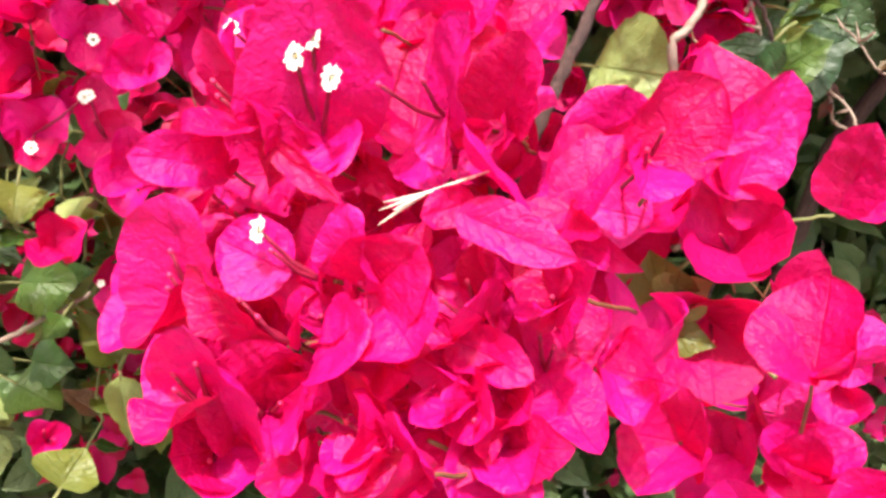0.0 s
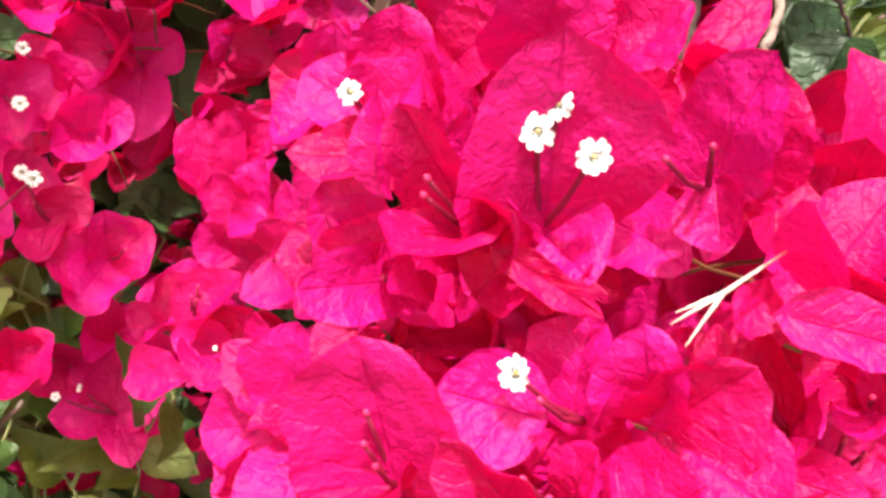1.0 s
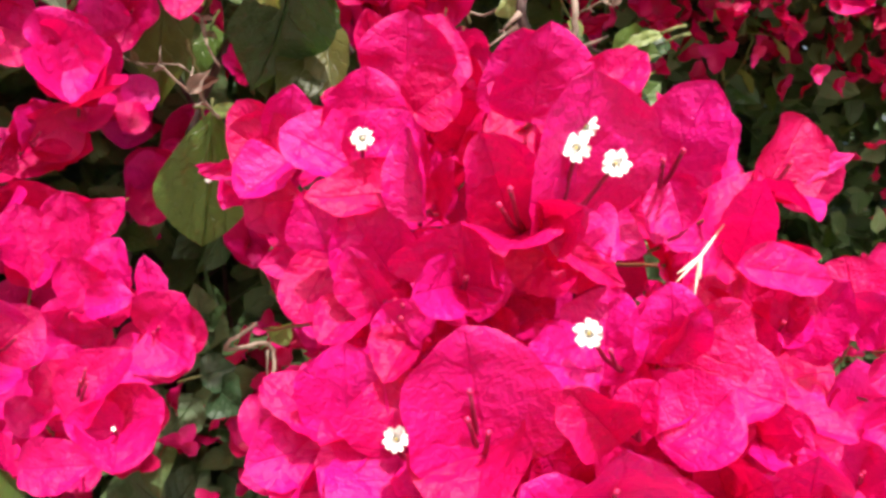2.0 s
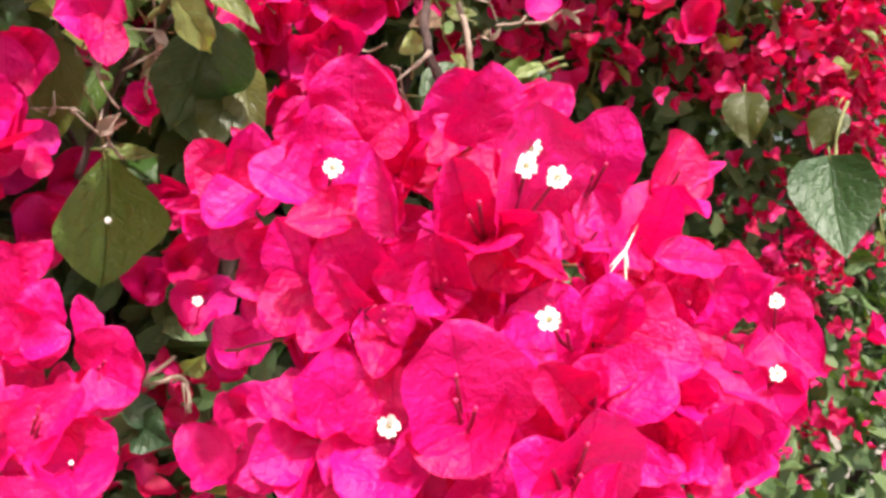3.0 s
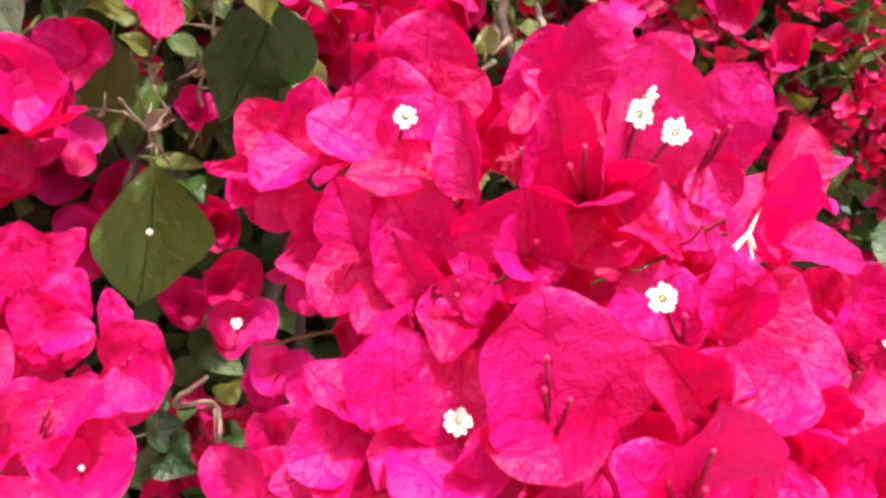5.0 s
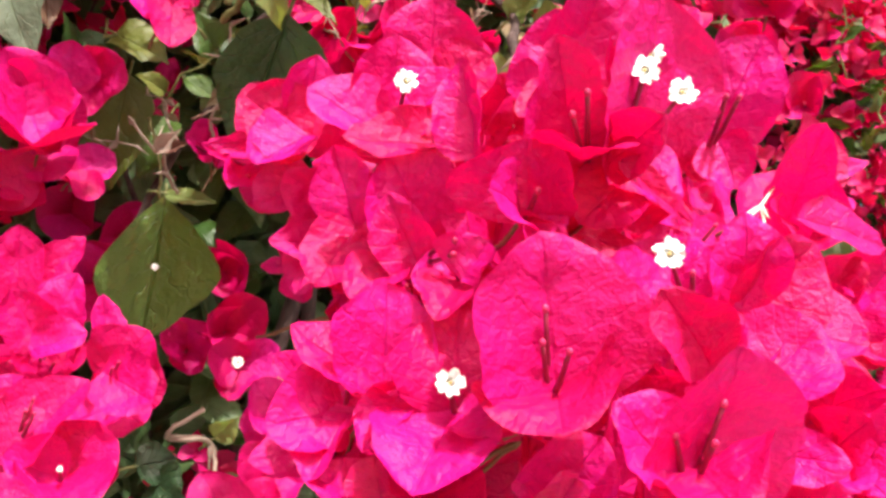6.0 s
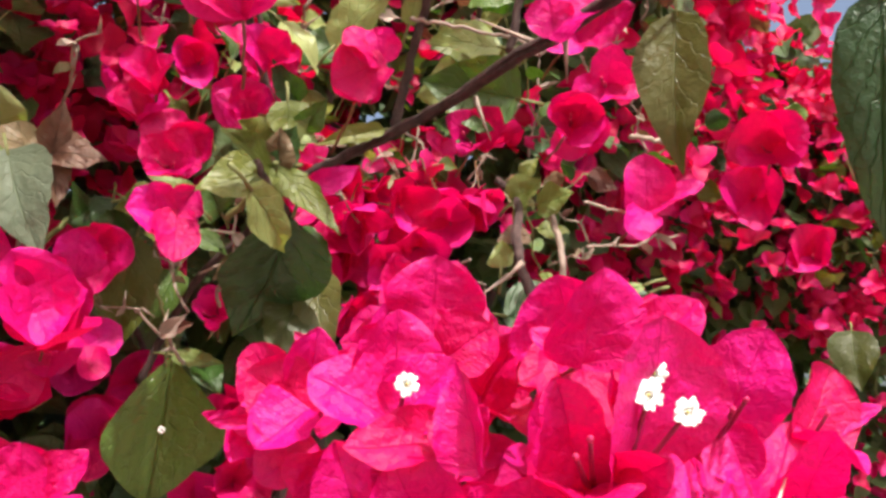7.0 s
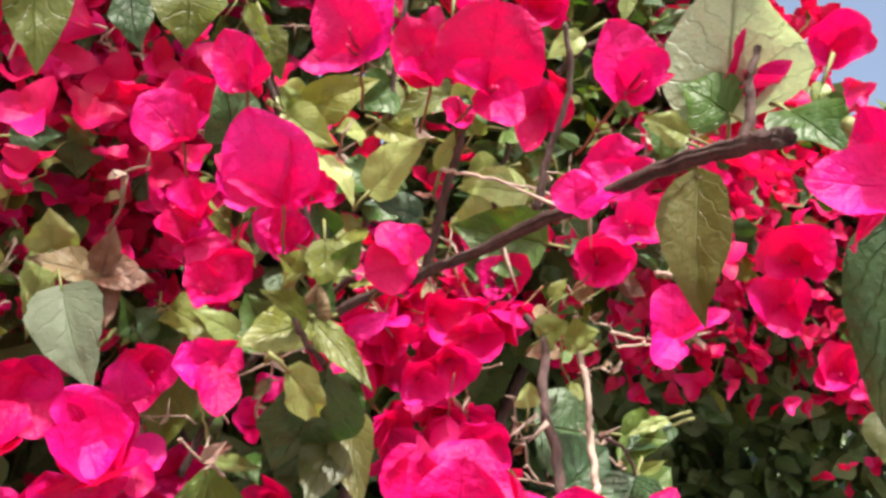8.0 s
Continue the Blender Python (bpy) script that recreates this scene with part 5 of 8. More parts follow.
blossom(151, (0.0365, 0.2256, 1.2954), (0.06, -0.94, 0.33),
        [((0.0456, 0.2071, 1.3029), 0.007, 0.17, 0.08), ((0.0258, 0.2149, 1.3071), 0.016, 0.42, -0.15), ((0.0453, 0.2089, 1.2927), 0.011, 0.46, -0.09)],
        [], "")
blossom(152, (0.0222, 0.2464, 1.3282), (-0.36, -0.44, 0.82),
        [((0.0125, 0.2591, 1.3526), 0.019, 0.30, 0.00), ((0.0346, 0.2570, 1.3428), 0.019, 0.24, -0.00), ((0.0055, 0.2372, 1.3276), 0.012, 0.22, 0.09)],
        [((0.0230, 0.2431, 1.3443), 0.0040, (-0.46, -0.88, 0.10))], "")
blossom(153, (0.0586, 0.2713, 1.3232), (-0.02, -0.61, 0.80),
        [((0.0568, 0.2620, 1.3478), 0.028, 0.25, 0.00), ((0.0825, 0.2631, 1.3296), 0.015, 0.24, 0.03), ((0.0459, 0.2803, 1.3361), 0.018, 0.48, -0.00)],
        [], "")
blossom(154, (-0.0081, 0.2627, 1.3374), (0.14, -0.95, 0.28),
        [((-0.0055, 0.2525, 1.3557), 0.022, 0.18, 0.05), ((-0.0117, 0.2455, 1.3454), 0.013, 0.37, -0.03), ((0.0011, 0.2476, 1.3303), 0.013, 0.37, -0.08)],
        [], "")


blossom(157, (0.1540, 0.2977, 1.2789), (-0.30, -0.95, -0.01),
        [((0.1704, 0.2818, 1.2766), 0.018, 0.50, 0.10), ((0.1363, 0.2970, 1.2864), 0.018, 0.50, 0.00), ((0.1533, 0.2815, 1.2645), 0.018, 0.40, 0.00)],
        [], "")
blossom(158, (0.1600, 0.3108, 1.3319), (-0.53, -0.82, 0.21),
        [((0.1433, 0.3021, 1.3355), 0.020, 0.41, -0.07), ((0.1544, 0.3026, 1.3502), 0.022, 0.34, -0.00), ((0.1573, 0.2936, 1.3234), 0.020, 0.18, 0.02)],
        [], "")
blossom(159, (0.0920, 0.2218, 1.2638), (-0.63, -0.71, 0.30),
        [((0.0889, 0.2099, 1.2814), 0.024, 0.32, -0.02), ((0.0786, 0.2058, 1.2570), 0.022, 0.39, -0.13), ((0.0728, 0.2201, 1.2638), 0.020, 0.22, 0.10)],
        [], "")
blossom(160, (0.1404, 0.2475, 1.2532), (-0.39, -0.69, 0.60),
        [((0.1544, 0.2449, 1.2666), 0.020, 0.50, 0.00), ((0.1232, 0.2483, 1.2617), 0.020, 0.50, 0.10), ((0.1346, 0.2291, 1.2500), 0.020, 0.25, -0.09), ((0.1344, 0.2397, 1.2697), 0.017, 0.40, 0.00)],
        [], "")
blossom(161, (0.0355, 0.3731, 1.3510), (-0.30, -0.89, 0.35),
        [((0.0153, 0.3642, 1.3551), 0.024, 0.17, -0.07), ((0.0464, 0.3553, 1.3483), 0.022, 0.33, -0.14), ((0.0273, 0.3737, 1.3713), 0.022, 0.25, -0.09)],
        [], "")
blossom(162, (0.1632, 0.2185, 1.2865), (-0.82, -0.57, -0.04),
        [((0.1595, 0.1964, 1.2713), 0.025, 0.20, 0.05), ((0.1467, 0.2216, 1.2741), 0.022, 0.47, 0.08), ((0.1593, 0.2101, 1.3052), 0.022, 0.30, -0.13)],
        [((0.1570, 0.2155, 1.2988), 0.0065, (-0.84, -0.46, 0.28))], "pink bougainvillea blossom with open white florets")
blossom(163, (0.1513, 0.2136, 1.2660), (-0.81, -0.53, -0.26),
        [((0.1372, 0.2000, 1.2548), 0.024, 0.39, 0.04), ((0.1325, 0.2178, 1.2580), 0.022, 0.45, -0.03), ((0.1482, 0.1937, 1.2603), 0.022, 0.23, 0.08)],
        [((0.1443, 0.2067, 1.2720), 0.0065, (-0.85, -0.44, 0.28))], "pink bougainvillea blossom with open white florets")
blossom(164, (0.1119, 0.2094, 1.2966), (-0.55, -0.16, 0.82),
        [((0.1100, 0.2160, 1.3200), 0.025, 0.37, 0.06), ((0.1277, 0.2021, 1.3129), 0.022, 0.47, -0.14), ((0.0935, 0.2136, 1.3058), 0.022, 0.21, -0.04)],
        [], "")
blossom(165, (0.1131, 0.2018, 1.2512), (-0.87, -0.40, 0.30),
        [((0.0993, 0.2047, 1.2666), 0.022, 0.33, 0.04), ((0.1064, 0.1851, 1.2621), 0.022, 0.33, -0.02), ((0.0952, 0.1982, 1.2407), 0.022, 0.23, 0.01)],
        [], "")
blossom(166, (-0.0420, 0.3933, 1.2488), (-0.35, -0.90, 0.27),
        [((-0.0397, 0.3859, 1.2727), 0.023, 0.34, 0.09), ((-0.0638, 0.3829, 1.2420), 0.020, 0.21, -0.12), ((-0.0387, 0.3744, 1.2470), 0.018, 0.27, -0.07)],
        [], "")
blossom(167, (-0.0684, 0.4440, 1.2870), (-0.05, -0.96, 0.29),
        [((-0.0764, 0.4336, 1.3032), 0.022, 0.18, -0.07), ((-0.0532, 0.4294, 1.3022), 0.013, 0.31, -0.04), ((-0.0674, 0.4264, 1.2759), 0.022, 0.22, 0.03)],
        [], "")
blossom(168, (-0.0530, 0.3847, 1.2251), (-0.28, -0.89, 0.35),
        [((-0.0468, 0.3682, 1.2323), 0.018, 0.43, -0.09), ((-0.0668, 0.3736, 1.2173), 0.020, 0.20, -0.02), ((-0.0548, 0.3751, 1.2417), 0.018, 0.20, 0.08)],
        [], "")
blossom(169, (-0.0796, 0.3852, 1.2205), (-0.27, -0.88, 0.39),
        [((-0.0712, 0.3683, 1.2161), 0.020, 0.41, -0.05), ((-0.0947, 0.3738, 1.2298), 0.022, 0.30, -0.12), ((-0.0848, 0.3740, 1.2375), 0.022, 0.16, 0.02)],
        [], "")

blossom(171, (-0.0680, 0.4262, 1.2448), (-0.30, -0.88, 0.36),
        [((-0.0686, 0.4147, 1.2640), 0.024, 0.15, -0.10), ((-0.0825, 0.4191, 1.2580), 0.022, 0.30, -0.11), ((-0.0650, 0.4093, 1.2331), 0.022, 0.24, 0.03)],
        [], "")
blossom(172, (-0.0373, 0.5124, 1.3864), (-0.28, -0.96, -0.02),
        [((-0.0312, 0.4933, 1.3968), 0.024, 0.27, -0.06), ((-0.0524, 0.4989, 1.3961), 0.024, 0.23, -0.02), ((-0.0409, 0.4992, 1.3686), 0.024, 0.48, -0.11)],
        [], "")
blossom(173, (0.0691, 0.5219, 1.2613), (-0.53, -0.84, 0.13),
        [((0.0465, 0.5184, 1.2690), 0.025, 0.43, 0.04), ((0.0829, 0.5082, 1.2755), 0.025, 0.35, -0.01), ((0.0588, 0.5113, 1.2466), 0.020, 0.32, -0.12)],
        [((0.0596, 0.5081, 1.2650), 0.0065, (-0.39, -0.89, 0.25))], "pink bougainvillea blossom with open white florets")
blossom(174, (0.0717, 0.4797, 1.2427), (-0.52, -0.80, 0.30),
        [((0.0572, 0.4839, 1.2571), 0.022, 0.30, -0.04), ((0.0813, 0.4641, 1.2525), 0.022, 0.44, -0.15), ((0.0595, 0.4669, 1.2317), 0.022, 0.22, 0.09)],
        [], "")

blossom(176, (0.0297, 0.4057, 1.2269), (-0.44, -0.85, 0.28),
        [((0.0338, 0.3945, 1.2420), 0.020, 0.18, -0.03), ((0.0137, 0.3992, 1.2353), 0.020, 0.46, -0.13), ((0.0272, 0.3907, 1.2149), 0.020, 0.17, -0.12)],
        [], "")



blossom(180, (-0.1363, 0.4016, 1.2558), (0.22, -0.80, 0.55),
        [((-0.1502, 0.4050, 1.2820), 0.020, 0.40, 0.00), ((-0.1233, 0.4006, 1.2698), 0.018, 0.30, -0.10), ((-0.1349, 0.3864, 1.2442), 0.018, 0.50, 0.10)],
        [((-0.1453, 0.3972, 1.2748), 0.0060, (0.10, -0.93, 0.35)), ((-0.1396, 0.3929, 1.2651), 0.0000, (0.14, -0.90, 0.41))], "pink bougainvillea blossom with open white florets")
blossom(181, (-0.0781, 0.4054, 1.2252), (-0.20, -0.85, 0.49),
        [((-0.1025, 0.4008, 1.2329), 0.024, 0.45, 0.00), ((-0.0678, 0.4012, 1.2417), 0.009, 0.30, 0.00), ((-0.0829, 0.3871, 1.2232), 0.014, 0.34, -0.09)],
        [], "")
blossom(182, (-0.1171, 0.4004, 1.2408), (-0.06, -0.91, 0.42),
        [((-0.1335, 0.3889, 1.2490), 0.023, 0.30, 0.00), ((-0.1178, 0.3824, 1.2277), 0.020, 0.40, 0.00), ((-0.1090, 0.4047, 1.2575), 0.017, 0.38, 0.03)],
        [], "")
blossom(183, (-0.1074, 0.4096, 1.1753), (0.17, -0.80, 0.58),
        [((-0.1086, 0.4171, 1.2029), 0.028, 0.20, 0.00), ((-0.1310, 0.3988, 1.1771), 0.018, 0.29, -0.04), ((-0.0969, 0.3897, 1.1642), 0.016, 0.20, 0.00), ((-0.0881, 0.4086, 1.1852), 0.015, 0.21, 0.06)],
        [((-0.1207, 0.4061, 1.1877), 0.0044, (-0.02, -0.80, 0.60)), ((-0.1298, 0.4031, 1.1848), 0.0042, (-0.01, -0.85, 0.52))], "pink bougainvillea blossom with open white florets")
blossom(184, (-0.0678, 0.4217, 1.1981), (-0.16, -0.79, 0.59),
        [((-0.0875, 0.4149, 1.2086), 0.024, 0.50, 0.10), ((-0.0647, 0.4246, 1.2179), 0.019, 0.32, 0.00), ((-0.0638, 0.4019, 1.1925), 0.022, 0.30, 0.00)],
        [], "")
blossom(185, (-0.1246, 0.4749, 1.3163), (0.01, -0.95, 0.32),
        [((-0.1585, 0.4694, 1.3284), 0.022, 0.40, 0.00), ((-0.1173, 0.4773, 1.3369), 0.018, 0.30, -0.10), ((-0.1158, 0.4642, 1.3004), 0.018, 0.50, 0.10)],
        [], "")
blossom(186, (-0.0826, 0.4692, 1.3202), (0.39, -0.81, 0.45),
        [((-0.0620, 0.4655, 1.3362), 0.022, 0.30, 0.00), ((-0.0896, 0.4597, 1.3352), 0.018, 0.28, 0.02), ((-0.0675, 0.4574, 1.3188), 0.012, 0.16, 0.08)],
        [], "")
blossom(187, (-0.0359, 0.5098, 1.3429), (-0.14, -0.99, 0.00),
        [((-0.0554, 0.5107, 1.3448), 0.018, 0.40, 0.00), ((-0.0213, 0.5087, 1.3564), 0.018, 0.30, -0.10), ((-0.0343, 0.4985, 1.3275), 0.018, 0.50, 0.10)],
        [], "")
blossom(188, (-0.1510, 0.4582, 1.3012), (0.27, -0.94, 0.20),
        [((-0.1625, 0.4573, 1.3178), 0.018, 0.40, 0.00), ((-0.1344, 0.4504, 1.3071), 0.018, 0.30, -0.10), ((-0.1492, 0.4455, 1.2844), 0.018, 0.50, 0.10)],
        [((-0.1597, 0.4472, 1.3132), 0.0060, (0.15, -0.96, 0.25))], "pink bougainvillea blossom with open white florets")
blossom(189, (-0.1531, 0.3662, 1.2594), (0.35, -0.82, 0.46),
        [((-0.1609, 0.3555, 1.2732), 0.018, 0.40, 0.00), ((-0.1441, 0.3679, 1.2761), 0.018, 0.30, -0.10), ((-0.1457, 0.3541, 1.2467), 0.018, 0.50, 0.10)],
        [((-0.1490, 0.3560, 1.2570), 0.0060, (0.15, -0.90, 0.41)), ((-0.1335, 0.3636, 1.2813), 0.0060, (0.22, -0.95, 0.23))], "pink bougainvillea blossom with open white florets")
blossom(190, (-0.1550, 0.4077, 1.2992), (0.36, -0.90, 0.25),
        [((-0.1659, 0.3957, 1.3092), 0.018, 0.40, 0.00), ((-0.1416, 0.4079, 1.3128), 0.018, 0.30, -0.10), ((-0.1482, 0.3968, 1.2840), 0.018, 0.50, 0.10)],
        [((-0.1477, 0.3997, 1.2990), 0.0060, (0.06, -0.94, 0.32))], "pink bougainvillea blossom with open white florets")
blossom(191, (-0.1346, 0.3586, 1.2159), (0.27, -0.74, 0.61),
        [((-0.1347, 0.3392, 1.2146), 0.018, 0.40, 0.00), ((-0.1228, 0.3548, 1.2304), 0.018, 0.30, -0.10), ((-0.1371, 0.3540, 1.2343), 0.018, 0.50, 0.10)],
        [], "")
blossom(192, (-0.1069, 0.3513, 1.2601), (0.23, -0.80, 0.55),
        [((-0.1127, 0.3347, 1.2529), 0.018, 0.40, 0.00), ((-0.0940, 0.3478, 1.2737), 0.018, 0.30, -0.10), ((-0.1085, 0.3483, 1.2789), 0.018, 0.50, 0.10)],
        [], "")
blossom(193, (-0.1230, 0.3865, 1.2941), (0.26, -0.86, 0.45),
        [((-0.1300, 0.3694, 1.2891), 0.018, 0.40, 0.00), ((-0.1084, 0.3815, 1.3057), 0.018, 0.30, -0.10), ((-0.1227, 0.3787, 1.3116), 0.018, 0.50, 0.10)],
        [], "")
blossom(194, (-0.1312, 0.3660, 1.1179), (0.31, -0.78, 0.54),
        [((-0.1350, 0.3541, 1.1326), 0.015, 0.40, 0.00), ((-0.1192, 0.3592, 1.1311), 0.013, 0.30, -0.10), ((-0.1249, 0.3480, 1.1155), 0.015, 0.50, 0.10)],
        [], "")

blossom(196, (0.0250, 0.5063, 1.3682), (-0.67, -0.72, 0.19),
        [((0.0072, 0.5011, 1.3737), 0.015, 0.40, 0.00), ((0.0147, 0.5011, 1.3834), 0.015, 0.40, 0.00), ((0.0178, 0.4906, 1.3601), 0.012, 0.40, 0.00)],
        [], "")




blossom(201, (0.0527, 0.3544, 1.3769), (-0.53, -0.84, -0.15),
        [((0.0370, 0.3507, 1.3668), 0.018, 0.33, 0.00), ((0.0470, 0.3388, 1.3863), 0.018, 0.24, 0.08), ((0.0550, 0.3378, 1.3676), 0.018, 0.48, -0.06)],
        [], "")
blossom(202, (0.1191, 0.3600, 1.4714), (-0.46, -0.72, -0.53),
        [((0.1087, 0.3608, 1.4553), 0.018, 0.31, -0.13), ((0.1139, 0.3465, 1.4582), 0.020, 0.40, 0.01), ((0.1212, 0.3407, 1.4702), 0.020, 0.23, 0.06)],
        [], "")

blossom(204, (-0.0202, 0.4823, 1.4406), (-0.38, -0.93, 0.01),
        [((-0.0363, 0.4857, 1.4543), 0.022, 0.16, -0.12), ((-0.0113, 0.4657, 1.4499), 0.022, 0.45, 0.05), ((-0.0234, 0.4726, 1.4225), 0.022, 0.23, -0.07)],
        [], "")
blossom(205, (0.0048, 0.4671, 1.4655), (-0.47, -0.85, -0.21),
        [((-0.0157, 0.4642, 1.4685), 0.022, 0.16, -0.12), ((0.0094, 0.4474, 1.4702), 0.022, 0.15, -0.00), ((-0.0007, 0.4558, 1.4487), 0.022, 0.35, -0.11)],
        [], "")
blossom(206, (-0.0947, 0.4877, 1.3690), (-0.09, -0.98, 0.17),
        [((-0.1086, 0.4755, 1.3817), 0.024, 0.43, -0.03), ((-0.0873, 0.4739, 1.3851), 0.024, 0.35, 0.02), ((-0.0888, 0.4750, 1.3515), 0.024, 0.22, 0.05)],
        [], "")
blossom(207, (-0.0729, 0.4619, 1.3590), (-0.13, -0.98, 0.13),
        [((-0.0857, 0.4510, 1.3742), 0.024, 0.29, -0.03), ((-0.0665, 0.4433, 1.3703), 0.024, 0.19, -0.09), ((-0.0677, 0.4487, 1.3401), 0.024, 0.30, 0.03)],
        [], "")
blossom(208, (-0.0628, 0.3286, 1.4440), (-0.71, -0.58, 0.41),
        [((-0.0836, 0.3187, 1.4666), 0.027, 0.25, 0.00), ((-0.0702, 0.3154, 1.4607), 0.013, 0.30, -0.01), ((-0.0870, 0.3304, 1.4518), 0.013, 0.40, -0.05)],
        [], "")
blossom(209, (-0.0352, 0.2637, 1.4767), (-0.53, -0.82, -0.22),
        [((-0.0457, 0.2470, 1.4933), 0.027, 0.25, 0.00), ((-0.0330, 0.2506, 1.4630), 0.012, 0.16, -0.01), ((-0.0514, 0.2536, 1.4734), 0.010, 0.46, -0.14)],
        [], "")
blossom(210, (0.0008, 0.2433, 1.4822), (-0.48, -0.85, 0.24),
        [((-0.0146, 0.2401, 1.4980), 0.023, 0.25, 0.00), ((-0.0032, 0.2258, 1.4890), 0.013, 0.30, 0.01), ((0.0037, 0.2290, 1.4865), 0.005, 0.31, -0.12)],
        [], "")
blossom(211, (-0.0482, 0.3190, 1.4975), (-0.81, -0.57, 0.14),
        [((-0.0684, 0.3150, 1.5119), 0.021, 0.32, -0.13), ((-0.0494, 0.3041, 1.5143), 0.017, 0.17, -0.07), ((-0.0671, 0.3258, 1.4892), 0.012, 0.21, -0.02)],
        [], "")
blossom(212, (-0.0112, 0.3316, 1.5048), (-0.73, -0.65, 0.22),
        [((-0.0292, 0.3265, 1.5227), 0.021, 0.40, 0.00), ((-0.0150, 0.3198, 1.5191), 0.013, 0.46, -0.10), ((-0.0288, 0.3247, 1.5019), 0.011, 0.48, -0.06)],
        [], "")
blossom(213, (0.0621, 0.3109, 1.4809), (-0.59, -0.81, 0.06),
        [((0.0572, 0.2989, 1.4998), 0.019, 0.43, -0.02), ((0.0687, 0.2857, 1.4861), 0.016, 0.41, 0.07), ((0.0447, 0.3094, 1.4727), 0.016, 0.43, -0.11)],
        [], "")
blossom(214, (0.0961, 0.3228, 1.4752), (-0.66, -0.74, -0.09),
        [((0.0794, 0.3258, 1.4663), 0.015, 0.44, -0.12), ((0.1043, 0.3054, 1.4753), 0.020, 0.39, -0.14), ((0.0849, 0.3113, 1.4856), 0.015, 0.25, -0.12)],
        [], "")
blossom(215, (0.0001, 0.1614, 1.4396), (-0.81, 0.59, 0.01),
        [((-0.0142, 0.1758, 1.4403), 0.015, 0.30, 0.00), ((-0.0054, 0.1688, 1.4578), 0.015, 0.36, -0.07), ((0.0068, 0.1770, 1.4301), 0.013, 0.34, -0.10)],
        [], "")
blossom(216, (0.0483, 0.2357, 1.4968), (-0.61, -0.79, 0.08),
        [((0.0363, 0.2282, 1.5145), 0.019, 0.35, 0.00), ((0.0394, 0.2191, 1.4927), 0.012, 0.28, 0.08), ((0.0440, 0.2178, 1.5014), 0.008, 0.35, -0.03)],
        [], "")
blossom(217, (0.0880, 0.2311, 1.5254), (-0.78, -0.60, -0.15),
        [((0.0779, 0.2188, 1.5358), 0.019, 0.39, 0.10), ((0.0815, 0.2135, 1.5217), 0.013, 0.26, -0.12), ((0.0698, 0.2306, 1.5192), 0.009, 0.23, -0.11)],
        [], "")
blossom(218, (-0.0681, 0.4294, 1.4839), (-0.70, -0.69, 0.16),
        [((-0.0894, 0.4262, 1.4952), 0.024, 0.20, 0.00), ((-0.0733, 0.4226, 1.5009), 0.015, 0.28, 0.04), ((-0.0821, 0.4198, 1.4750), 0.012, 0.40, -0.12)],
        [], "")
blossom(219, (-0.0675, 0.3656, 1.4914), (-0.71, -0.61, 0.35),
        [((-0.0825, 0.3590, 1.5058), 0.018, 0.30, 0.00), ((-0.0855, 0.3685, 1.4992), 0.011, 0.20, -0.06), ((-0.0748, 0.3519, 1.5028), 0.009, 0.43, -0.03)],
        [], "")
blossom(220, (-0.0222, 0.3223, 1.4290), (-0.50, -0.84, 0.22),
        [((-0.0294, 0.3109, 1.4424), 0.015, 0.30, 0.00), ((-0.0231, 0.3037, 1.4337), 0.009, 0.33, -0.08), ((-0.0376, 0.3113, 1.4318), 0.009, 0.33, 0.00)],
        [], "")
blossom(221, (0.1471, 0.3385, 1.4352), (-0.64, -0.73, 0.24),
        [((0.1378, 0.3352, 1.4600), 0.022, 0.26, 0.00), ((0.1598, 0.3179, 1.4509), 0.011, 0.40, -0.06), ((0.1333, 0.3341, 1.4224), 0.016, 0.30, -0.12)],
        [], "")
blossom(222, (0.0423, 0.3284, 1.5124), (-0.59, -0.66, -0.47),
        [((0.0263, 0.3183, 1.5151), 0.014, 0.24, -0.14), ((0.0398, 0.3102, 1.5060), 0.016, 0.17, -0.13), ((0.0360, 0.3299, 1.4916), 0.016, 0.45, 0.03)],
        [], "")
blossom(223, (-0.0053, 0.3799, 1.4087), (-0.45, -0.88, -0.14),
        [((-0.0138, 0.3733, 1.3928), 0.020, 0.34, 0.05), ((0.0072, 0.3650, 1.4216), 0.009, 0.21, -0.06), ((-0.0213, 0.3692, 1.4079), 0.014, 0.34, 0.06)],
        [], "")
blossom(224, (0.0142, 0.3428, 1.5000), (-0.70, -0.72, 0.02),
        [((-0.0022, 0.3327, 1.5012), 0.010, 0.33, -0.12), ((0.0138, 0.3400, 1.5065), 0.007, 0.16, -0.14), ((-0.0001, 0.3333, 1.4914), 0.009, 0.40, 0.07)],
        [], "")
blossom(225, (-0.0345, 0.5426, 1.4866), (-0.31, -0.95, -0.00),
        [((-0.0485, 0.5326, 1.4779), 0.020, 0.20, 0.05), ((-0.0265, 0.5222, 1.4890), 0.023, 0.16, 0.06), ((-0.0416, 0.5293, 1.4985), 0.020, 0.38, -0.03)],
        [], "")
blossom(226, (0.0105, 0.4691, 1.4913), (-0.36, -0.87, -0.33),
        [((-0.0066, 0.4605, 1.4909), 0.018, 0.31, -0.10), ((0.0163, 0.4502, 1.4929), 0.021, 0.46, -0.08), ((0.0088, 0.4597, 1.4745), 0.017, 0.24, 0.04)],
        [], "")
blossom(364, (-0.0350, 0.4832, 1.4644), (-0.58, -0.63, 0.52),
        [((-0.0555, 0.4825, 1.4730), 0.020, 0.50, 0.10), ((-0.0461, 0.4827, 1.4823), 0.019, 0.50, 0.10), ((-0.0347, 0.4690, 1.4783), 0.019, 0.50, 0.00)],
        [], "")
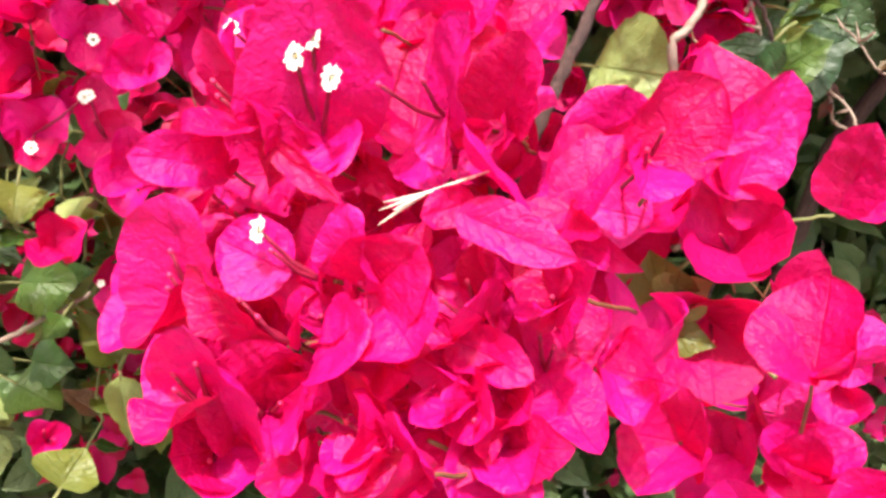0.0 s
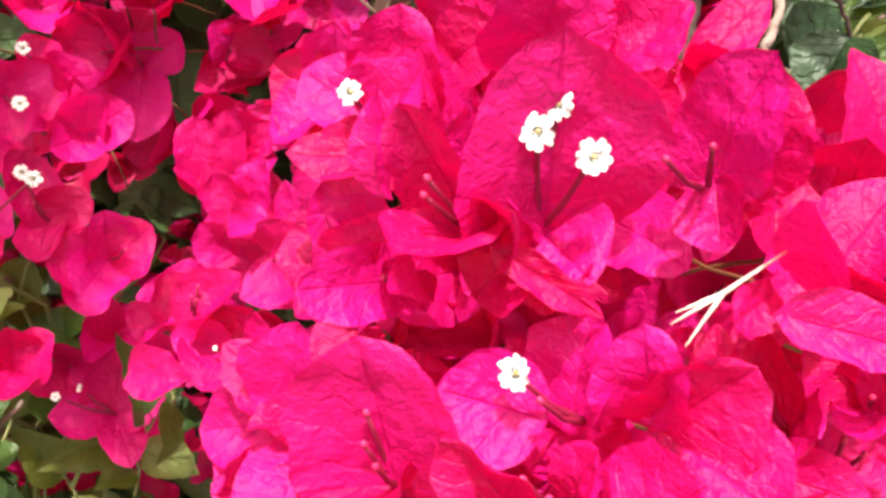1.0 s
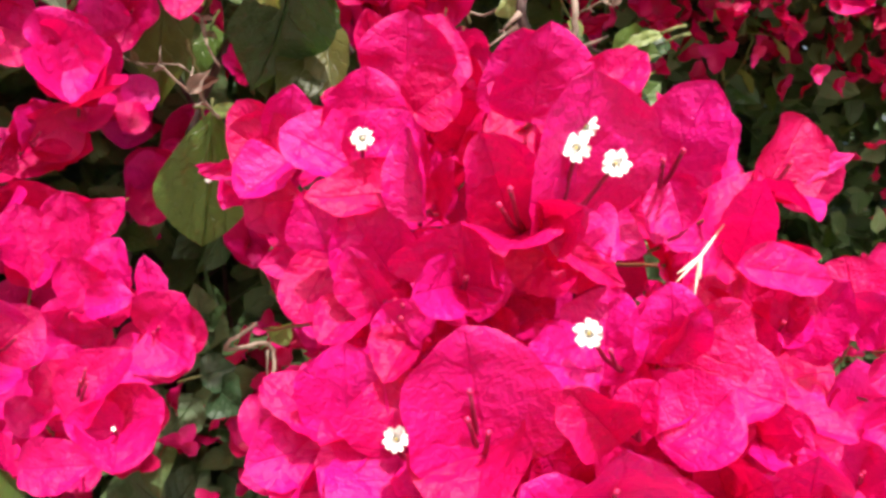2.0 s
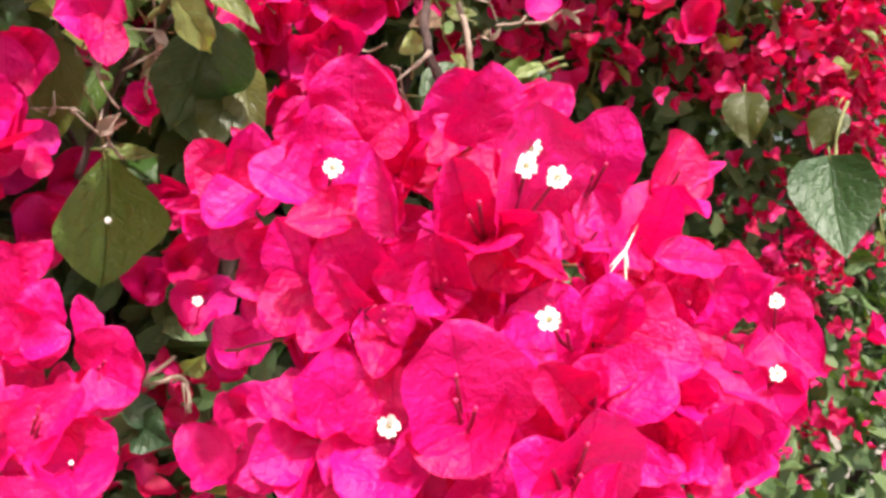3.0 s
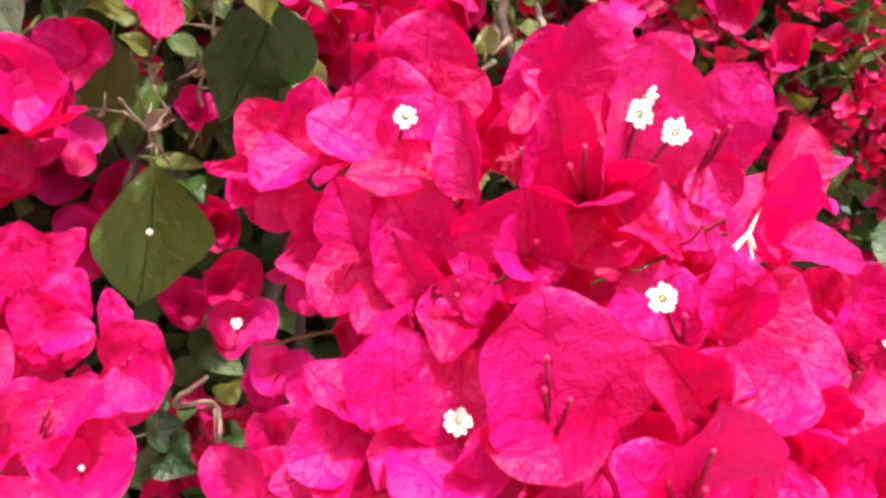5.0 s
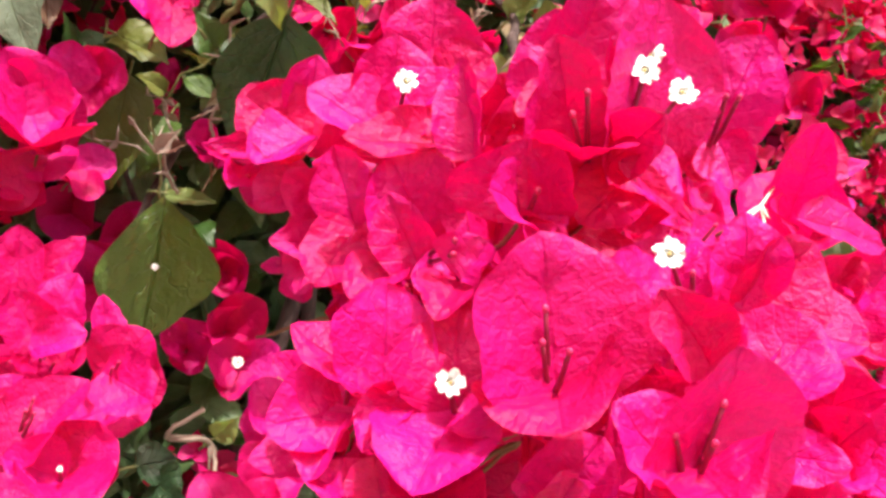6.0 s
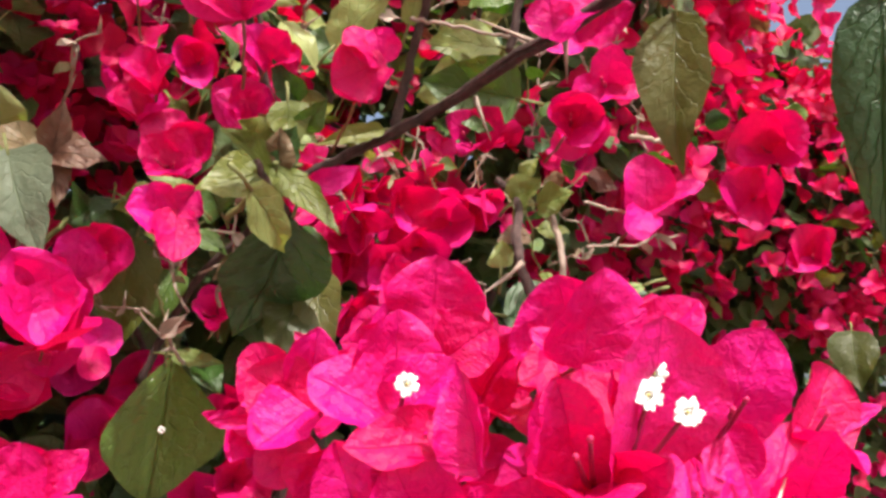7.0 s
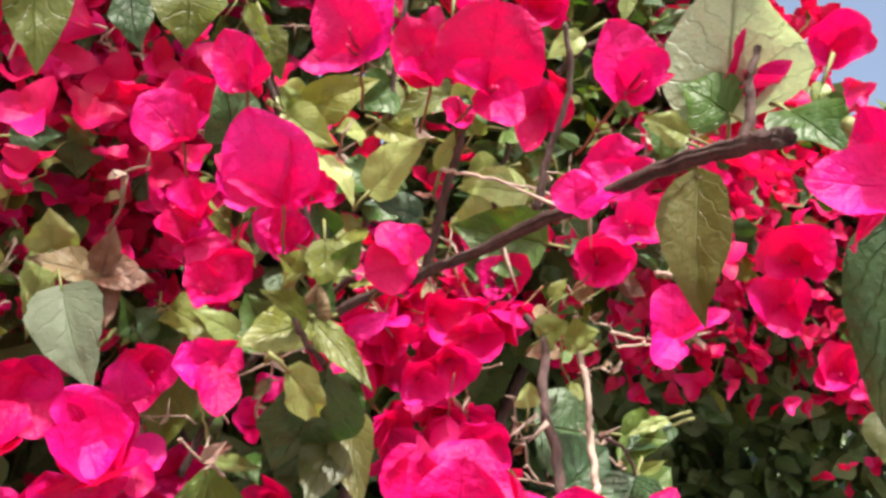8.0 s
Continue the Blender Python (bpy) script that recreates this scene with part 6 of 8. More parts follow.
blossom(365, (-0.0353, 0.4961, 1.4542), (-0.56, -0.75, 0.35),
        [((-0.0538, 0.4956, 1.4595), 0.017, 0.50, 0.00), ((-0.0482, 0.4922, 1.4678), 0.016, 0.40, -0.09), ((-0.0300, 0.4790, 1.4609), 0.017, 0.40, 0.00)],
        [], "")
blossom(366, (0.0009, 0.4489, 1.4541), (-0.66, -0.62, 0.43),
        [((-0.0200, 0.4512, 1.4602), 0.019, 0.50, 0.00), ((-0.0104, 0.4447, 1.4703), 0.020, 0.40, 0.10), ((-0.0016, 0.4339, 1.4657), 0.016, 0.50, 0.00)],
        [], "")
blossom(367, (-0.0237, 0.4747, 1.4281), (-0.63, -0.74, 0.25),
        [((-0.0403, 0.4738, 1.4382), 0.019, 0.50, 0.00), ((-0.0249, 0.4669, 1.4468), 0.019, 0.40, 0.00), ((-0.0350, 0.4623, 1.4185), 0.015, 0.19, -0.03)],
        [], "")
blossom(368, (-0.0078, 0.4254, 1.4743), (-0.39, -0.91, 0.13),
        [((-0.0247, 0.4203, 1.4814), 0.018, 0.30, 0.00), ((-0.0098, 0.4091, 1.4840), 0.016, 0.30, 0.00), ((-0.0049, 0.4065, 1.4732), 0.013, 0.45, -0.09)],
        [], "")
blossom(369, (-0.0160, 0.4927, 1.4873), (-0.34, -0.93, -0.12),
        [((-0.0309, 0.4822, 1.4933), 0.018, 0.40, 0.03), ((-0.0160, 0.4743, 1.4934), 0.018, 0.27, 0.02), ((-0.0158, 0.4796, 1.4734), 0.018, 0.45, -0.10)],
        [], "")
blossom(370, (-0.0458, 0.4927, 1.5208), (-0.41, -0.90, -0.12),
        [((-0.0644, 0.4828, 1.5297), 0.024, 0.40, 0.00), ((-0.0440, 0.4767, 1.5326), 0.021, 0.40, 0.00), ((-0.0492, 0.4859, 1.5031), 0.018, 0.24, -0.05)],
        [], "")
blossom(371, (0.2557, 0.3415, 1.4956), (-0.96, -0.25, 0.13),
        [((0.2274, 0.3383, 1.5108), 0.034, 0.40, 0.00), ((0.2404, 0.3234, 1.5124), 0.030, 0.22, -0.05), ((0.2373, 0.3537, 1.4891), 0.023, 0.39, 0.06)],
        [], "")
blossom(372, (0.2787, 0.3690, 1.4789), (-0.81, -0.58, -0.09),
        [((0.2491, 0.3686, 1.4862), 0.032, 0.40, 0.00), ((0.2670, 0.3481, 1.4921), 0.029, 0.37, -0.01), ((0.2715, 0.3562, 1.4605), 0.025, 0.45, -0.10)],
        [], "")
blossom(373, (0.2582, 0.3177, 1.4367), (-0.94, -0.32, 0.12),
        [((0.2399, 0.3171, 1.4484), 0.023, 0.40, 0.00), ((0.2471, 0.3060, 1.4467), 0.019, 0.38, -0.06), ((0.2412, 0.3200, 1.4283), 0.019, 0.46, -0.10)],
        [], "")
blossom(374, (0.0501, 0.3490, 1.4407), (-0.68, -0.74, 0.02),
        [((0.0321, 0.3429, 1.4446), 0.016, 0.23, -0.12), ((0.0472, 0.3338, 1.4520), 0.016, 0.40, 0.00), ((0.0383, 0.3371, 1.4318), 0.011, 0.30, 0.02)],
        [], "")
blossom(375, (0.0905, 0.3350, 1.4573), (-0.62, -0.78, 0.06),
        [((0.0725, 0.3317, 1.4627), 0.020, 0.40, 0.00), ((0.0813, 0.3180, 1.4659), 0.022, 0.40, 0.00), ((0.0912, 0.3161, 1.4536), 0.017, 0.25, 0.07)],
        [], "")
blossom(376, (0.0279, 0.3188, 1.5474), (-0.64, -0.70, -0.32),
        [((0.0101, 0.3096, 1.5496), 0.021, 0.40, 0.00), ((0.0222, 0.3005, 1.5493), 0.019, 0.41, -0.08), ((0.0180, 0.3122, 1.5326), 0.014, 0.35, 0.01)],
        [], "")
blossom(377, (-0.0829, 0.4341, 1.2678), (-0.08, -0.62, 0.78),
        [((-0.0892, 0.4346, 1.2989), 0.021, 0.40, 0.00), ((-0.0964, 0.4250, 1.2778), 0.013, 0.20, 0.01), ((-0.0724, 0.4287, 1.2827), 0.010, 0.36, 0.07)],
        [], "")
blossom(378, (-0.0591, 0.4209, 1.2550), (-0.10, -0.73, 0.68),
        [((-0.0604, 0.4226, 1.2834), 0.023, 0.50, 0.10), ((-0.0733, 0.4084, 1.2578), 0.012, 0.40, 0.00), ((-0.0501, 0.4110, 1.2689), 0.014, 0.25, -0.12)],
        [], "")
blossom(379, (-0.1158, 0.4655, 1.3112), (0.01, -0.95, 0.31),
        [((-0.1134, 0.4510, 1.2807), 0.022, 0.30, 0.00), ((-0.1336, 0.4639, 1.3225), 0.018, 0.33, 0.06), ((-0.1024, 0.4684, 1.3278), 0.018, 0.19, -0.10)],
        [], "")
blossom(380, (-0.0502, 0.4260, 1.2383), (-0.03, -0.93, 0.37),
        [((-0.0422, 0.4123, 1.2276), 0.014, 0.18, 0.10), ((-0.0618, 0.4140, 1.2477), 0.012, 0.40, -0.13), ((-0.0479, 0.4175, 1.2552), 0.012, 0.43, -0.04)],
        [], "")
blossom(385, (0.0145, 0.6244, 1.2967), (-0.36, -0.92, 0.15),
        [((-0.0082, 0.6085, 1.3107), 0.043, 0.42, 0.05), ((0.0182, 0.5993, 1.3159), 0.039, 0.32, -0.13), ((0.0062, 0.5983, 1.2776), 0.035, 0.46, -0.13)],
        [], "")
blossom(386, (0.0392, 0.6374, 1.3304), (-0.37, -0.93, 0.03),
        [((0.0179, 0.6207, 1.3435), 0.037, 0.15, 0.04), ((0.0459, 0.6097, 1.3424), 0.032, 0.36, 0.04), ((0.0293, 0.6184, 1.3084), 0.032, 0.24, 0.07)],
        [], "")
blossom(387, (0.0714, 0.5983, 1.2665), (-0.33, -0.94, 0.12),
        [((0.0497, 0.5846, 1.2718), 0.028, 0.44, -0.14), ((0.0740, 0.5735, 1.2837), 0.031, 0.47, 0.04), ((0.0745, 0.5792, 1.2557), 0.023, 0.43, -0.03)],
        [], "")
blossom(388, (0.0813, 0.5723, 1.2802), (-0.35, -0.92, 0.17),
        [((0.0617, 0.5574, 1.2920), 0.030, 0.41, 0.08), ((0.0884, 0.5435, 1.2971), 0.038, 0.45, -0.08), ((0.0762, 0.5464, 1.2686), 0.030, 0.21, 0.01)],
        [], "")
blossom(389, (0.0777, 0.4981, 1.2343), (-0.64, -0.77, 0.05),
        [((0.0576, 0.4879, 1.2311), 0.024, 0.30, 0.06), ((0.0767, 0.4857, 1.2495), 0.020, 0.30, -0.11), ((0.0664, 0.4897, 1.2204), 0.020, 0.27, 0.09)],
        [], "")
blossom(390, (0.0921, 0.6138, 1.3191), (-0.41, -0.91, -0.06),
        [((0.0692, 0.6006, 1.3259), 0.028, 0.38, -0.11), ((0.0944, 0.5868, 1.3241), 0.032, 0.21, -0.05), ((0.0876, 0.5947, 1.3008), 0.028, 0.46, -0.02)],
        [], "")
blossom(391, (0.0040, 0.6499, 1.3385), (-0.33, -0.94, -0.01),
        [((-0.0154, 0.6316, 1.3474), 0.037, 0.24, -0.10), ((0.0086, 0.6239, 1.3462), 0.032, 0.23, -0.02), ((-0.0058, 0.6273, 1.3204), 0.032, 0.22, -0.12)],
        [], "")
blossom(392, (0.1172, 0.2472, 1.2528), (-0.44, -0.76, 0.48),
        [((0.1039, 0.2457, 1.2665), 0.018, 0.50, 0.10), ((0.1157, 0.2355, 1.2679), 0.017, 0.40, 0.00), ((0.1116, 0.2298, 1.2468), 0.018, 0.42, 0.01)],
        [], "")
blossom(393, (0.1778, 0.3132, 1.2572), (-0.44, -0.89, 0.13),
        [((0.1604, 0.3095, 1.2638), 0.017, 0.40, 0.00), ((0.1835, 0.2954, 1.2611), 0.017, 0.40, 0.00), ((0.1728, 0.2973, 1.2477), 0.017, 0.35, -0.09)],
        [], "")

# ---- branches with their leaves and thorns ----
b = twig('branch', [(0.0012, 0.4330, 1.4102), (0.0167, 0.4050, 1.4304), (0.0279, 0.3778, 1.4426), (0.0309, 0.3424, 1.4501), (0.0290, 0.3084, 1.4573), (0.0289, 0.2780, 1.4627), (0.0263, 0.2474, 1.4677), (0.0245, 0.2236, 1.4686), (0.0238, 0.2120, 1.4682), (0.0242, 0.2040, 1.4678)], 0.0021, 0.0030, bark_mat, 'brown furrowed woody bougainvillea branch with green leaves', 127, rough=0.0006, sides=40, furrow=0.75)
leaf(b, 128, (0.0813, 0.2789, 1.4860), (0.0811, 0.2769, 1.4289), 0.028, (-0.87, -0.48, -0.11), dim_olive_mat)
leaf(b, 129, (0.0474, 0.2414, 1.4905), (0.0221, 0.2244, 1.5284), 0.046, (-0.74, -0.67, -0.04), hazy_leaf_mat, label='large pale grey-green leaf')
leaf(b, 130, (0.0415, 0.2531, 1.4842), (0.0271, 0.2594, 1.4877), 0.012, (-0.90, -0.44, 0.06), pale_leaf_mat)
leaf(b, 131, (0.0490, 0.2541, 1.4950), (0.0322, 0.2532, 1.5010), 0.018, (-0.61, -0.75, -0.28), leaf_mat)
leaf(b, 132, (0.0582, 0.3368, 1.4597), (0.0253, 0.3562, 1.4608), 0.030, (-0.50, -0.84, -0.20), leaf_mat)
leaf(b, 133, (0.0508, 0.3427, 1.4806), (0.0257, 0.3566, 1.4781), 0.021, (-0.26, -0.89, 0.38), pale_leaf_mat)
leaf(b, 134, (0.0375, 0.3574, 1.4470), (0.0462, 0.3402, 1.4359), 0.016, (-0.51, -0.83, 0.22), leaf_mat)
thorn(b, (0.0310, 0.2844, 1.4600), (0.0385, 0.2887, 1.4476))
thorn(b, (0.0344, 0.3328, 1.4512), (0.0396, 0.3262, 1.4338))
thorn(b, (0.0319, 0.2972, 1.4616), (0.0139, 0.3159, 1.4710))
thorn(b, (0.0251, 0.3924, 1.4392), (0.0239, 0.3824, 1.4445))
thorn(b, (0.0290, 0.2441, 1.4679), (0.0237, 0.2424, 1.4706))
leaf(b, 135, (0.0423, 0.2158, 1.4838), (0.0361, 0.1960, 1.4689), 0.022, (-0.56, -0.79, -0.27), leaf_mat)
b = twig('branch', [(0.0291, 0.3761, 1.4465), (0.0286, 0.3727, 1.4611), (0.0247, 0.3634, 1.4788), (0.0212, 0.3528, 1.4958), (0.0165, 0.3458, 1.5175), (0.0095, 0.3379, 1.5399)], 0.0022, 0.0012, bark_mat, 'brown woody bougainvillea branch with green leaves', 136)
leaf(b, 137, (0.0132, 0.3501, 1.5136), (-0.0100, 0.3600, 1.4964), 0.014, (-0.67, -0.74, 0.04), olive_mat)
leaf(b, 138, (0.0168, 0.3500, 1.5087), (0.0131, 0.3401, 1.5201), 0.012, (-0.49, -0.85, -0.21), pale_leaf_mat)
leaf(b, 139, (0.0243, 0.3488, 1.4997), (0.0229, 0.3397, 1.5071), 0.009, (-0.51, -0.86, -0.07), pale_leaf_mat)
leaf(b, 140, (-0.0010, 0.3817, 1.4723), (0.0054, 0.3575, 1.4946), 0.021, (-0.77, -0.64, 0.03), pale_leaf_mat)
leaf(b, 141, (0.0222, 0.3755, 1.4660), (-0.0040, 0.3788, 1.4681), 0.017, (-0.63, -0.70, 0.34), dark_leaf_mat)
leaf(b, 142, (0.0208, 0.3637, 1.4853), (0.0170, 0.3540, 1.4997), 0.008, (-0.59, -0.78, 0.21), pale_leaf_mat)
leaf(b, 143, (0.0024, 0.3435, 1.5387), (0.0038, 0.3441, 1.5246), 0.010, (-0.62, -0.76, -0.19), olive_mat)
leaf(b, 144, (0.0181, 0.3468, 1.5133), (0.0212, 0.3372, 1.5011), 0.016, (-0.72, -0.63, 0.28), leaf_mat)
b = twig('branch', [(0.0147, 0.4528, 1.4577), (-0.0014, 0.4489, 1.4818), (-0.0192, 0.4422, 1.5094), (-0.0350, 0.4398, 1.5317), (-0.0509, 0.4360, 1.5527)], 0.0022, 0.0014, bark_mat, 'brown woody bougainvillea branch with green leaves', 145)
leaf(b, 146, (-0.0414, 0.4444, 1.4956), (-0.0562, 0.4300, 1.5188), 0.029, (-0.18, -0.98, -0.10), dark_leaf_mat)
leaf(b, 147, (-0.0797, 0.4245, 1.5471), (-0.0755, 0.4236, 1.5216), 0.031, (-0.38, -0.91, 0.18), olive_mat)
leaf(b, 148, (-0.1405, 0.4033, 1.5213), (-0.1324, 0.4010, 1.4826), 0.024, (0.35, -0.93, -0.09), olive_mat)
leaf(b, 149, (-0.0949, 0.4604, 1.5507), (-0.0877, 0.4583, 1.5257), 0.019, (-0.19, -0.97, -0.14), dark_leaf_mat)
leaf(b, 150, (-0.0239, 0.4385, 1.5241), (-0.0107, 0.4240, 1.5167), 0.016, (-0.39, -0.87, -0.29), pale_leaf_mat)
leaf(b, 151, (-0.0200, 0.4416, 1.5119), (-0.0054, 0.4292, 1.4957), 0.021, (-0.28, -0.94, -0.19), leaf_mat)
leaf(b, 152, (-0.0027, 0.4282, 1.4950), (0.0129, 0.4133, 1.4792), 0.015, (-0.31, -0.86, 0.41), pale_leaf_mat)
leaf(b, 153, (-0.0155, 0.4276, 1.5131), (0.0010, 0.3996, 1.5314), 0.021, (-0.36, -0.89, -0.27), olive_mat)
leaf(b, 154, (-0.1212, 0.5090, 1.4844), (-0.1029, 0.4948, 1.4888), 0.017, (-0.30, -0.95, -0.11), dark_leaf_mat)
b = twig('branch', [(0.0340, 0.3151, 1.4650), (0.0316, 0.3104, 1.4815), (0.0308, 0.3042, 1.4958), (0.0274, 0.2974, 1.5133), (0.0190, 0.2943, 1.5294)], 0.0016, 0.0010, bark_mat, 'brown woody bougainvillea branch with green leaves', 155)
leaf(b, 156, (0.0704, 0.2780, 1.4965), (0.0521, 0.2818, 1.4980), 0.020, (-0.43, -0.90, -0.01), leaf_mat)
b = twig('branch', [(0.0297, 0.2236, 1.4715), (0.0323, 0.2223, 1.4819), (0.0326, 0.2241, 1.4915), (0.0368, 0.2250, 1.5064)], 0.0018, 0.0012, bark_mat, 'brown woody bougainvillea branch with green leaves', 157)
leaf(b, 158, (0.0397, 0.2358, 1.4875), (0.0264, 0.2459, 1.4969), 0.022, (-0.70, -0.70, -0.14), leaf_mat)
b = twig('green_shoot', [(-0.0248, 0.4021, 1.3961), (-0.0230, 0.3839, 1.4056), (-0.0230, 0.3720, 1.4116), (-0.0237, 0.3687, 1.4140)], 0.0014, 0.0009, green_mat, 'slender green bougainvillea shoot with leaves', 159)
leaf(b, 160, (-0.0233, 0.3697, 1.4130), (-0.0093, 0.3431, 1.3892), 0.013, (-0.27, -0.96, 0.06), olive_mat)
leaf(b, 161, (-0.0230, 0.3720, 1.4116), (-0.0474, 0.3602, 1.4199), 0.012, (-0.47, -0.81, 0.35), olive_mat)
leaf(b, 162, (-0.0234, 0.3721, 1.4120), (-0.0505, 0.3749, 1.3986), 0.019, (-0.41, -0.84, 0.35), olive_mat)
leaf(b, 163, (-0.0230, 0.3717, 1.4138), (-0.0211, 0.3629, 1.4274), 0.013, (-0.44, -0.90, -0.04), leaf_mat)
leaf(b, 164, (-0.0236, 0.3724, 1.4108), (-0.0364, 0.3839, 1.4120), 0.020, (-0.58, -0.82, -0.04), leaf_mat)
leaf(b, 165, (-0.0222, 0.3713, 1.4133), (-0.0266, 0.3660, 1.4264), 0.014, (-0.62, -0.76, 0.19), young_mat, label='reddish young leaf')
b = twig('branch', [(-0.0898, 0.5571, 1.4067), (-0.0802, 0.5390, 1.4196), (-0.0668, 0.5246, 1.4297), (-0.0646, 0.5217, 1.4317)], 0.0014, 0.0009, bark_mat, 'brown woody bougainvillea branch with green leaves', 166)
thorn(b, (-0.0802, 0.5390, 1.4196), (-0.0885, 0.5365, 1.4064))
leaf(b, 167, (-0.0644, 0.5218, 1.4306), (-0.0594, 0.5146, 1.4057), 0.016, (-0.37, -0.90, 0.24), young_mat, label='reddish young leaf')
leaf(b, 168, (-0.0650, 0.5219, 1.4311), (-0.0676, 0.5107, 1.4543), 0.016, (-0.41, -0.90, -0.13), young_mat, label='reddish young leaf')
leaf(b, 169, (-0.0645, 0.5218, 1.4312), (-0.1011, 0.5158, 1.4331), 0.020, (-0.57, -0.76, 0.30), young_mat, label='reddish young leaf')
leaf(b, 170, (-0.0650, 0.5219, 1.4311), (-0.0472, 0.5032, 1.4332), 0.020, (-0.15, -0.88, 0.44), young_mat, label='reddish young leaf')
leaf(b, 171, (-0.0907, 0.4782, 1.4156), (-0.0808, 0.4556, 1.3770), 0.031, (-0.21, -0.93, 0.0), grey_leaf_mat)
leaf(b, 172, (-0.0912, 0.5336, 1.4399), (-0.0927, 0.5277, 1.3944), 0.016, (-0.13, -0.97, 0.20), pale_leaf_mat)
leaf(b, 173, (-0.0874, 0.5329, 1.4401), (-0.0946, 0.5212, 1.4571), 0.025, (-0.01, -0.94, -0.33), pale_leaf_mat)
b = twig('branch', [(0.0320, 0.6188, 1.3303), (0.0408, 0.6021, 1.3777), (0.0469, 0.5857, 1.4024), (0.0569, 0.5423, 1.4309), (0.0627, 0.4973, 1.4583)], 0.0026, 0.0020, bark_mat, 'brown woody bougainvillea branch with green leaves', 174)
leaf(b, 175, (0.0195, 0.5427, 1.3414), (0.0314, 0.5610, 1.2643), 0.064, (-0.30, -0.72, 0.62), bright_leaf_mat, fold=0.24, widest=0.45, point=0.95, taper=1.39, curl=-0.10, label='glossy green leaf with a yellowing half')
leaf(b, 176, (-0.0083, 0.5522, 1.4028), (-0.0075, 0.5609, 1.3441), 0.036, (-0.31, -0.90, 0.30), olive_mat)
leaf(b, 177, (0.0247, 0.5743, 1.3947), (0.0122, 0.5718, 1.3597), 0.026, (-0.56, -0.70, 0.45), leaf_mat)
leaf(b, 178, (0.0166, 0.5071, 1.4218), (0.0033, 0.4994, 1.4326), 0.024, (-0.37, -0.91, 0.16), leaf_mat)
leaf(b, 179, (0.0711, 0.6237, 1.3444), (0.0745, 0.6002, 1.3337), 0.022, (-0.18, -0.62, 0.76), leaf_mat)
b = twig('dry_twig', [(0.0985, 0.3031, 1.2964), (0.0978, 0.3125, 1.3169), (0.0776, 0.3098, 1.3581), (0.0816, 0.3163, 1.3680), (0.0876, 0.3274, 1.3851), (0.0914, 0.3352, 1.4037), (0.0916, 0.3429, 1.4193), (0.0914, 0.3471, 1.4355)], 0.0017, 0.0013, pale_mat, 'thin pale dry bougainvillea twig', 180)
leaf(b, 181, (0.1227, 0.3424, 1.3878), (0.1276, 0.3213, 1.3877), 0.026, (-0.85, -0.48, 0.22), leaf_mat)
leaf(b, 182, (0.1213, 0.3287, 1.3627), (0.1297, 0.3189, 1.3763), 0.024, (-0.69, -0.68, 0.25), leaf_mat)
leaf(b, 183, (0.0866, 0.3469, 1.4246), (0.0890, 0.3297, 1.4273), 0.014, (-0.75, -0.63, 0.19), pale_leaf_mat)
b = twig('branch', [(0.0320, 0.2633, 1.3072), (0.0365, 0.2729, 1.3270), (0.0406, 0.2847, 1.3424), (0.0452, 0.2959, 1.3590), (0.0484, 0.3057, 1.3764), (0.0513, 0.3185, 1.3950), (0.0733, 0.3460, 1.4222), (0.0693, 0.3547, 1.4314)], 0.0023, 0.0017, bark_mat, 'brown woody bougainvillea branch with green leaves', 184)
thorn(b, (0.0217, 0.2707, 1.3441), (0.0096, 0.2745, 1.3429))
thorn(b, (0.0391, 0.3018, 1.3862), (0.0337, 0.3051, 1.3783))
thorn(b, (0.0688, 0.3401, 1.3900), (0.0545, 0.3424, 1.3776))
leaf(b, 185, (0.0659, 0.3425, 1.3929), (0.0619, 0.3387, 1.4017), 0.012, (-0.50, -0.87, -0.00), pale_leaf_mat)
leaf(b, 186, (0.0729, 0.3463, 1.4222), (0.0716, 0.3325, 1.4289), 0.016, (-0.74, -0.66, 0.15), pale_leaf_mat)
leaf(b, 187, (0.0668, 0.3791, 1.3449), (0.0967, 0.3628, 1.3497), 0.046, (-0.23, -0.86, 0.45), pale_leaf_mat)
leaf(b, 188, (0.1412, 0.3912, 1.3609), (0.1613, 0.3828, 1.3835), 0.040, (-0.36, -0.92, 0.13), dark_leaf_mat)
leaf(b, 189, (0.1521, 0.4289, 1.3891), (0.1888, 0.4142, 1.3891), 0.050, (-0.62, -0.75, 0.26), dark_leaf_mat)
b = twig('green_shoot', [(0.1044, 0.3097, 1.2872), (0.1164, 0.3099, 1.3067), (0.1308, 0.3054, 1.3140), (0.1456, 0.3000, 1.3225)], 0.0008, 0.0006, green_mat, 'slender green bougainvillea shoot with leaves', 190)
b = twig('green_shoot', [(0.0954, 0.2779, 1.2797), (0.1064, 0.2628, 1.2801), (0.1160, 0.2589, 1.2806), (0.1225, 0.2493, 1.2784)], 0.0010, 0.0007, green_mat, 'slender green bougainvillea shoot with leaves', 191)
leaf(b, 192, (0.0908, 0.2593, 1.2860), (0.0786, 0.2625, 1.3029), 0.024, (-0.46, -0.80, 0.38), olive_mat)
leaf(b, 193, (0.0881, 0.2615, 1.2901), (0.0954, 0.2531, 1.3007), 0.018, (0.10, -0.98, 0.14), pale_leaf_mat)
leaf(b, 194, (0.0889, 0.2581, 1.2803), (0.1015, 0.2491, 1.2839), 0.014, (-0.26, -0.80, 0.54), olive_mat)
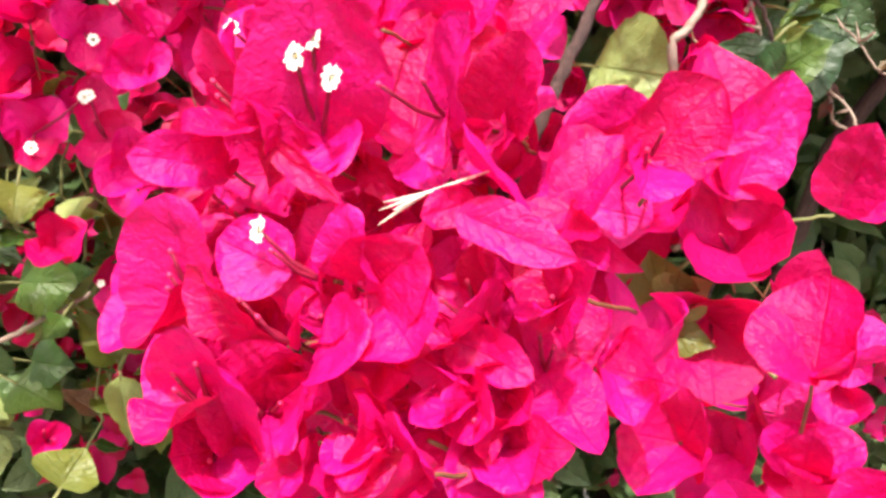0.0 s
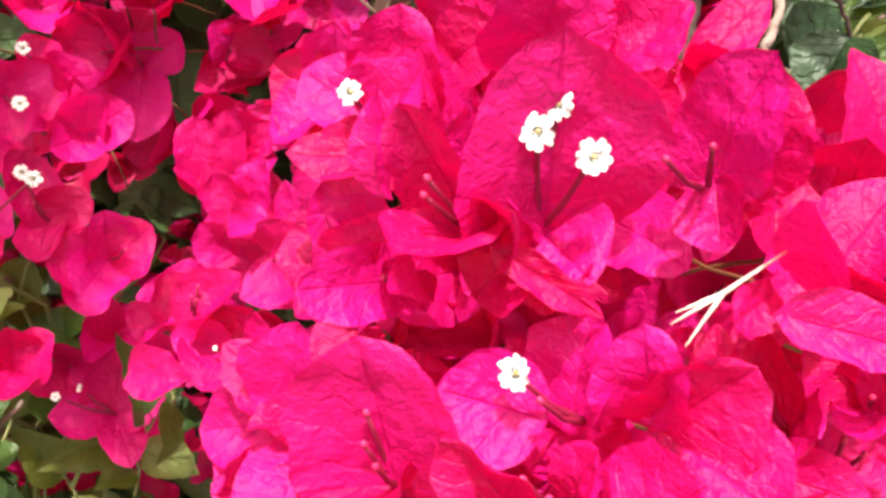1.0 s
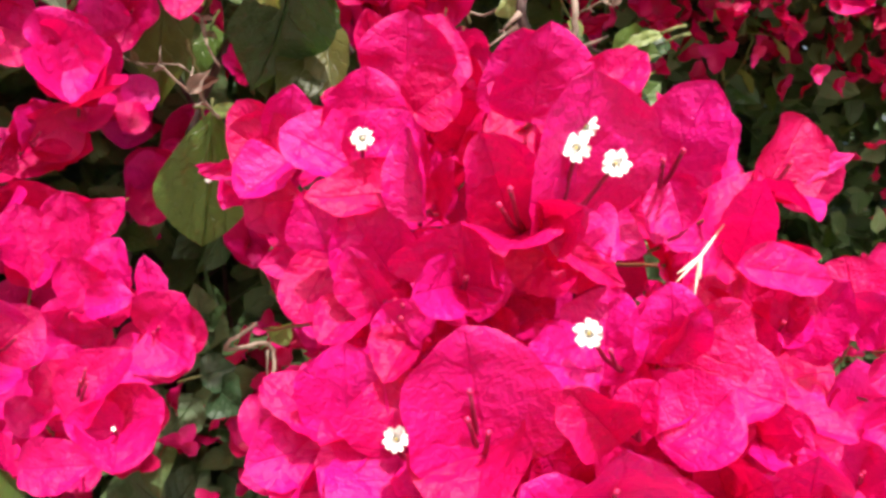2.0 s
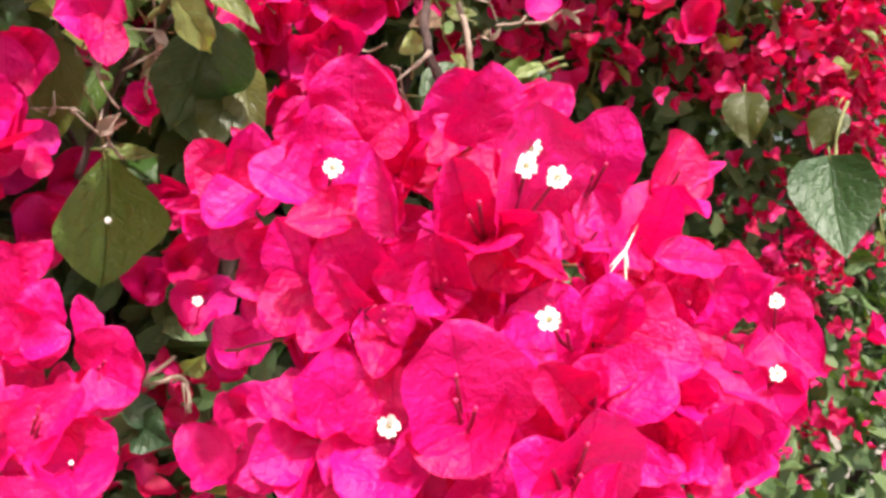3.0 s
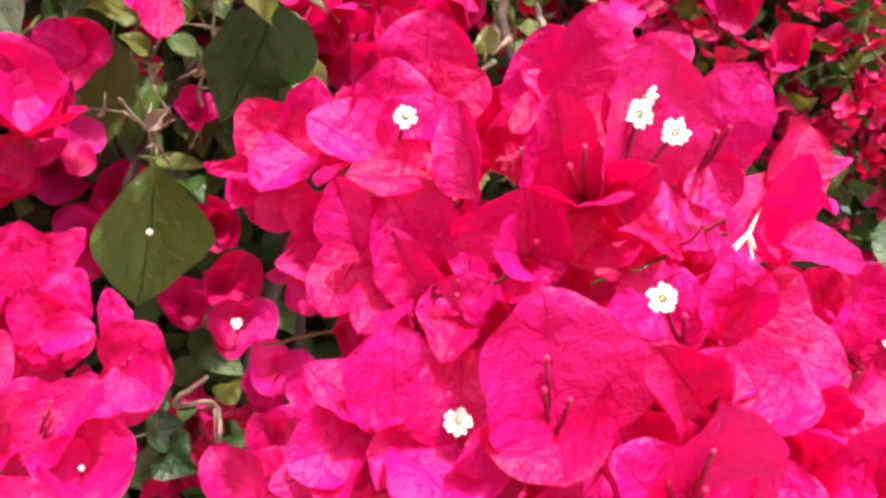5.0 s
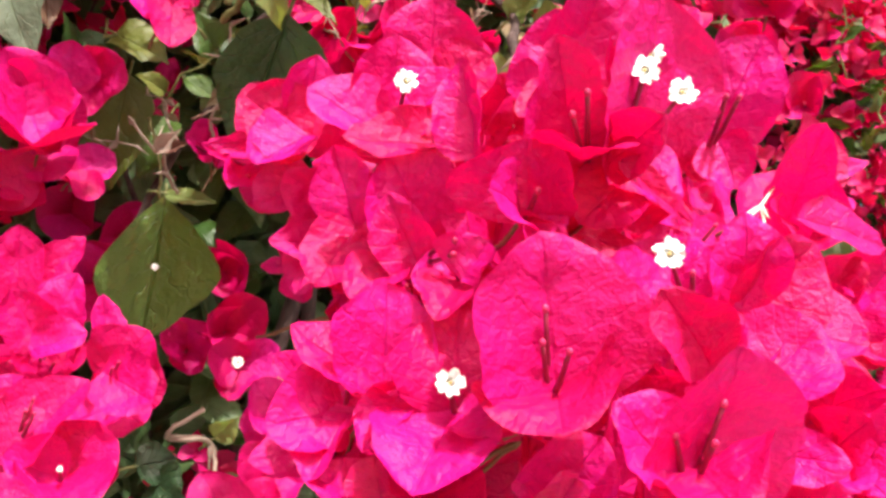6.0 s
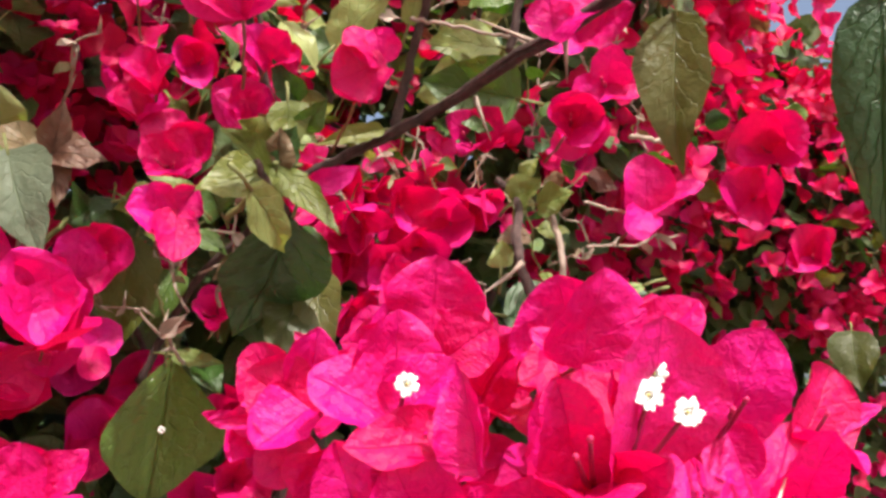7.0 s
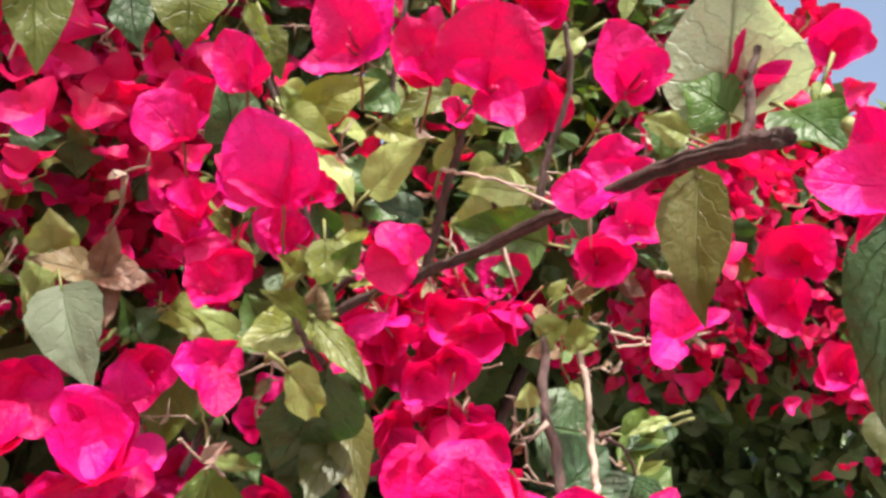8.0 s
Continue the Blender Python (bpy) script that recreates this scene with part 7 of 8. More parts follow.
leaf(b, 195, (0.0752, 0.2655, 1.2907), (0.0722, 0.2624, 1.2957), 0.008, (-0.30, -0.73, 0.62), pale_leaf_mat)
b = twig('green_shoot', [(0.0229, 0.1872, 1.4682), (0.0389, 0.1864, 1.4600), (0.0395, 0.1878, 1.4464)], 0.0018, 0.0014, green_mat, 'slender green bougainvillea shoot with leaves', 196)
leaf(b, 197, (0.0412, 0.1850, 1.4457), (0.0553, 0.1886, 1.3864), 0.024, (-0.90, -0.44, -0.00), dark_leaf_mat)
b = twig('green_shoot', [(0.5514, 0.3505, 1.4342), (0.5346, 0.3499, 1.3951), (0.5232, 0.3320, 1.3400)], 0.0015, 0.0012, green_mat, 'slender green bougainvillea shoot with leaves', 198)
leaf(b, 199, (0.4790, 0.3306, 1.3790), (0.4640, 0.3100, 1.3030), 0.062, (-0.80, -0.42, -0.42), dark_leaf_mat, curl=0.15, fold=0.3)
leaf(b, 200, (0.5618, 0.4462, 1.4443), (0.5513, 0.4341, 1.3967), 0.040, (-0.84, -0.54, 0.05), dim_olive_mat)
leaf(b, 201, (0.5493, 0.3583, 1.4271), (0.5376, 0.3694, 1.3930), 0.034, (-0.79, -0.34, 0.51), dim_olive_mat)
b = twig('dry_twig', [(0.0461, 0.4860, 1.2075), (0.0445, 0.4915, 1.2253), (0.0102, 0.4644, 1.2306), (0.0234, 0.4608, 1.2445)], 0.0013, 0.0010, pale_mat, 'thin pale dry bougainvillea twig', 202)
thorn(b, (0.0397, 0.4822, 1.2244), (0.0354, 0.4693, 1.2108))
thorn(b, (0.0102, 0.4644, 1.2306), (0.0225, 0.4531, 1.2337))
leaf(b, 203, (0.0460, 0.4914, 1.2283), (0.0508, 0.4796, 1.2394), 0.014, (-0.35, -0.94, -0.02), pale_leaf_mat)
leaf(b, 204, (0.0067, 0.4611, 1.2118), (0.0134, 0.4437, 1.2038), 0.024, (-0.48, -0.88, 0.05), dark_leaf_mat)
leaf(b, 205, (-0.0001, 0.4658, 1.2173), (0.0146, 0.4602, 1.2225), 0.020, (-0.25, -0.83, 0.50), dark_leaf_mat)
leaf(b, 206, (0.0115, 0.4060, 1.1953), (0.0149, 0.3920, 1.1960), 0.016, (0.16, -0.77, 0.61), pale_leaf_mat)
b = twig('dry_twig', [(-0.1887, 0.4108, 1.1289), (-0.1751, 0.4221, 1.1374), (-0.1651, 0.4304, 1.1449), (-0.1549, 0.4610, 1.1509)], 0.0015, 0.0012, pale_mat, 'thin pale dry bougainvillea twig', 207)
leaf(b, 208, (-0.1515, 0.4174, 1.1555), (-0.1521, 0.4019, 1.1493), 0.014, (0.34, -0.81, 0.48), leaf_mat)
leaf(b, 209, (-0.1622, 0.3761, 1.2322), (-0.1568, 0.3629, 1.2215), 0.024, (0.36, -0.70, 0.62), olive_mat)
leaf(b, 210, (-0.0902, 0.2824, 1.1594), (-0.0876, 0.2918, 1.1711), 0.024, (-0.05, -0.88, 0.48), olive_mat)
leaf(b, 211, (-0.1675, 0.4121, 1.1146), (-0.1415, 0.4077, 1.1108), 0.034, (0.24, -0.61, 0.76), leaf_mat)
leaf(b, 212, (-0.1799, 0.4323, 1.1613), (-0.1522, 0.4350, 1.1679), 0.036, (0.41, -0.67, 0.62), leaf_mat)
leaf(b, 213, (-0.1637, 0.4200, 1.1250), (-0.1425, 0.4181, 1.1284), 0.026, (0.42, -0.81, 0.42), leaf_mat)
b = twig('dry_twig', [(0.0197, 0.7883, 1.4161), (0.0287, 0.7784, 1.4451), (0.0438, 0.7664, 1.4638), (0.0686, 0.7551, 1.4850), (0.0903, 0.7329, 1.5024)], 0.0016, 0.0012, pale_mat, 'thin pale dry bougainvillea twig', 214)
thorn(b, (0.0438, 0.7664, 1.4638), (0.0611, 0.7529, 1.4386))
thorn(b, (0.0302, 0.7777, 1.4476), (0.0170, 0.7668, 1.4369))
thorn(b, (0.0287, 0.7784, 1.4451), (0.0226, 0.7626, 1.4613))
b = twig('branch', [(0.0323, 0.4413, 1.4667), (0.0306, 0.4351, 1.4917), (0.0296, 0.4257, 1.5192), (0.0224, 0.4172, 1.5472), (0.0156, 0.4051, 1.5764)], 0.0018, 0.0011, bark_mat, 'brown woody bougainvillea branch with green leaves', 215)
leaf(b, 216, (0.0228, 0.4208, 1.5394), (0.0104, 0.4225, 1.5237), 0.024, (-0.15, -0.96, -0.25), leaf_mat)
leaf(b, 217, (0.0283, 0.4338, 1.4997), (0.0121, 0.4351, 1.4864), 0.024, (-0.26, -0.88, 0.39), leaf_mat)
leaf(b, 218, (0.0265, 0.4267, 1.5214), (0.0376, 0.4111, 1.5129), 0.020, (-0.42, -0.91, 0.00), olive_mat)
leaf(b, 219, (0.0310, 0.4407, 1.4721), (0.0102, 0.4440, 1.4559), 0.024, (-0.60, -0.61, 0.52), olive_mat)
leaf(b, 220, (0.0297, 0.4374, 1.4860), (0.0445, 0.4179, 1.4815), 0.024, (-0.37, -0.93, 0.07), leaf_mat)
b = twig('branch', [(0.0708, 0.3906, 1.4682), (0.0687, 0.3843, 1.4919), (0.0650, 0.3765, 1.5175), (0.0535, 0.3721, 1.5436)], 0.0015, 0.0010, bark_mat, 'brown woody bougainvillea branch with green leaves', 221)
leaf(b, 222, (0.0680, 0.3840, 1.4945), (0.0789, 0.3634, 1.4890), 0.020, (-0.41, -0.90, -0.16), olive_mat)
leaf(b, 223, (0.0667, 0.3819, 1.5022), (0.0493, 0.3859, 1.4922), 0.022, (-0.52, -0.85, -0.06), olive_mat)
leaf(b, 224, (0.0631, 0.3769, 1.5198), (0.0705, 0.3589, 1.5157), 0.020, (-0.50, -0.85, 0.16), leaf_mat)
leaf(b, 225, (0.0695, 0.3875, 1.4814), (0.0507, 0.3918, 1.4715), 0.026, (-0.47, -0.87, -0.15), pale_leaf_mat)
b = twig('green_shoot', [(-0.0097, 0.4373, 1.4187), (-0.0040, 0.4323, 1.4353), (0.0020, 0.4267, 1.4496), (0.0068, 0.4222, 1.4584)], 0.0015, 0.0010, green_mat, 'slender green bougainvillea shoot with leaves', 226)
leaf(b, 227, (-0.0023, 0.4310, 1.4383), (-0.0155, 0.4247, 1.4453), 0.022, (-0.72, -0.62, 0.32), olive_mat)
leaf(b, 228, (0.0020, 0.4267, 1.4496), (0.0123, 0.4111, 1.4428), 0.024, (-0.78, -0.46, 0.43), olive_mat)
leaf(b, 229, (0.0053, 0.4238, 1.4554), (0.0091, 0.4140, 1.4370), 0.020, (-0.43, -0.88, 0.22), pale_leaf_mat)
b = twig('green_shoot', [(-0.0543, 0.5606, 1.3892), (-0.0441, 0.5571, 1.4062), (-0.0297, 0.5521, 1.4181), (-0.0196, 0.5483, 1.4247)], 0.0015, 0.0010, green_mat, 'slender green bougainvillea shoot with leaves', 230)
leaf(b, 231, (-0.0324, 0.5530, 1.4176), (-0.0440, 0.5467, 1.4061), 0.030, (-0.37, -0.92, 0.12), leaf_mat)
leaf(b, 232, (-0.0248, 0.5502, 1.4222), (-0.0262, 0.5417, 1.4001), 0.026, (-0.04, -0.82, 0.57), dark_leaf_mat)
leaf(b, 233, (-0.0196, 0.5483, 1.4247), (-0.0017, 0.5216, 1.4134), 0.028, (-0.39, -0.85, 0.35), olive_mat)
b = twig('branch', [(0.0126, 0.4223, 1.4437), (-0.0002, 0.4291, 1.4682), (-0.0182, 0.4284, 1.4985), (-0.0385, 0.4208, 1.5251), (-0.0494, 0.4152, 1.5462)], 0.0013, 0.0008, bark_mat, 'brown woody bougainvillea branch with green leaves', 234)
leaf(b, 235, (-0.0569, 0.4128, 1.5448), (-0.0467, 0.4102, 1.5301), 0.009, (-0.74, -0.64, -0.18), pale_leaf_mat)
leaf(b, 236, (-0.0460, 0.4170, 1.5401), (-0.0348, 0.4159, 1.5197), 0.016, (-0.33, -0.93, 0.15), olive_mat)
leaf(b, 237, (0.0065, 0.4221, 1.4596), (-0.0093, 0.4156, 1.4714), 0.014, (-0.44, -0.90, -0.05), leaf_mat)
leaf(b, 238, (-0.0270, 0.4231, 1.5081), (-0.0113, 0.4041, 1.4926), 0.021, (-0.60, -0.79, -0.14), pale_leaf_mat)
leaf(b, 239, (-0.0256, 0.4214, 1.5109), (-0.0354, 0.4120, 1.5158), 0.011, (-0.16, -0.99, -0.02), pale_leaf_mat)
leaf(b, 240, (-0.0048, 0.4069, 1.4513), (-0.0042, 0.3993, 1.4298), 0.018, (-0.35, -0.89, 0.28), olive_mat)
leaf(b, 241, (0.0027, 0.4048, 1.4427), (0.0041, 0.3905, 1.4513), 0.012, (-0.26, -0.87, -0.42), leaf_mat)
leaf(b, 242, (0.0246, 0.3797, 1.4438), (-0.0006, 0.3854, 1.4327), 0.008, (-0.44, -0.89, 0.09), olive_mat)
leaf(b, 243, (-0.0227, 0.4440, 1.4081), (-0.0426, 0.4402, 1.4162), 0.013, (-0.44, -0.86, 0.27), pale_leaf_mat)
leaf(b, 244, (-0.0123, 0.5673, 1.4213), (-0.0374, 0.5658, 1.4038), 0.019, (-0.24, -0.79, 0.57), pale_leaf_mat)
b = twig('green_shoot', [(-0.0053, 0.5191, 1.3799), (-0.0026, 0.5148, 1.3702), (0.0022, 0.5126, 1.3579), (0.0052, 0.5124, 1.3397)], 0.0009, 0.0007, green_mat, 'slender green bougainvillea shoot with leaves', 245)
leaf(b, 246, (0.0176, 0.5360, 1.3469), (0.0345, 0.5174, 1.3460), 0.011, (-0.42, -0.80, 0.42), pale_leaf_mat)
b = twig('green_shoot', [(-0.0189, 0.3754, 1.4129), (-0.0147, 0.3802, 1.3980), (-0.0092, 0.3836, 1.3854), (-0.0013, 0.3817, 1.3787)], 0.0014, 0.0009, green_mat, 'slender green bougainvillea shoot with leaves', 247)
leaf(b, 248, (0.0018, 0.3942, 1.3970), (0.0089, 0.3756, 1.3781), 0.015, (-0.59, -0.72, 0.36), leaf_mat)
leaf(b, 249, (0.0086, 0.3852, 1.3791), (0.0069, 0.3671, 1.3465), 0.020, (-0.60, -0.75, -0.35), dim_olive_mat, label='brownish olive leaf')
b = twig('branch', [(0.0297, 0.3078, 1.5170), (0.0303, 0.2959, 1.5231), (0.0352, 0.2870, 1.5292), (0.0375, 0.2790, 1.5367)], 0.0011, 0.0007, bark_mat, 'brown woody bougainvillea branch with green leaves', 250)
leaf(b, 251, (0.0280, 0.2948, 1.5278), (0.0190, 0.3020, 1.5178), 0.010, (-0.75, -0.59, -0.29), pale_leaf_mat)
leaf(b, 252, (0.0341, 0.2787, 1.5415), (0.0338, 0.2790, 1.5310), 0.006, (-0.65, -0.65, -0.40), pale_leaf_mat)
leaf(b, 253, (0.0613, 0.2722, 1.4964), (0.0561, 0.2771, 1.4841), 0.010, (-0.95, -0.30, 0.04), leaf_mat)
leaf(b, 254, (0.0516, 0.2118, 1.4956), (0.0490, 0.2127, 1.4872), 0.006, (-0.76, -0.64, -0.15), pale_leaf_mat)
b = twig('branch', [(0.0906, 0.3300, 1.3853), (0.0983, 0.3248, 1.3842), (0.1065, 0.3232, 1.3795), (0.1127, 0.3237, 1.3708)], 0.0009, 0.0007, bark_mat, 'brown woody bougainvillea branch with green leaves', 255)
thorn(b, (0.0929, 0.3277, 1.3852), (0.1001, 0.3225, 1.3904))
leaf(b, 256, (0.1361, 0.3263, 1.3942), (0.1153, 0.3358, 1.3822), 0.016, (-0.60, -0.61, 0.52), dark_leaf_mat)
leaf(b, 257, (0.1310, 0.3244, 1.3970), (0.1135, 0.3317, 1.3881), 0.006, (-0.61, -0.71, 0.35), pale_leaf_mat)
leaf(b, 258, (0.1127, 0.3236, 1.3701), (0.0975, 0.3163, 1.3455), 0.027, (-0.82, -0.57, -0.00), dark_leaf_mat)
leaf(b, 259, (0.1179, 0.3253, 1.3727), (0.1203, 0.3146, 1.3801), 0.006, (-0.85, -0.50, 0.16), pale_leaf_mat)
b = twig('dry_twig', [(0.1138, 0.3466, 1.4325), (0.1299, 0.3439, 1.4322), (0.1441, 0.3426, 1.4333)], 0.0008, 0.0006, pale_mat, 'thin pale dry bougainvillea twig', 260)
b = twig('dry_twig', [(0.1143, 0.3239, 1.4583), (0.1190, 0.3184, 1.4582), (0.1279, 0.3156, 1.4582)], 0.0011, 0.0009, pale_mat, 'thin pale dry bougainvillea twig', 261)
b = twig('dry_twig', [(-0.0545, 0.5451, 1.4990), (-0.0480, 0.5433, 1.4990), (-0.0369, 0.5411, 1.4954)], 0.0007, 0.0005, pale_mat, 'thin pale dry bougainvillea twig', 262)
b = twig('dry_twig', [(0.0138, 0.3534, 1.4814), (0.0224, 0.3453, 1.4801), (0.0352, 0.3335, 1.4782), (0.0433, 0.3235, 1.4756), (0.0495, 0.3131, 1.4700)], 0.0008, 0.0006, pale_mat, 'thin pale dry bougainvillea twig', 263)
b = twig('branch', [(0.0257, 0.3959, 1.3742), (0.0089, 0.3864, 1.3869), (-0.0114, 0.3730, 1.3954), (-0.0264, 0.3644, 1.4026), (-0.0363, 0.3595, 1.4100)], 0.0016, 0.0011, bark_mat, 'brown woody bougainvillea branch with green leaves', 281)
leaf(b, 282, (-0.0136, 0.3712, 1.3930), (-0.0082, 0.4007, 1.3469), 0.038, (-0.32, -0.94, -0.11), dark_leaf_mat)
leaf(b, 283, (-0.0539, 0.3201, 1.3890), (-0.0276, 0.3343, 1.3769), 0.015, (-0.45, -0.86, 0.25), pale_leaf_mat)
leaf(b, 284, (0.0102, 0.3933, 1.3755), (-0.0142, 0.3733, 1.3457), 0.023, (-0.62, -0.75, -0.20), dim_olive_mat)

# ---- blossoms deeper inside the big cluster and behind it ----
rng = random.Random(23)
for i in range(30):
    a = rng.uniform(0, 6.28)
    r = math.sqrt(rng.random())
    p = Vector((0.03 + 0.085 * r * math.cos(a), 0.262 + rng.uniform(-0.012, 0.05) , 1.29 + 0.075 * r * math.sin(a)))
    m = Matrix.Translation(p) @ facing_turn(rng, (-0.3, -0.8, 0.5), loose=0.4).to_4x4() @ Matrix.Scale(rng.uniform(0.8, 1.0), 4)
    copy_thing(KIND[rng.randrange(6)], m)
for i in range(30):
    p = Vector((rng.uniform(-0.26, -0.06), rng.uniform(0.45, 0.54), rng.uniform(1.15, 1.38)))
    m = Matrix.Translation(p) @ facing_turn(rng, (-0.2, -0.8, 0.5), loose=0.4).to_4x4() @ Matrix.Scale(rng.uniform(0.8, 1.0), 4)
    copy_thing(KIND[rng.randrange(6)], m)
for i in range(16):
    p = Vector((rng.uniform(0.12, 0.3), rng.uniform(0.28, 0.42), rng.uniform(1.16, 1.32)))
    m = Matrix.Translation(p) @ facing_turn(rng, (-0.2, -0.8, 0.5), loose=0.4).to_4x4() @ Matrix.Scale(rng.uniform(0.8, 1.0), 4)
    copy_thing(KIND[rng.randrange(6)], m)
for i in range(52):
    x = rng.uniform(-0.20, 0.36)
    p = Vector((x, 0.62 - 0.12 * min(1.0, max(0.0, (x + 0.02) / 0.2)) + rng.uniform(-0.05, 0.08), rng.uniform(1.36 if x < 0.18 else 1.50, 1.74)))
    m = Matrix.Translation(p) @ facing_turn(rng, (-0.2, -0.8, 0.5), loose=0.9).to_4x4() @ Matrix.Scale(rng.uniform(0.5, 0.75) if x < 0.1 else rng.uniform(0.35, 0.5), 4)
    copy_thing(KIND[rng.randrange(6)], m)

# Blossoms crowded under the shading growth added overhead
deep = []
for i in range(60):
    p = Vector((rng.uniform(-0.15, 0.03), rng.uniform(0.54, 0.64), rng.uniform(1.38, 1.60)))
    deep.append(Matrix.Translation(p) @ facing_turn(rng, (-0.1, -0.8, 0.5), loose=0.8).to_4x4() @ Matrix.Scale(rng.uniform(0.5, 0.75), 4))
crowd("crowded_blossoms", deep, "crowded deep pink blossoms in the shade of the hedge")

# Leafy shoots between the blossoms
def leafy_shoot(seed, mats):
    rg = random.Random(seed)
    top = new("green_shoot")
    tagged(top, "slender green shoot with small sunlit leaves", "shoot", "leafy shoots")
    pts = [Vector((0.006 * math.sin(2.0 * k + seed), 0.005 * math.cos(1.7 * k + seed), 0.02 * k)) for k in range(7)]
    link_mesh("stem", *pipe(pts, [0.0013 - 0.0001 * k for k in range(7)], 6), green_mat, top)
    for k in range(7):
        p = pts[min(6, k)]
        w = 2.4 * k + seed
        d = Vector((math.cos(w), math.sin(w), rg.uniform(-0.3, 0.7))).normalized()
        l = rg.uniform(0.022, 0.042)
        a = p + d * 0.007
        leaf(top, seed * 10 + k, a, a + d * l, l * rg.uniform(0.6, 0.75), Vector((0, -0.5, 0.8)), mats[k % len(mats)], petiole=0.007)
    return top


SHOOT = [leafy_shoot(1, (leaf_mat, olive_mat)), leafy_shoot(2, (olive_mat, pale_leaf_mat, leaf_mat)), leafy_shoot(3, (dark_leaf_mat, leaf_mat)), leafy_shoot(4, (olive_mat, leaf_mat, young_mat))]
for i in range(50):
    x = rng.uniform(-0.22, 0.36)
    p = Vector((x, 0.60 - 0.13 * min(1.0, max(0.0, (x + 0.02) / 0.2)) + rng.uniform(-0.02, 0.08), rng.uniform(1.36 if x < 0.16 else 1.50, 1.70)))
    m = Matrix.Translation(p) @ pose(0, 0, 0, rng.uniform(-20, 50), rng.uniform(-40, 40), rng.uniform(-60, 60)) @ Matrix.Scale(rng.uniform(0.55, 0.9), 4)
    copy_thing(SHOOT[i % 4], m)
for i in range(22):
    p = Vector((rng.uniform(-0.30, -0.10), rng.uniform(0.46, 0.56), rng.uniform(1.02, 1.16)))
    m = Matrix.Translation(p) @ pose(0, 0, 0, rng.uniform(-20, 50), rng.uniform(-40, 40), rng.uniform(-60, 60)) @ Matrix.Scale(rng.uniform(0.7, 1.0), 4)
    copy_thing(SHOOT[i % 4], m)
# Leaves among the far shoots of the hedge's face
for i in range(26):
    x, z = rng.uniform(0.38, 0.95), rng.uniform(1.40, 1.64)
    p = Vector((x, hedge_front(x, z) - rng.uniform(0.0, 0.06), z))
    copy_thing(SHOOT[i % 4], Matrix.Translation(p) @ pose(0, 0, 0, rng.uniform(-20, 60), rng.uniform(-60, 60), rng.uniform(0, 360)) @ Matrix.Scale(rng.uniform(0.7, 1.1), 4))

# Unseen shoots and branches added overhead, to shade the blossoms on the left
for i in range(12):
    p = Vector((rng.uniform(-0.25, -0.11), rng.uniform(0.41, 0.49), rng.uniform(1.74, 1.84)))
    m = Matrix.Translation(p) @ pose(0, 0, 0, rng.uniform(-20, 50), rng.uniform(-40, 40), rng.uniform(-60, 60)) @ Matrix.Scale(rng.uniform(0.9, 1.3), 4)
    copy_thing(SHOOT[i % 4], m)
for i in range(5):
    p = Vector((rng.uniform(-0.31, -0.20), rng.uniform(0.14, 0.25), rng.uniform(1.57, 1.66)))
    m = Matrix.Translation(p) @ pose(0, 0, 0, rng.uniform(-20, 50), rng.uniform(-40, 40), rng.uniform(-60, 60)) @ Matrix.Scale(rng.uniform(1.0, 1.3), 4)
    copy_thing(SHOOT[i % 4], m)
twig("branch", [(-0.34, 0.66, 1.72), (-0.30, 0.55, 1.84), (-0.24, 0.42, 1.84), (-0.23, 0.30, 1.72), (-0.22, 0.20, 1.60)], 0.004, 0.0015, bark_mat, "unseen arching branch added to shade the blossoms", 71)
twig("branch", [(-0.20, 0.66, 1.70), (-0.17, 0.55, 1.80), (-0.15, 0.42, 1.80), (-0.14, 0.36, 1.74)], 0.004, 0.0015, bark_mat, "unseen arching branch added under the shading shoots", 72)
for k, ob in enumerate(SHOOT):
    ob.location = (0.85 + 0.07 * k, 0.42, 1.3 + 0.04 * k)

# Thin dry twigs with thorns and a few withered scraps between the leaves
def dry_kind(seed):
    rg = random.Random(seed)
    pts = [Vector((0, 0, 0))]
    for k in range(4):
        pts.append(pts[-1] + Vector((rg.uniform(-0.008, 0.008), rg.uniform(-0.006, 0.006), rg.uniform(0.010, 0.018))))
    top = twig("dry_twig", pts, 0.0009, 0.0005, pale_mat, "thin dry bougainvillea twig with thorns", seed, 0.0003, "twig")
    for k in range(1, 5):
        d = Vector((rg.uniform(-1, 1), rg.uniform(-1, 0.3), rg.uniform(0.1, 0.8))).normalized()
        thorn(top, pts[k], pts[k] + d * rg.uniform(0.007, 0.013))
    for k in range(2):
        d = Vector((rg.uniform(-1, 1), rg.uniform(-1, 0), rg.uniform(-0.8, 0.6))).normalized()
        leaf(top, seed + k, pts[2 + k], pts[2 + k] + d * rg.uniform(0.008, 0.014), 0.006, (0.2, -0.7, 0.6), pale_mat if k else young_mat, curl=0.3, fold=0.4, label="small withered scrap", petiole=0.0)
    return top


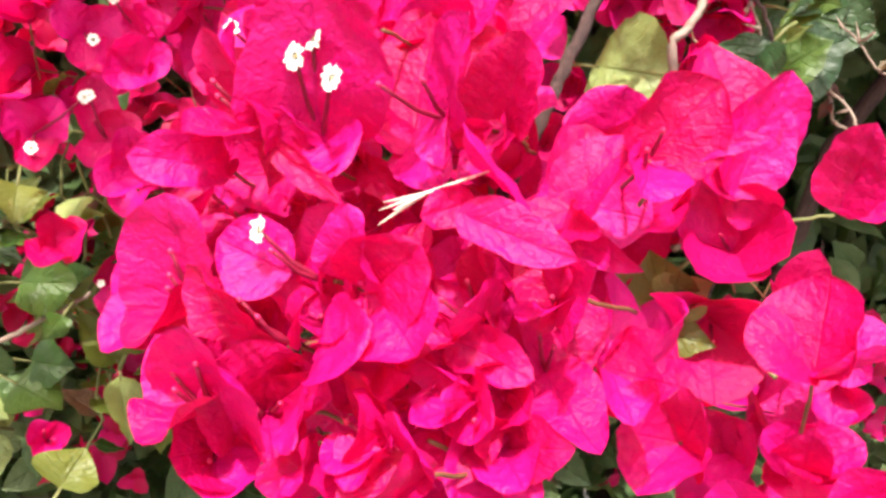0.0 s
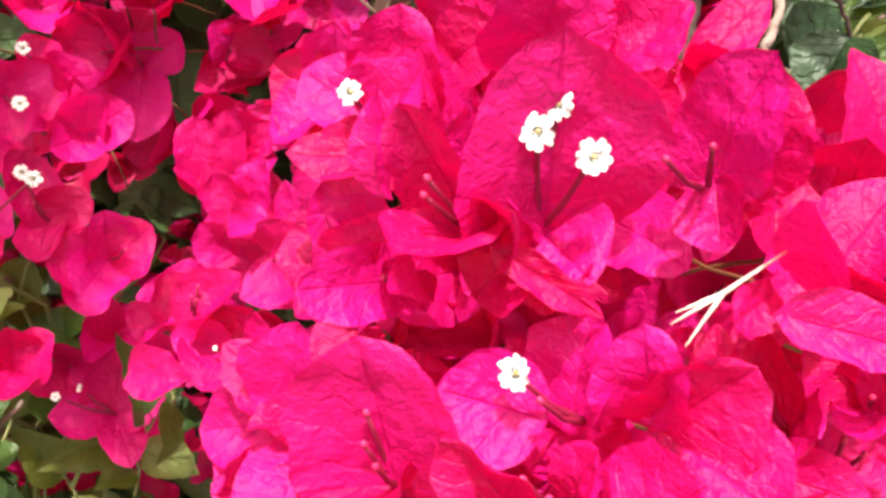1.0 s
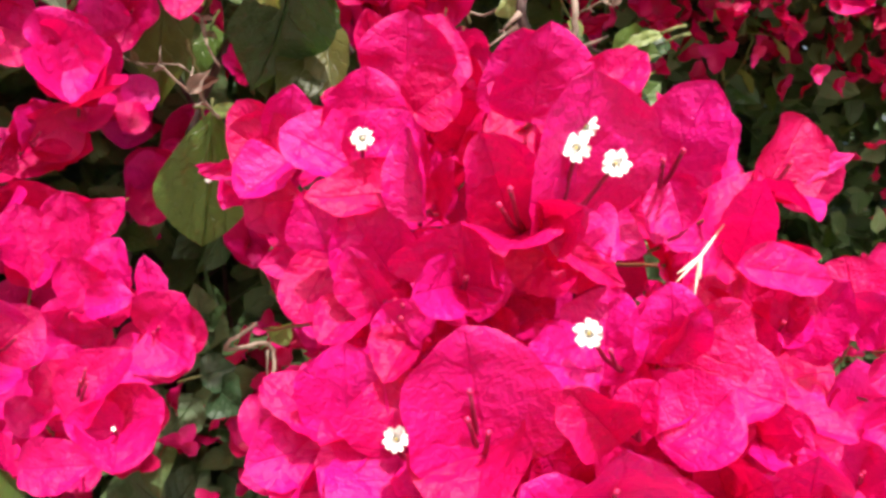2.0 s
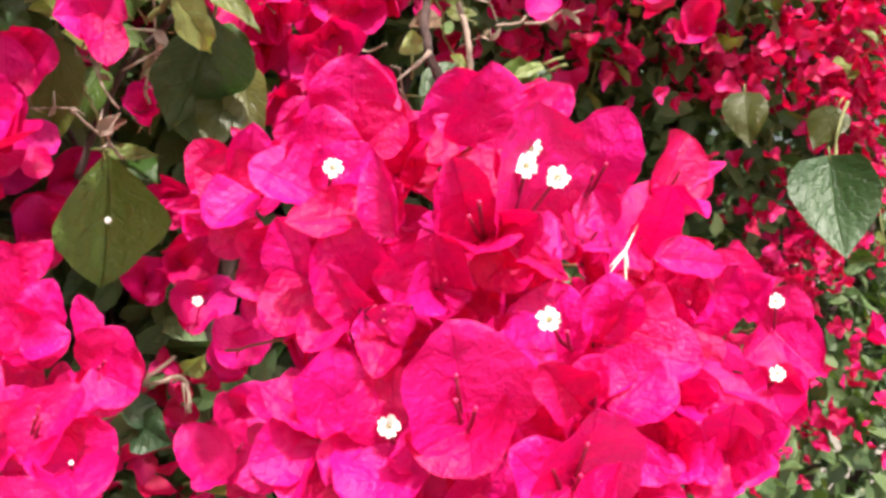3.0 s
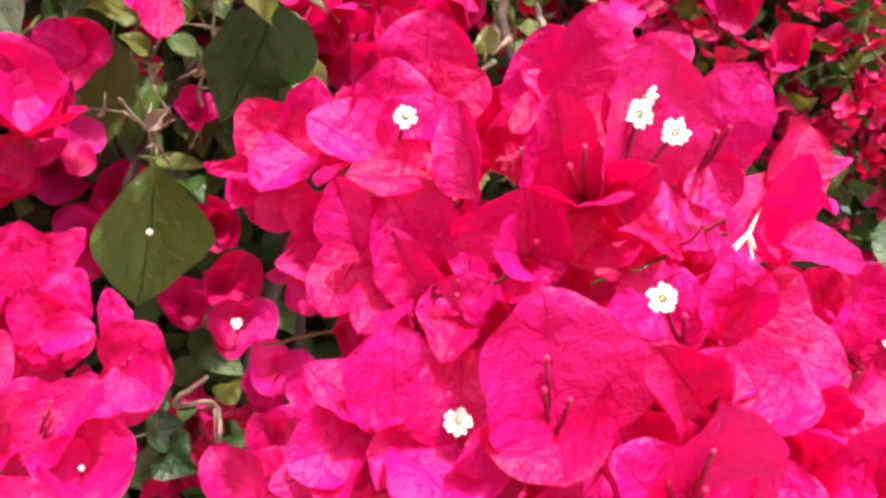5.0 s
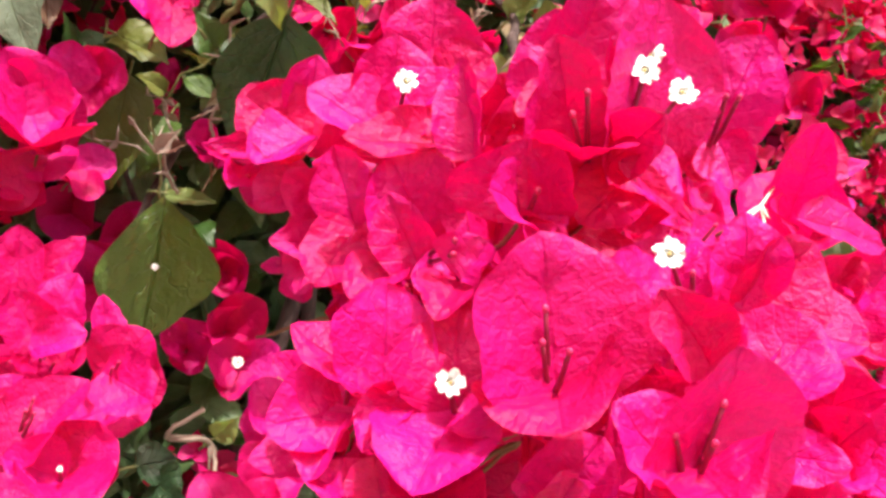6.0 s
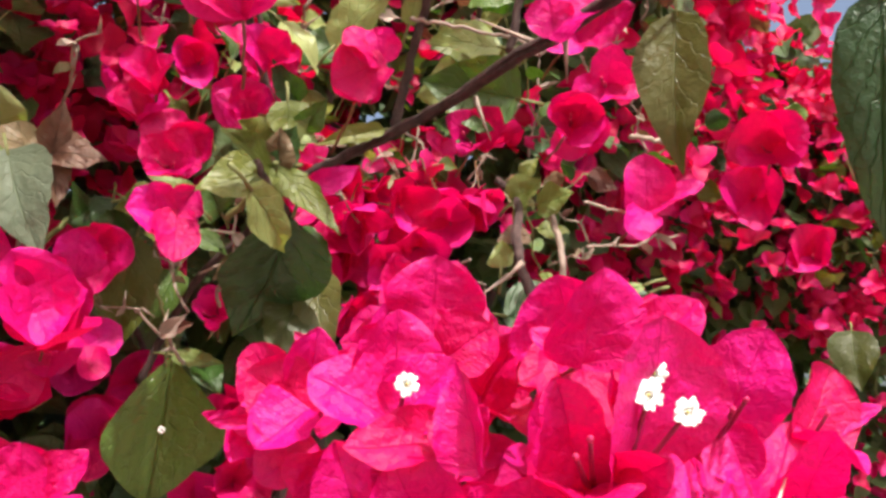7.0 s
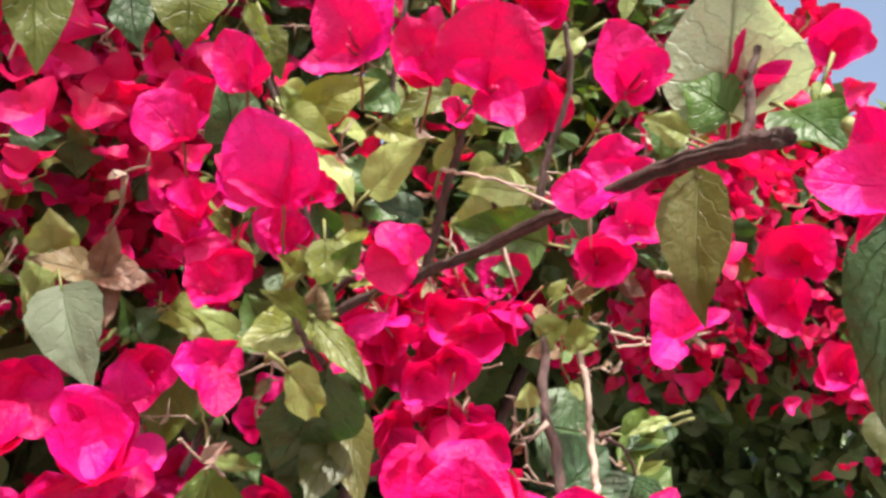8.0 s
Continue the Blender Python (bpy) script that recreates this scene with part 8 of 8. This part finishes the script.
DRY = [dry_kind(s) for s in (41, 52, 63)]
for i in range(54):
    x = rng.uniform(-0.17, 0.26)
    p = Vector((x, 0.54 - 0.12 * min(1.0, max(0.0, (x + 0.02) / 0.2)) + rng.uniform(-0.04, 0.05), rng.uniform(1.34, 1.62)))
    copy_thing(DRY[i % 3], Matrix.Translation(p) @ pose(0, 0, 0, rng.uniform(-80, 80), rng.uniform(-80, 80), rng.uniform(0, 360)) @ Matrix.Scale(rng.uniform(0.6, 1.1), 4))
for i in range(34):
    x = rng.uniform(-0.16, 0.26)
    p = Vector((x, 0.55 - 0.13 * min(1.0, max(0.0, (x + 0.02) / 0.2)) + rng.uniform(-0.04, 0.06), rng.uniform(1.36, 1.62)))
    copy_thing(SHOOT[i % 4], Matrix.Translation(p) @ pose(0, 0, 0, rng.uniform(-40, 60), rng.uniform(-60, 60), rng.uniform(0, 360)) @ Matrix.Scale(rng.uniform(0.3, 0.5), 4))
for k, ob in enumerate(DRY):
    ob.location = (0.12 + 0.05 * k, 0.50, 1.45 + 0.03 * k)

# A dry grass awn caught between the bracts
AWN_TIP = (0.0209, 0.1933, 1.3278)
AWN_FORK = (0.0086, 0.1887, 1.3204)
AWN_ENDS = ((0.0007, 0.1875, 1.3167), (0.0002, 0.1872, 1.3148), (0.0009, 0.1825, 1.3131), (0.0031, 0.1836, 1.3165))
a0, fork = Vector(AWN_TIP), Vector(AWN_FORK)
awn = twig("grass_awn", [a0, a0.lerp(fork, 0.5), fork], 0.00018, 0.00045, straw_mat, "dry white grass awn caught on a bract", 5, 0.0, "grass")
for end in AWN_ENDS:
    link_mesh("bristle", *pipe([fork - a0, fork.lerp(Vector(end), 0.5) - a0, Vector(end) - a0], [0.00045, 0.00035, 0.0001], 6), straw_mat, awn)

FLECK = (0.0202, 0.5411, 1.3081)
# A fallen white floret on the hanging leaf
fleck = link_mesh("fallen_floret", *star_shape(0.0042), star_mat, matrix=frame_of(Vector(FLECK), Vector(FLECK) + Vector((0.3, 0.1, 1.0)), (-0.4, -0.85, 0.3)))
tagged(fleck, "tiny fallen white floret on a green leaf", "flower")

for k, ob in enumerate(KIND):
    ob.location = (0.9 + 0.06 * k, 0.44, 1.2 + 0.03 * k)
    ob.rotation_euler = (radians(60), 0, 0.3 * k)
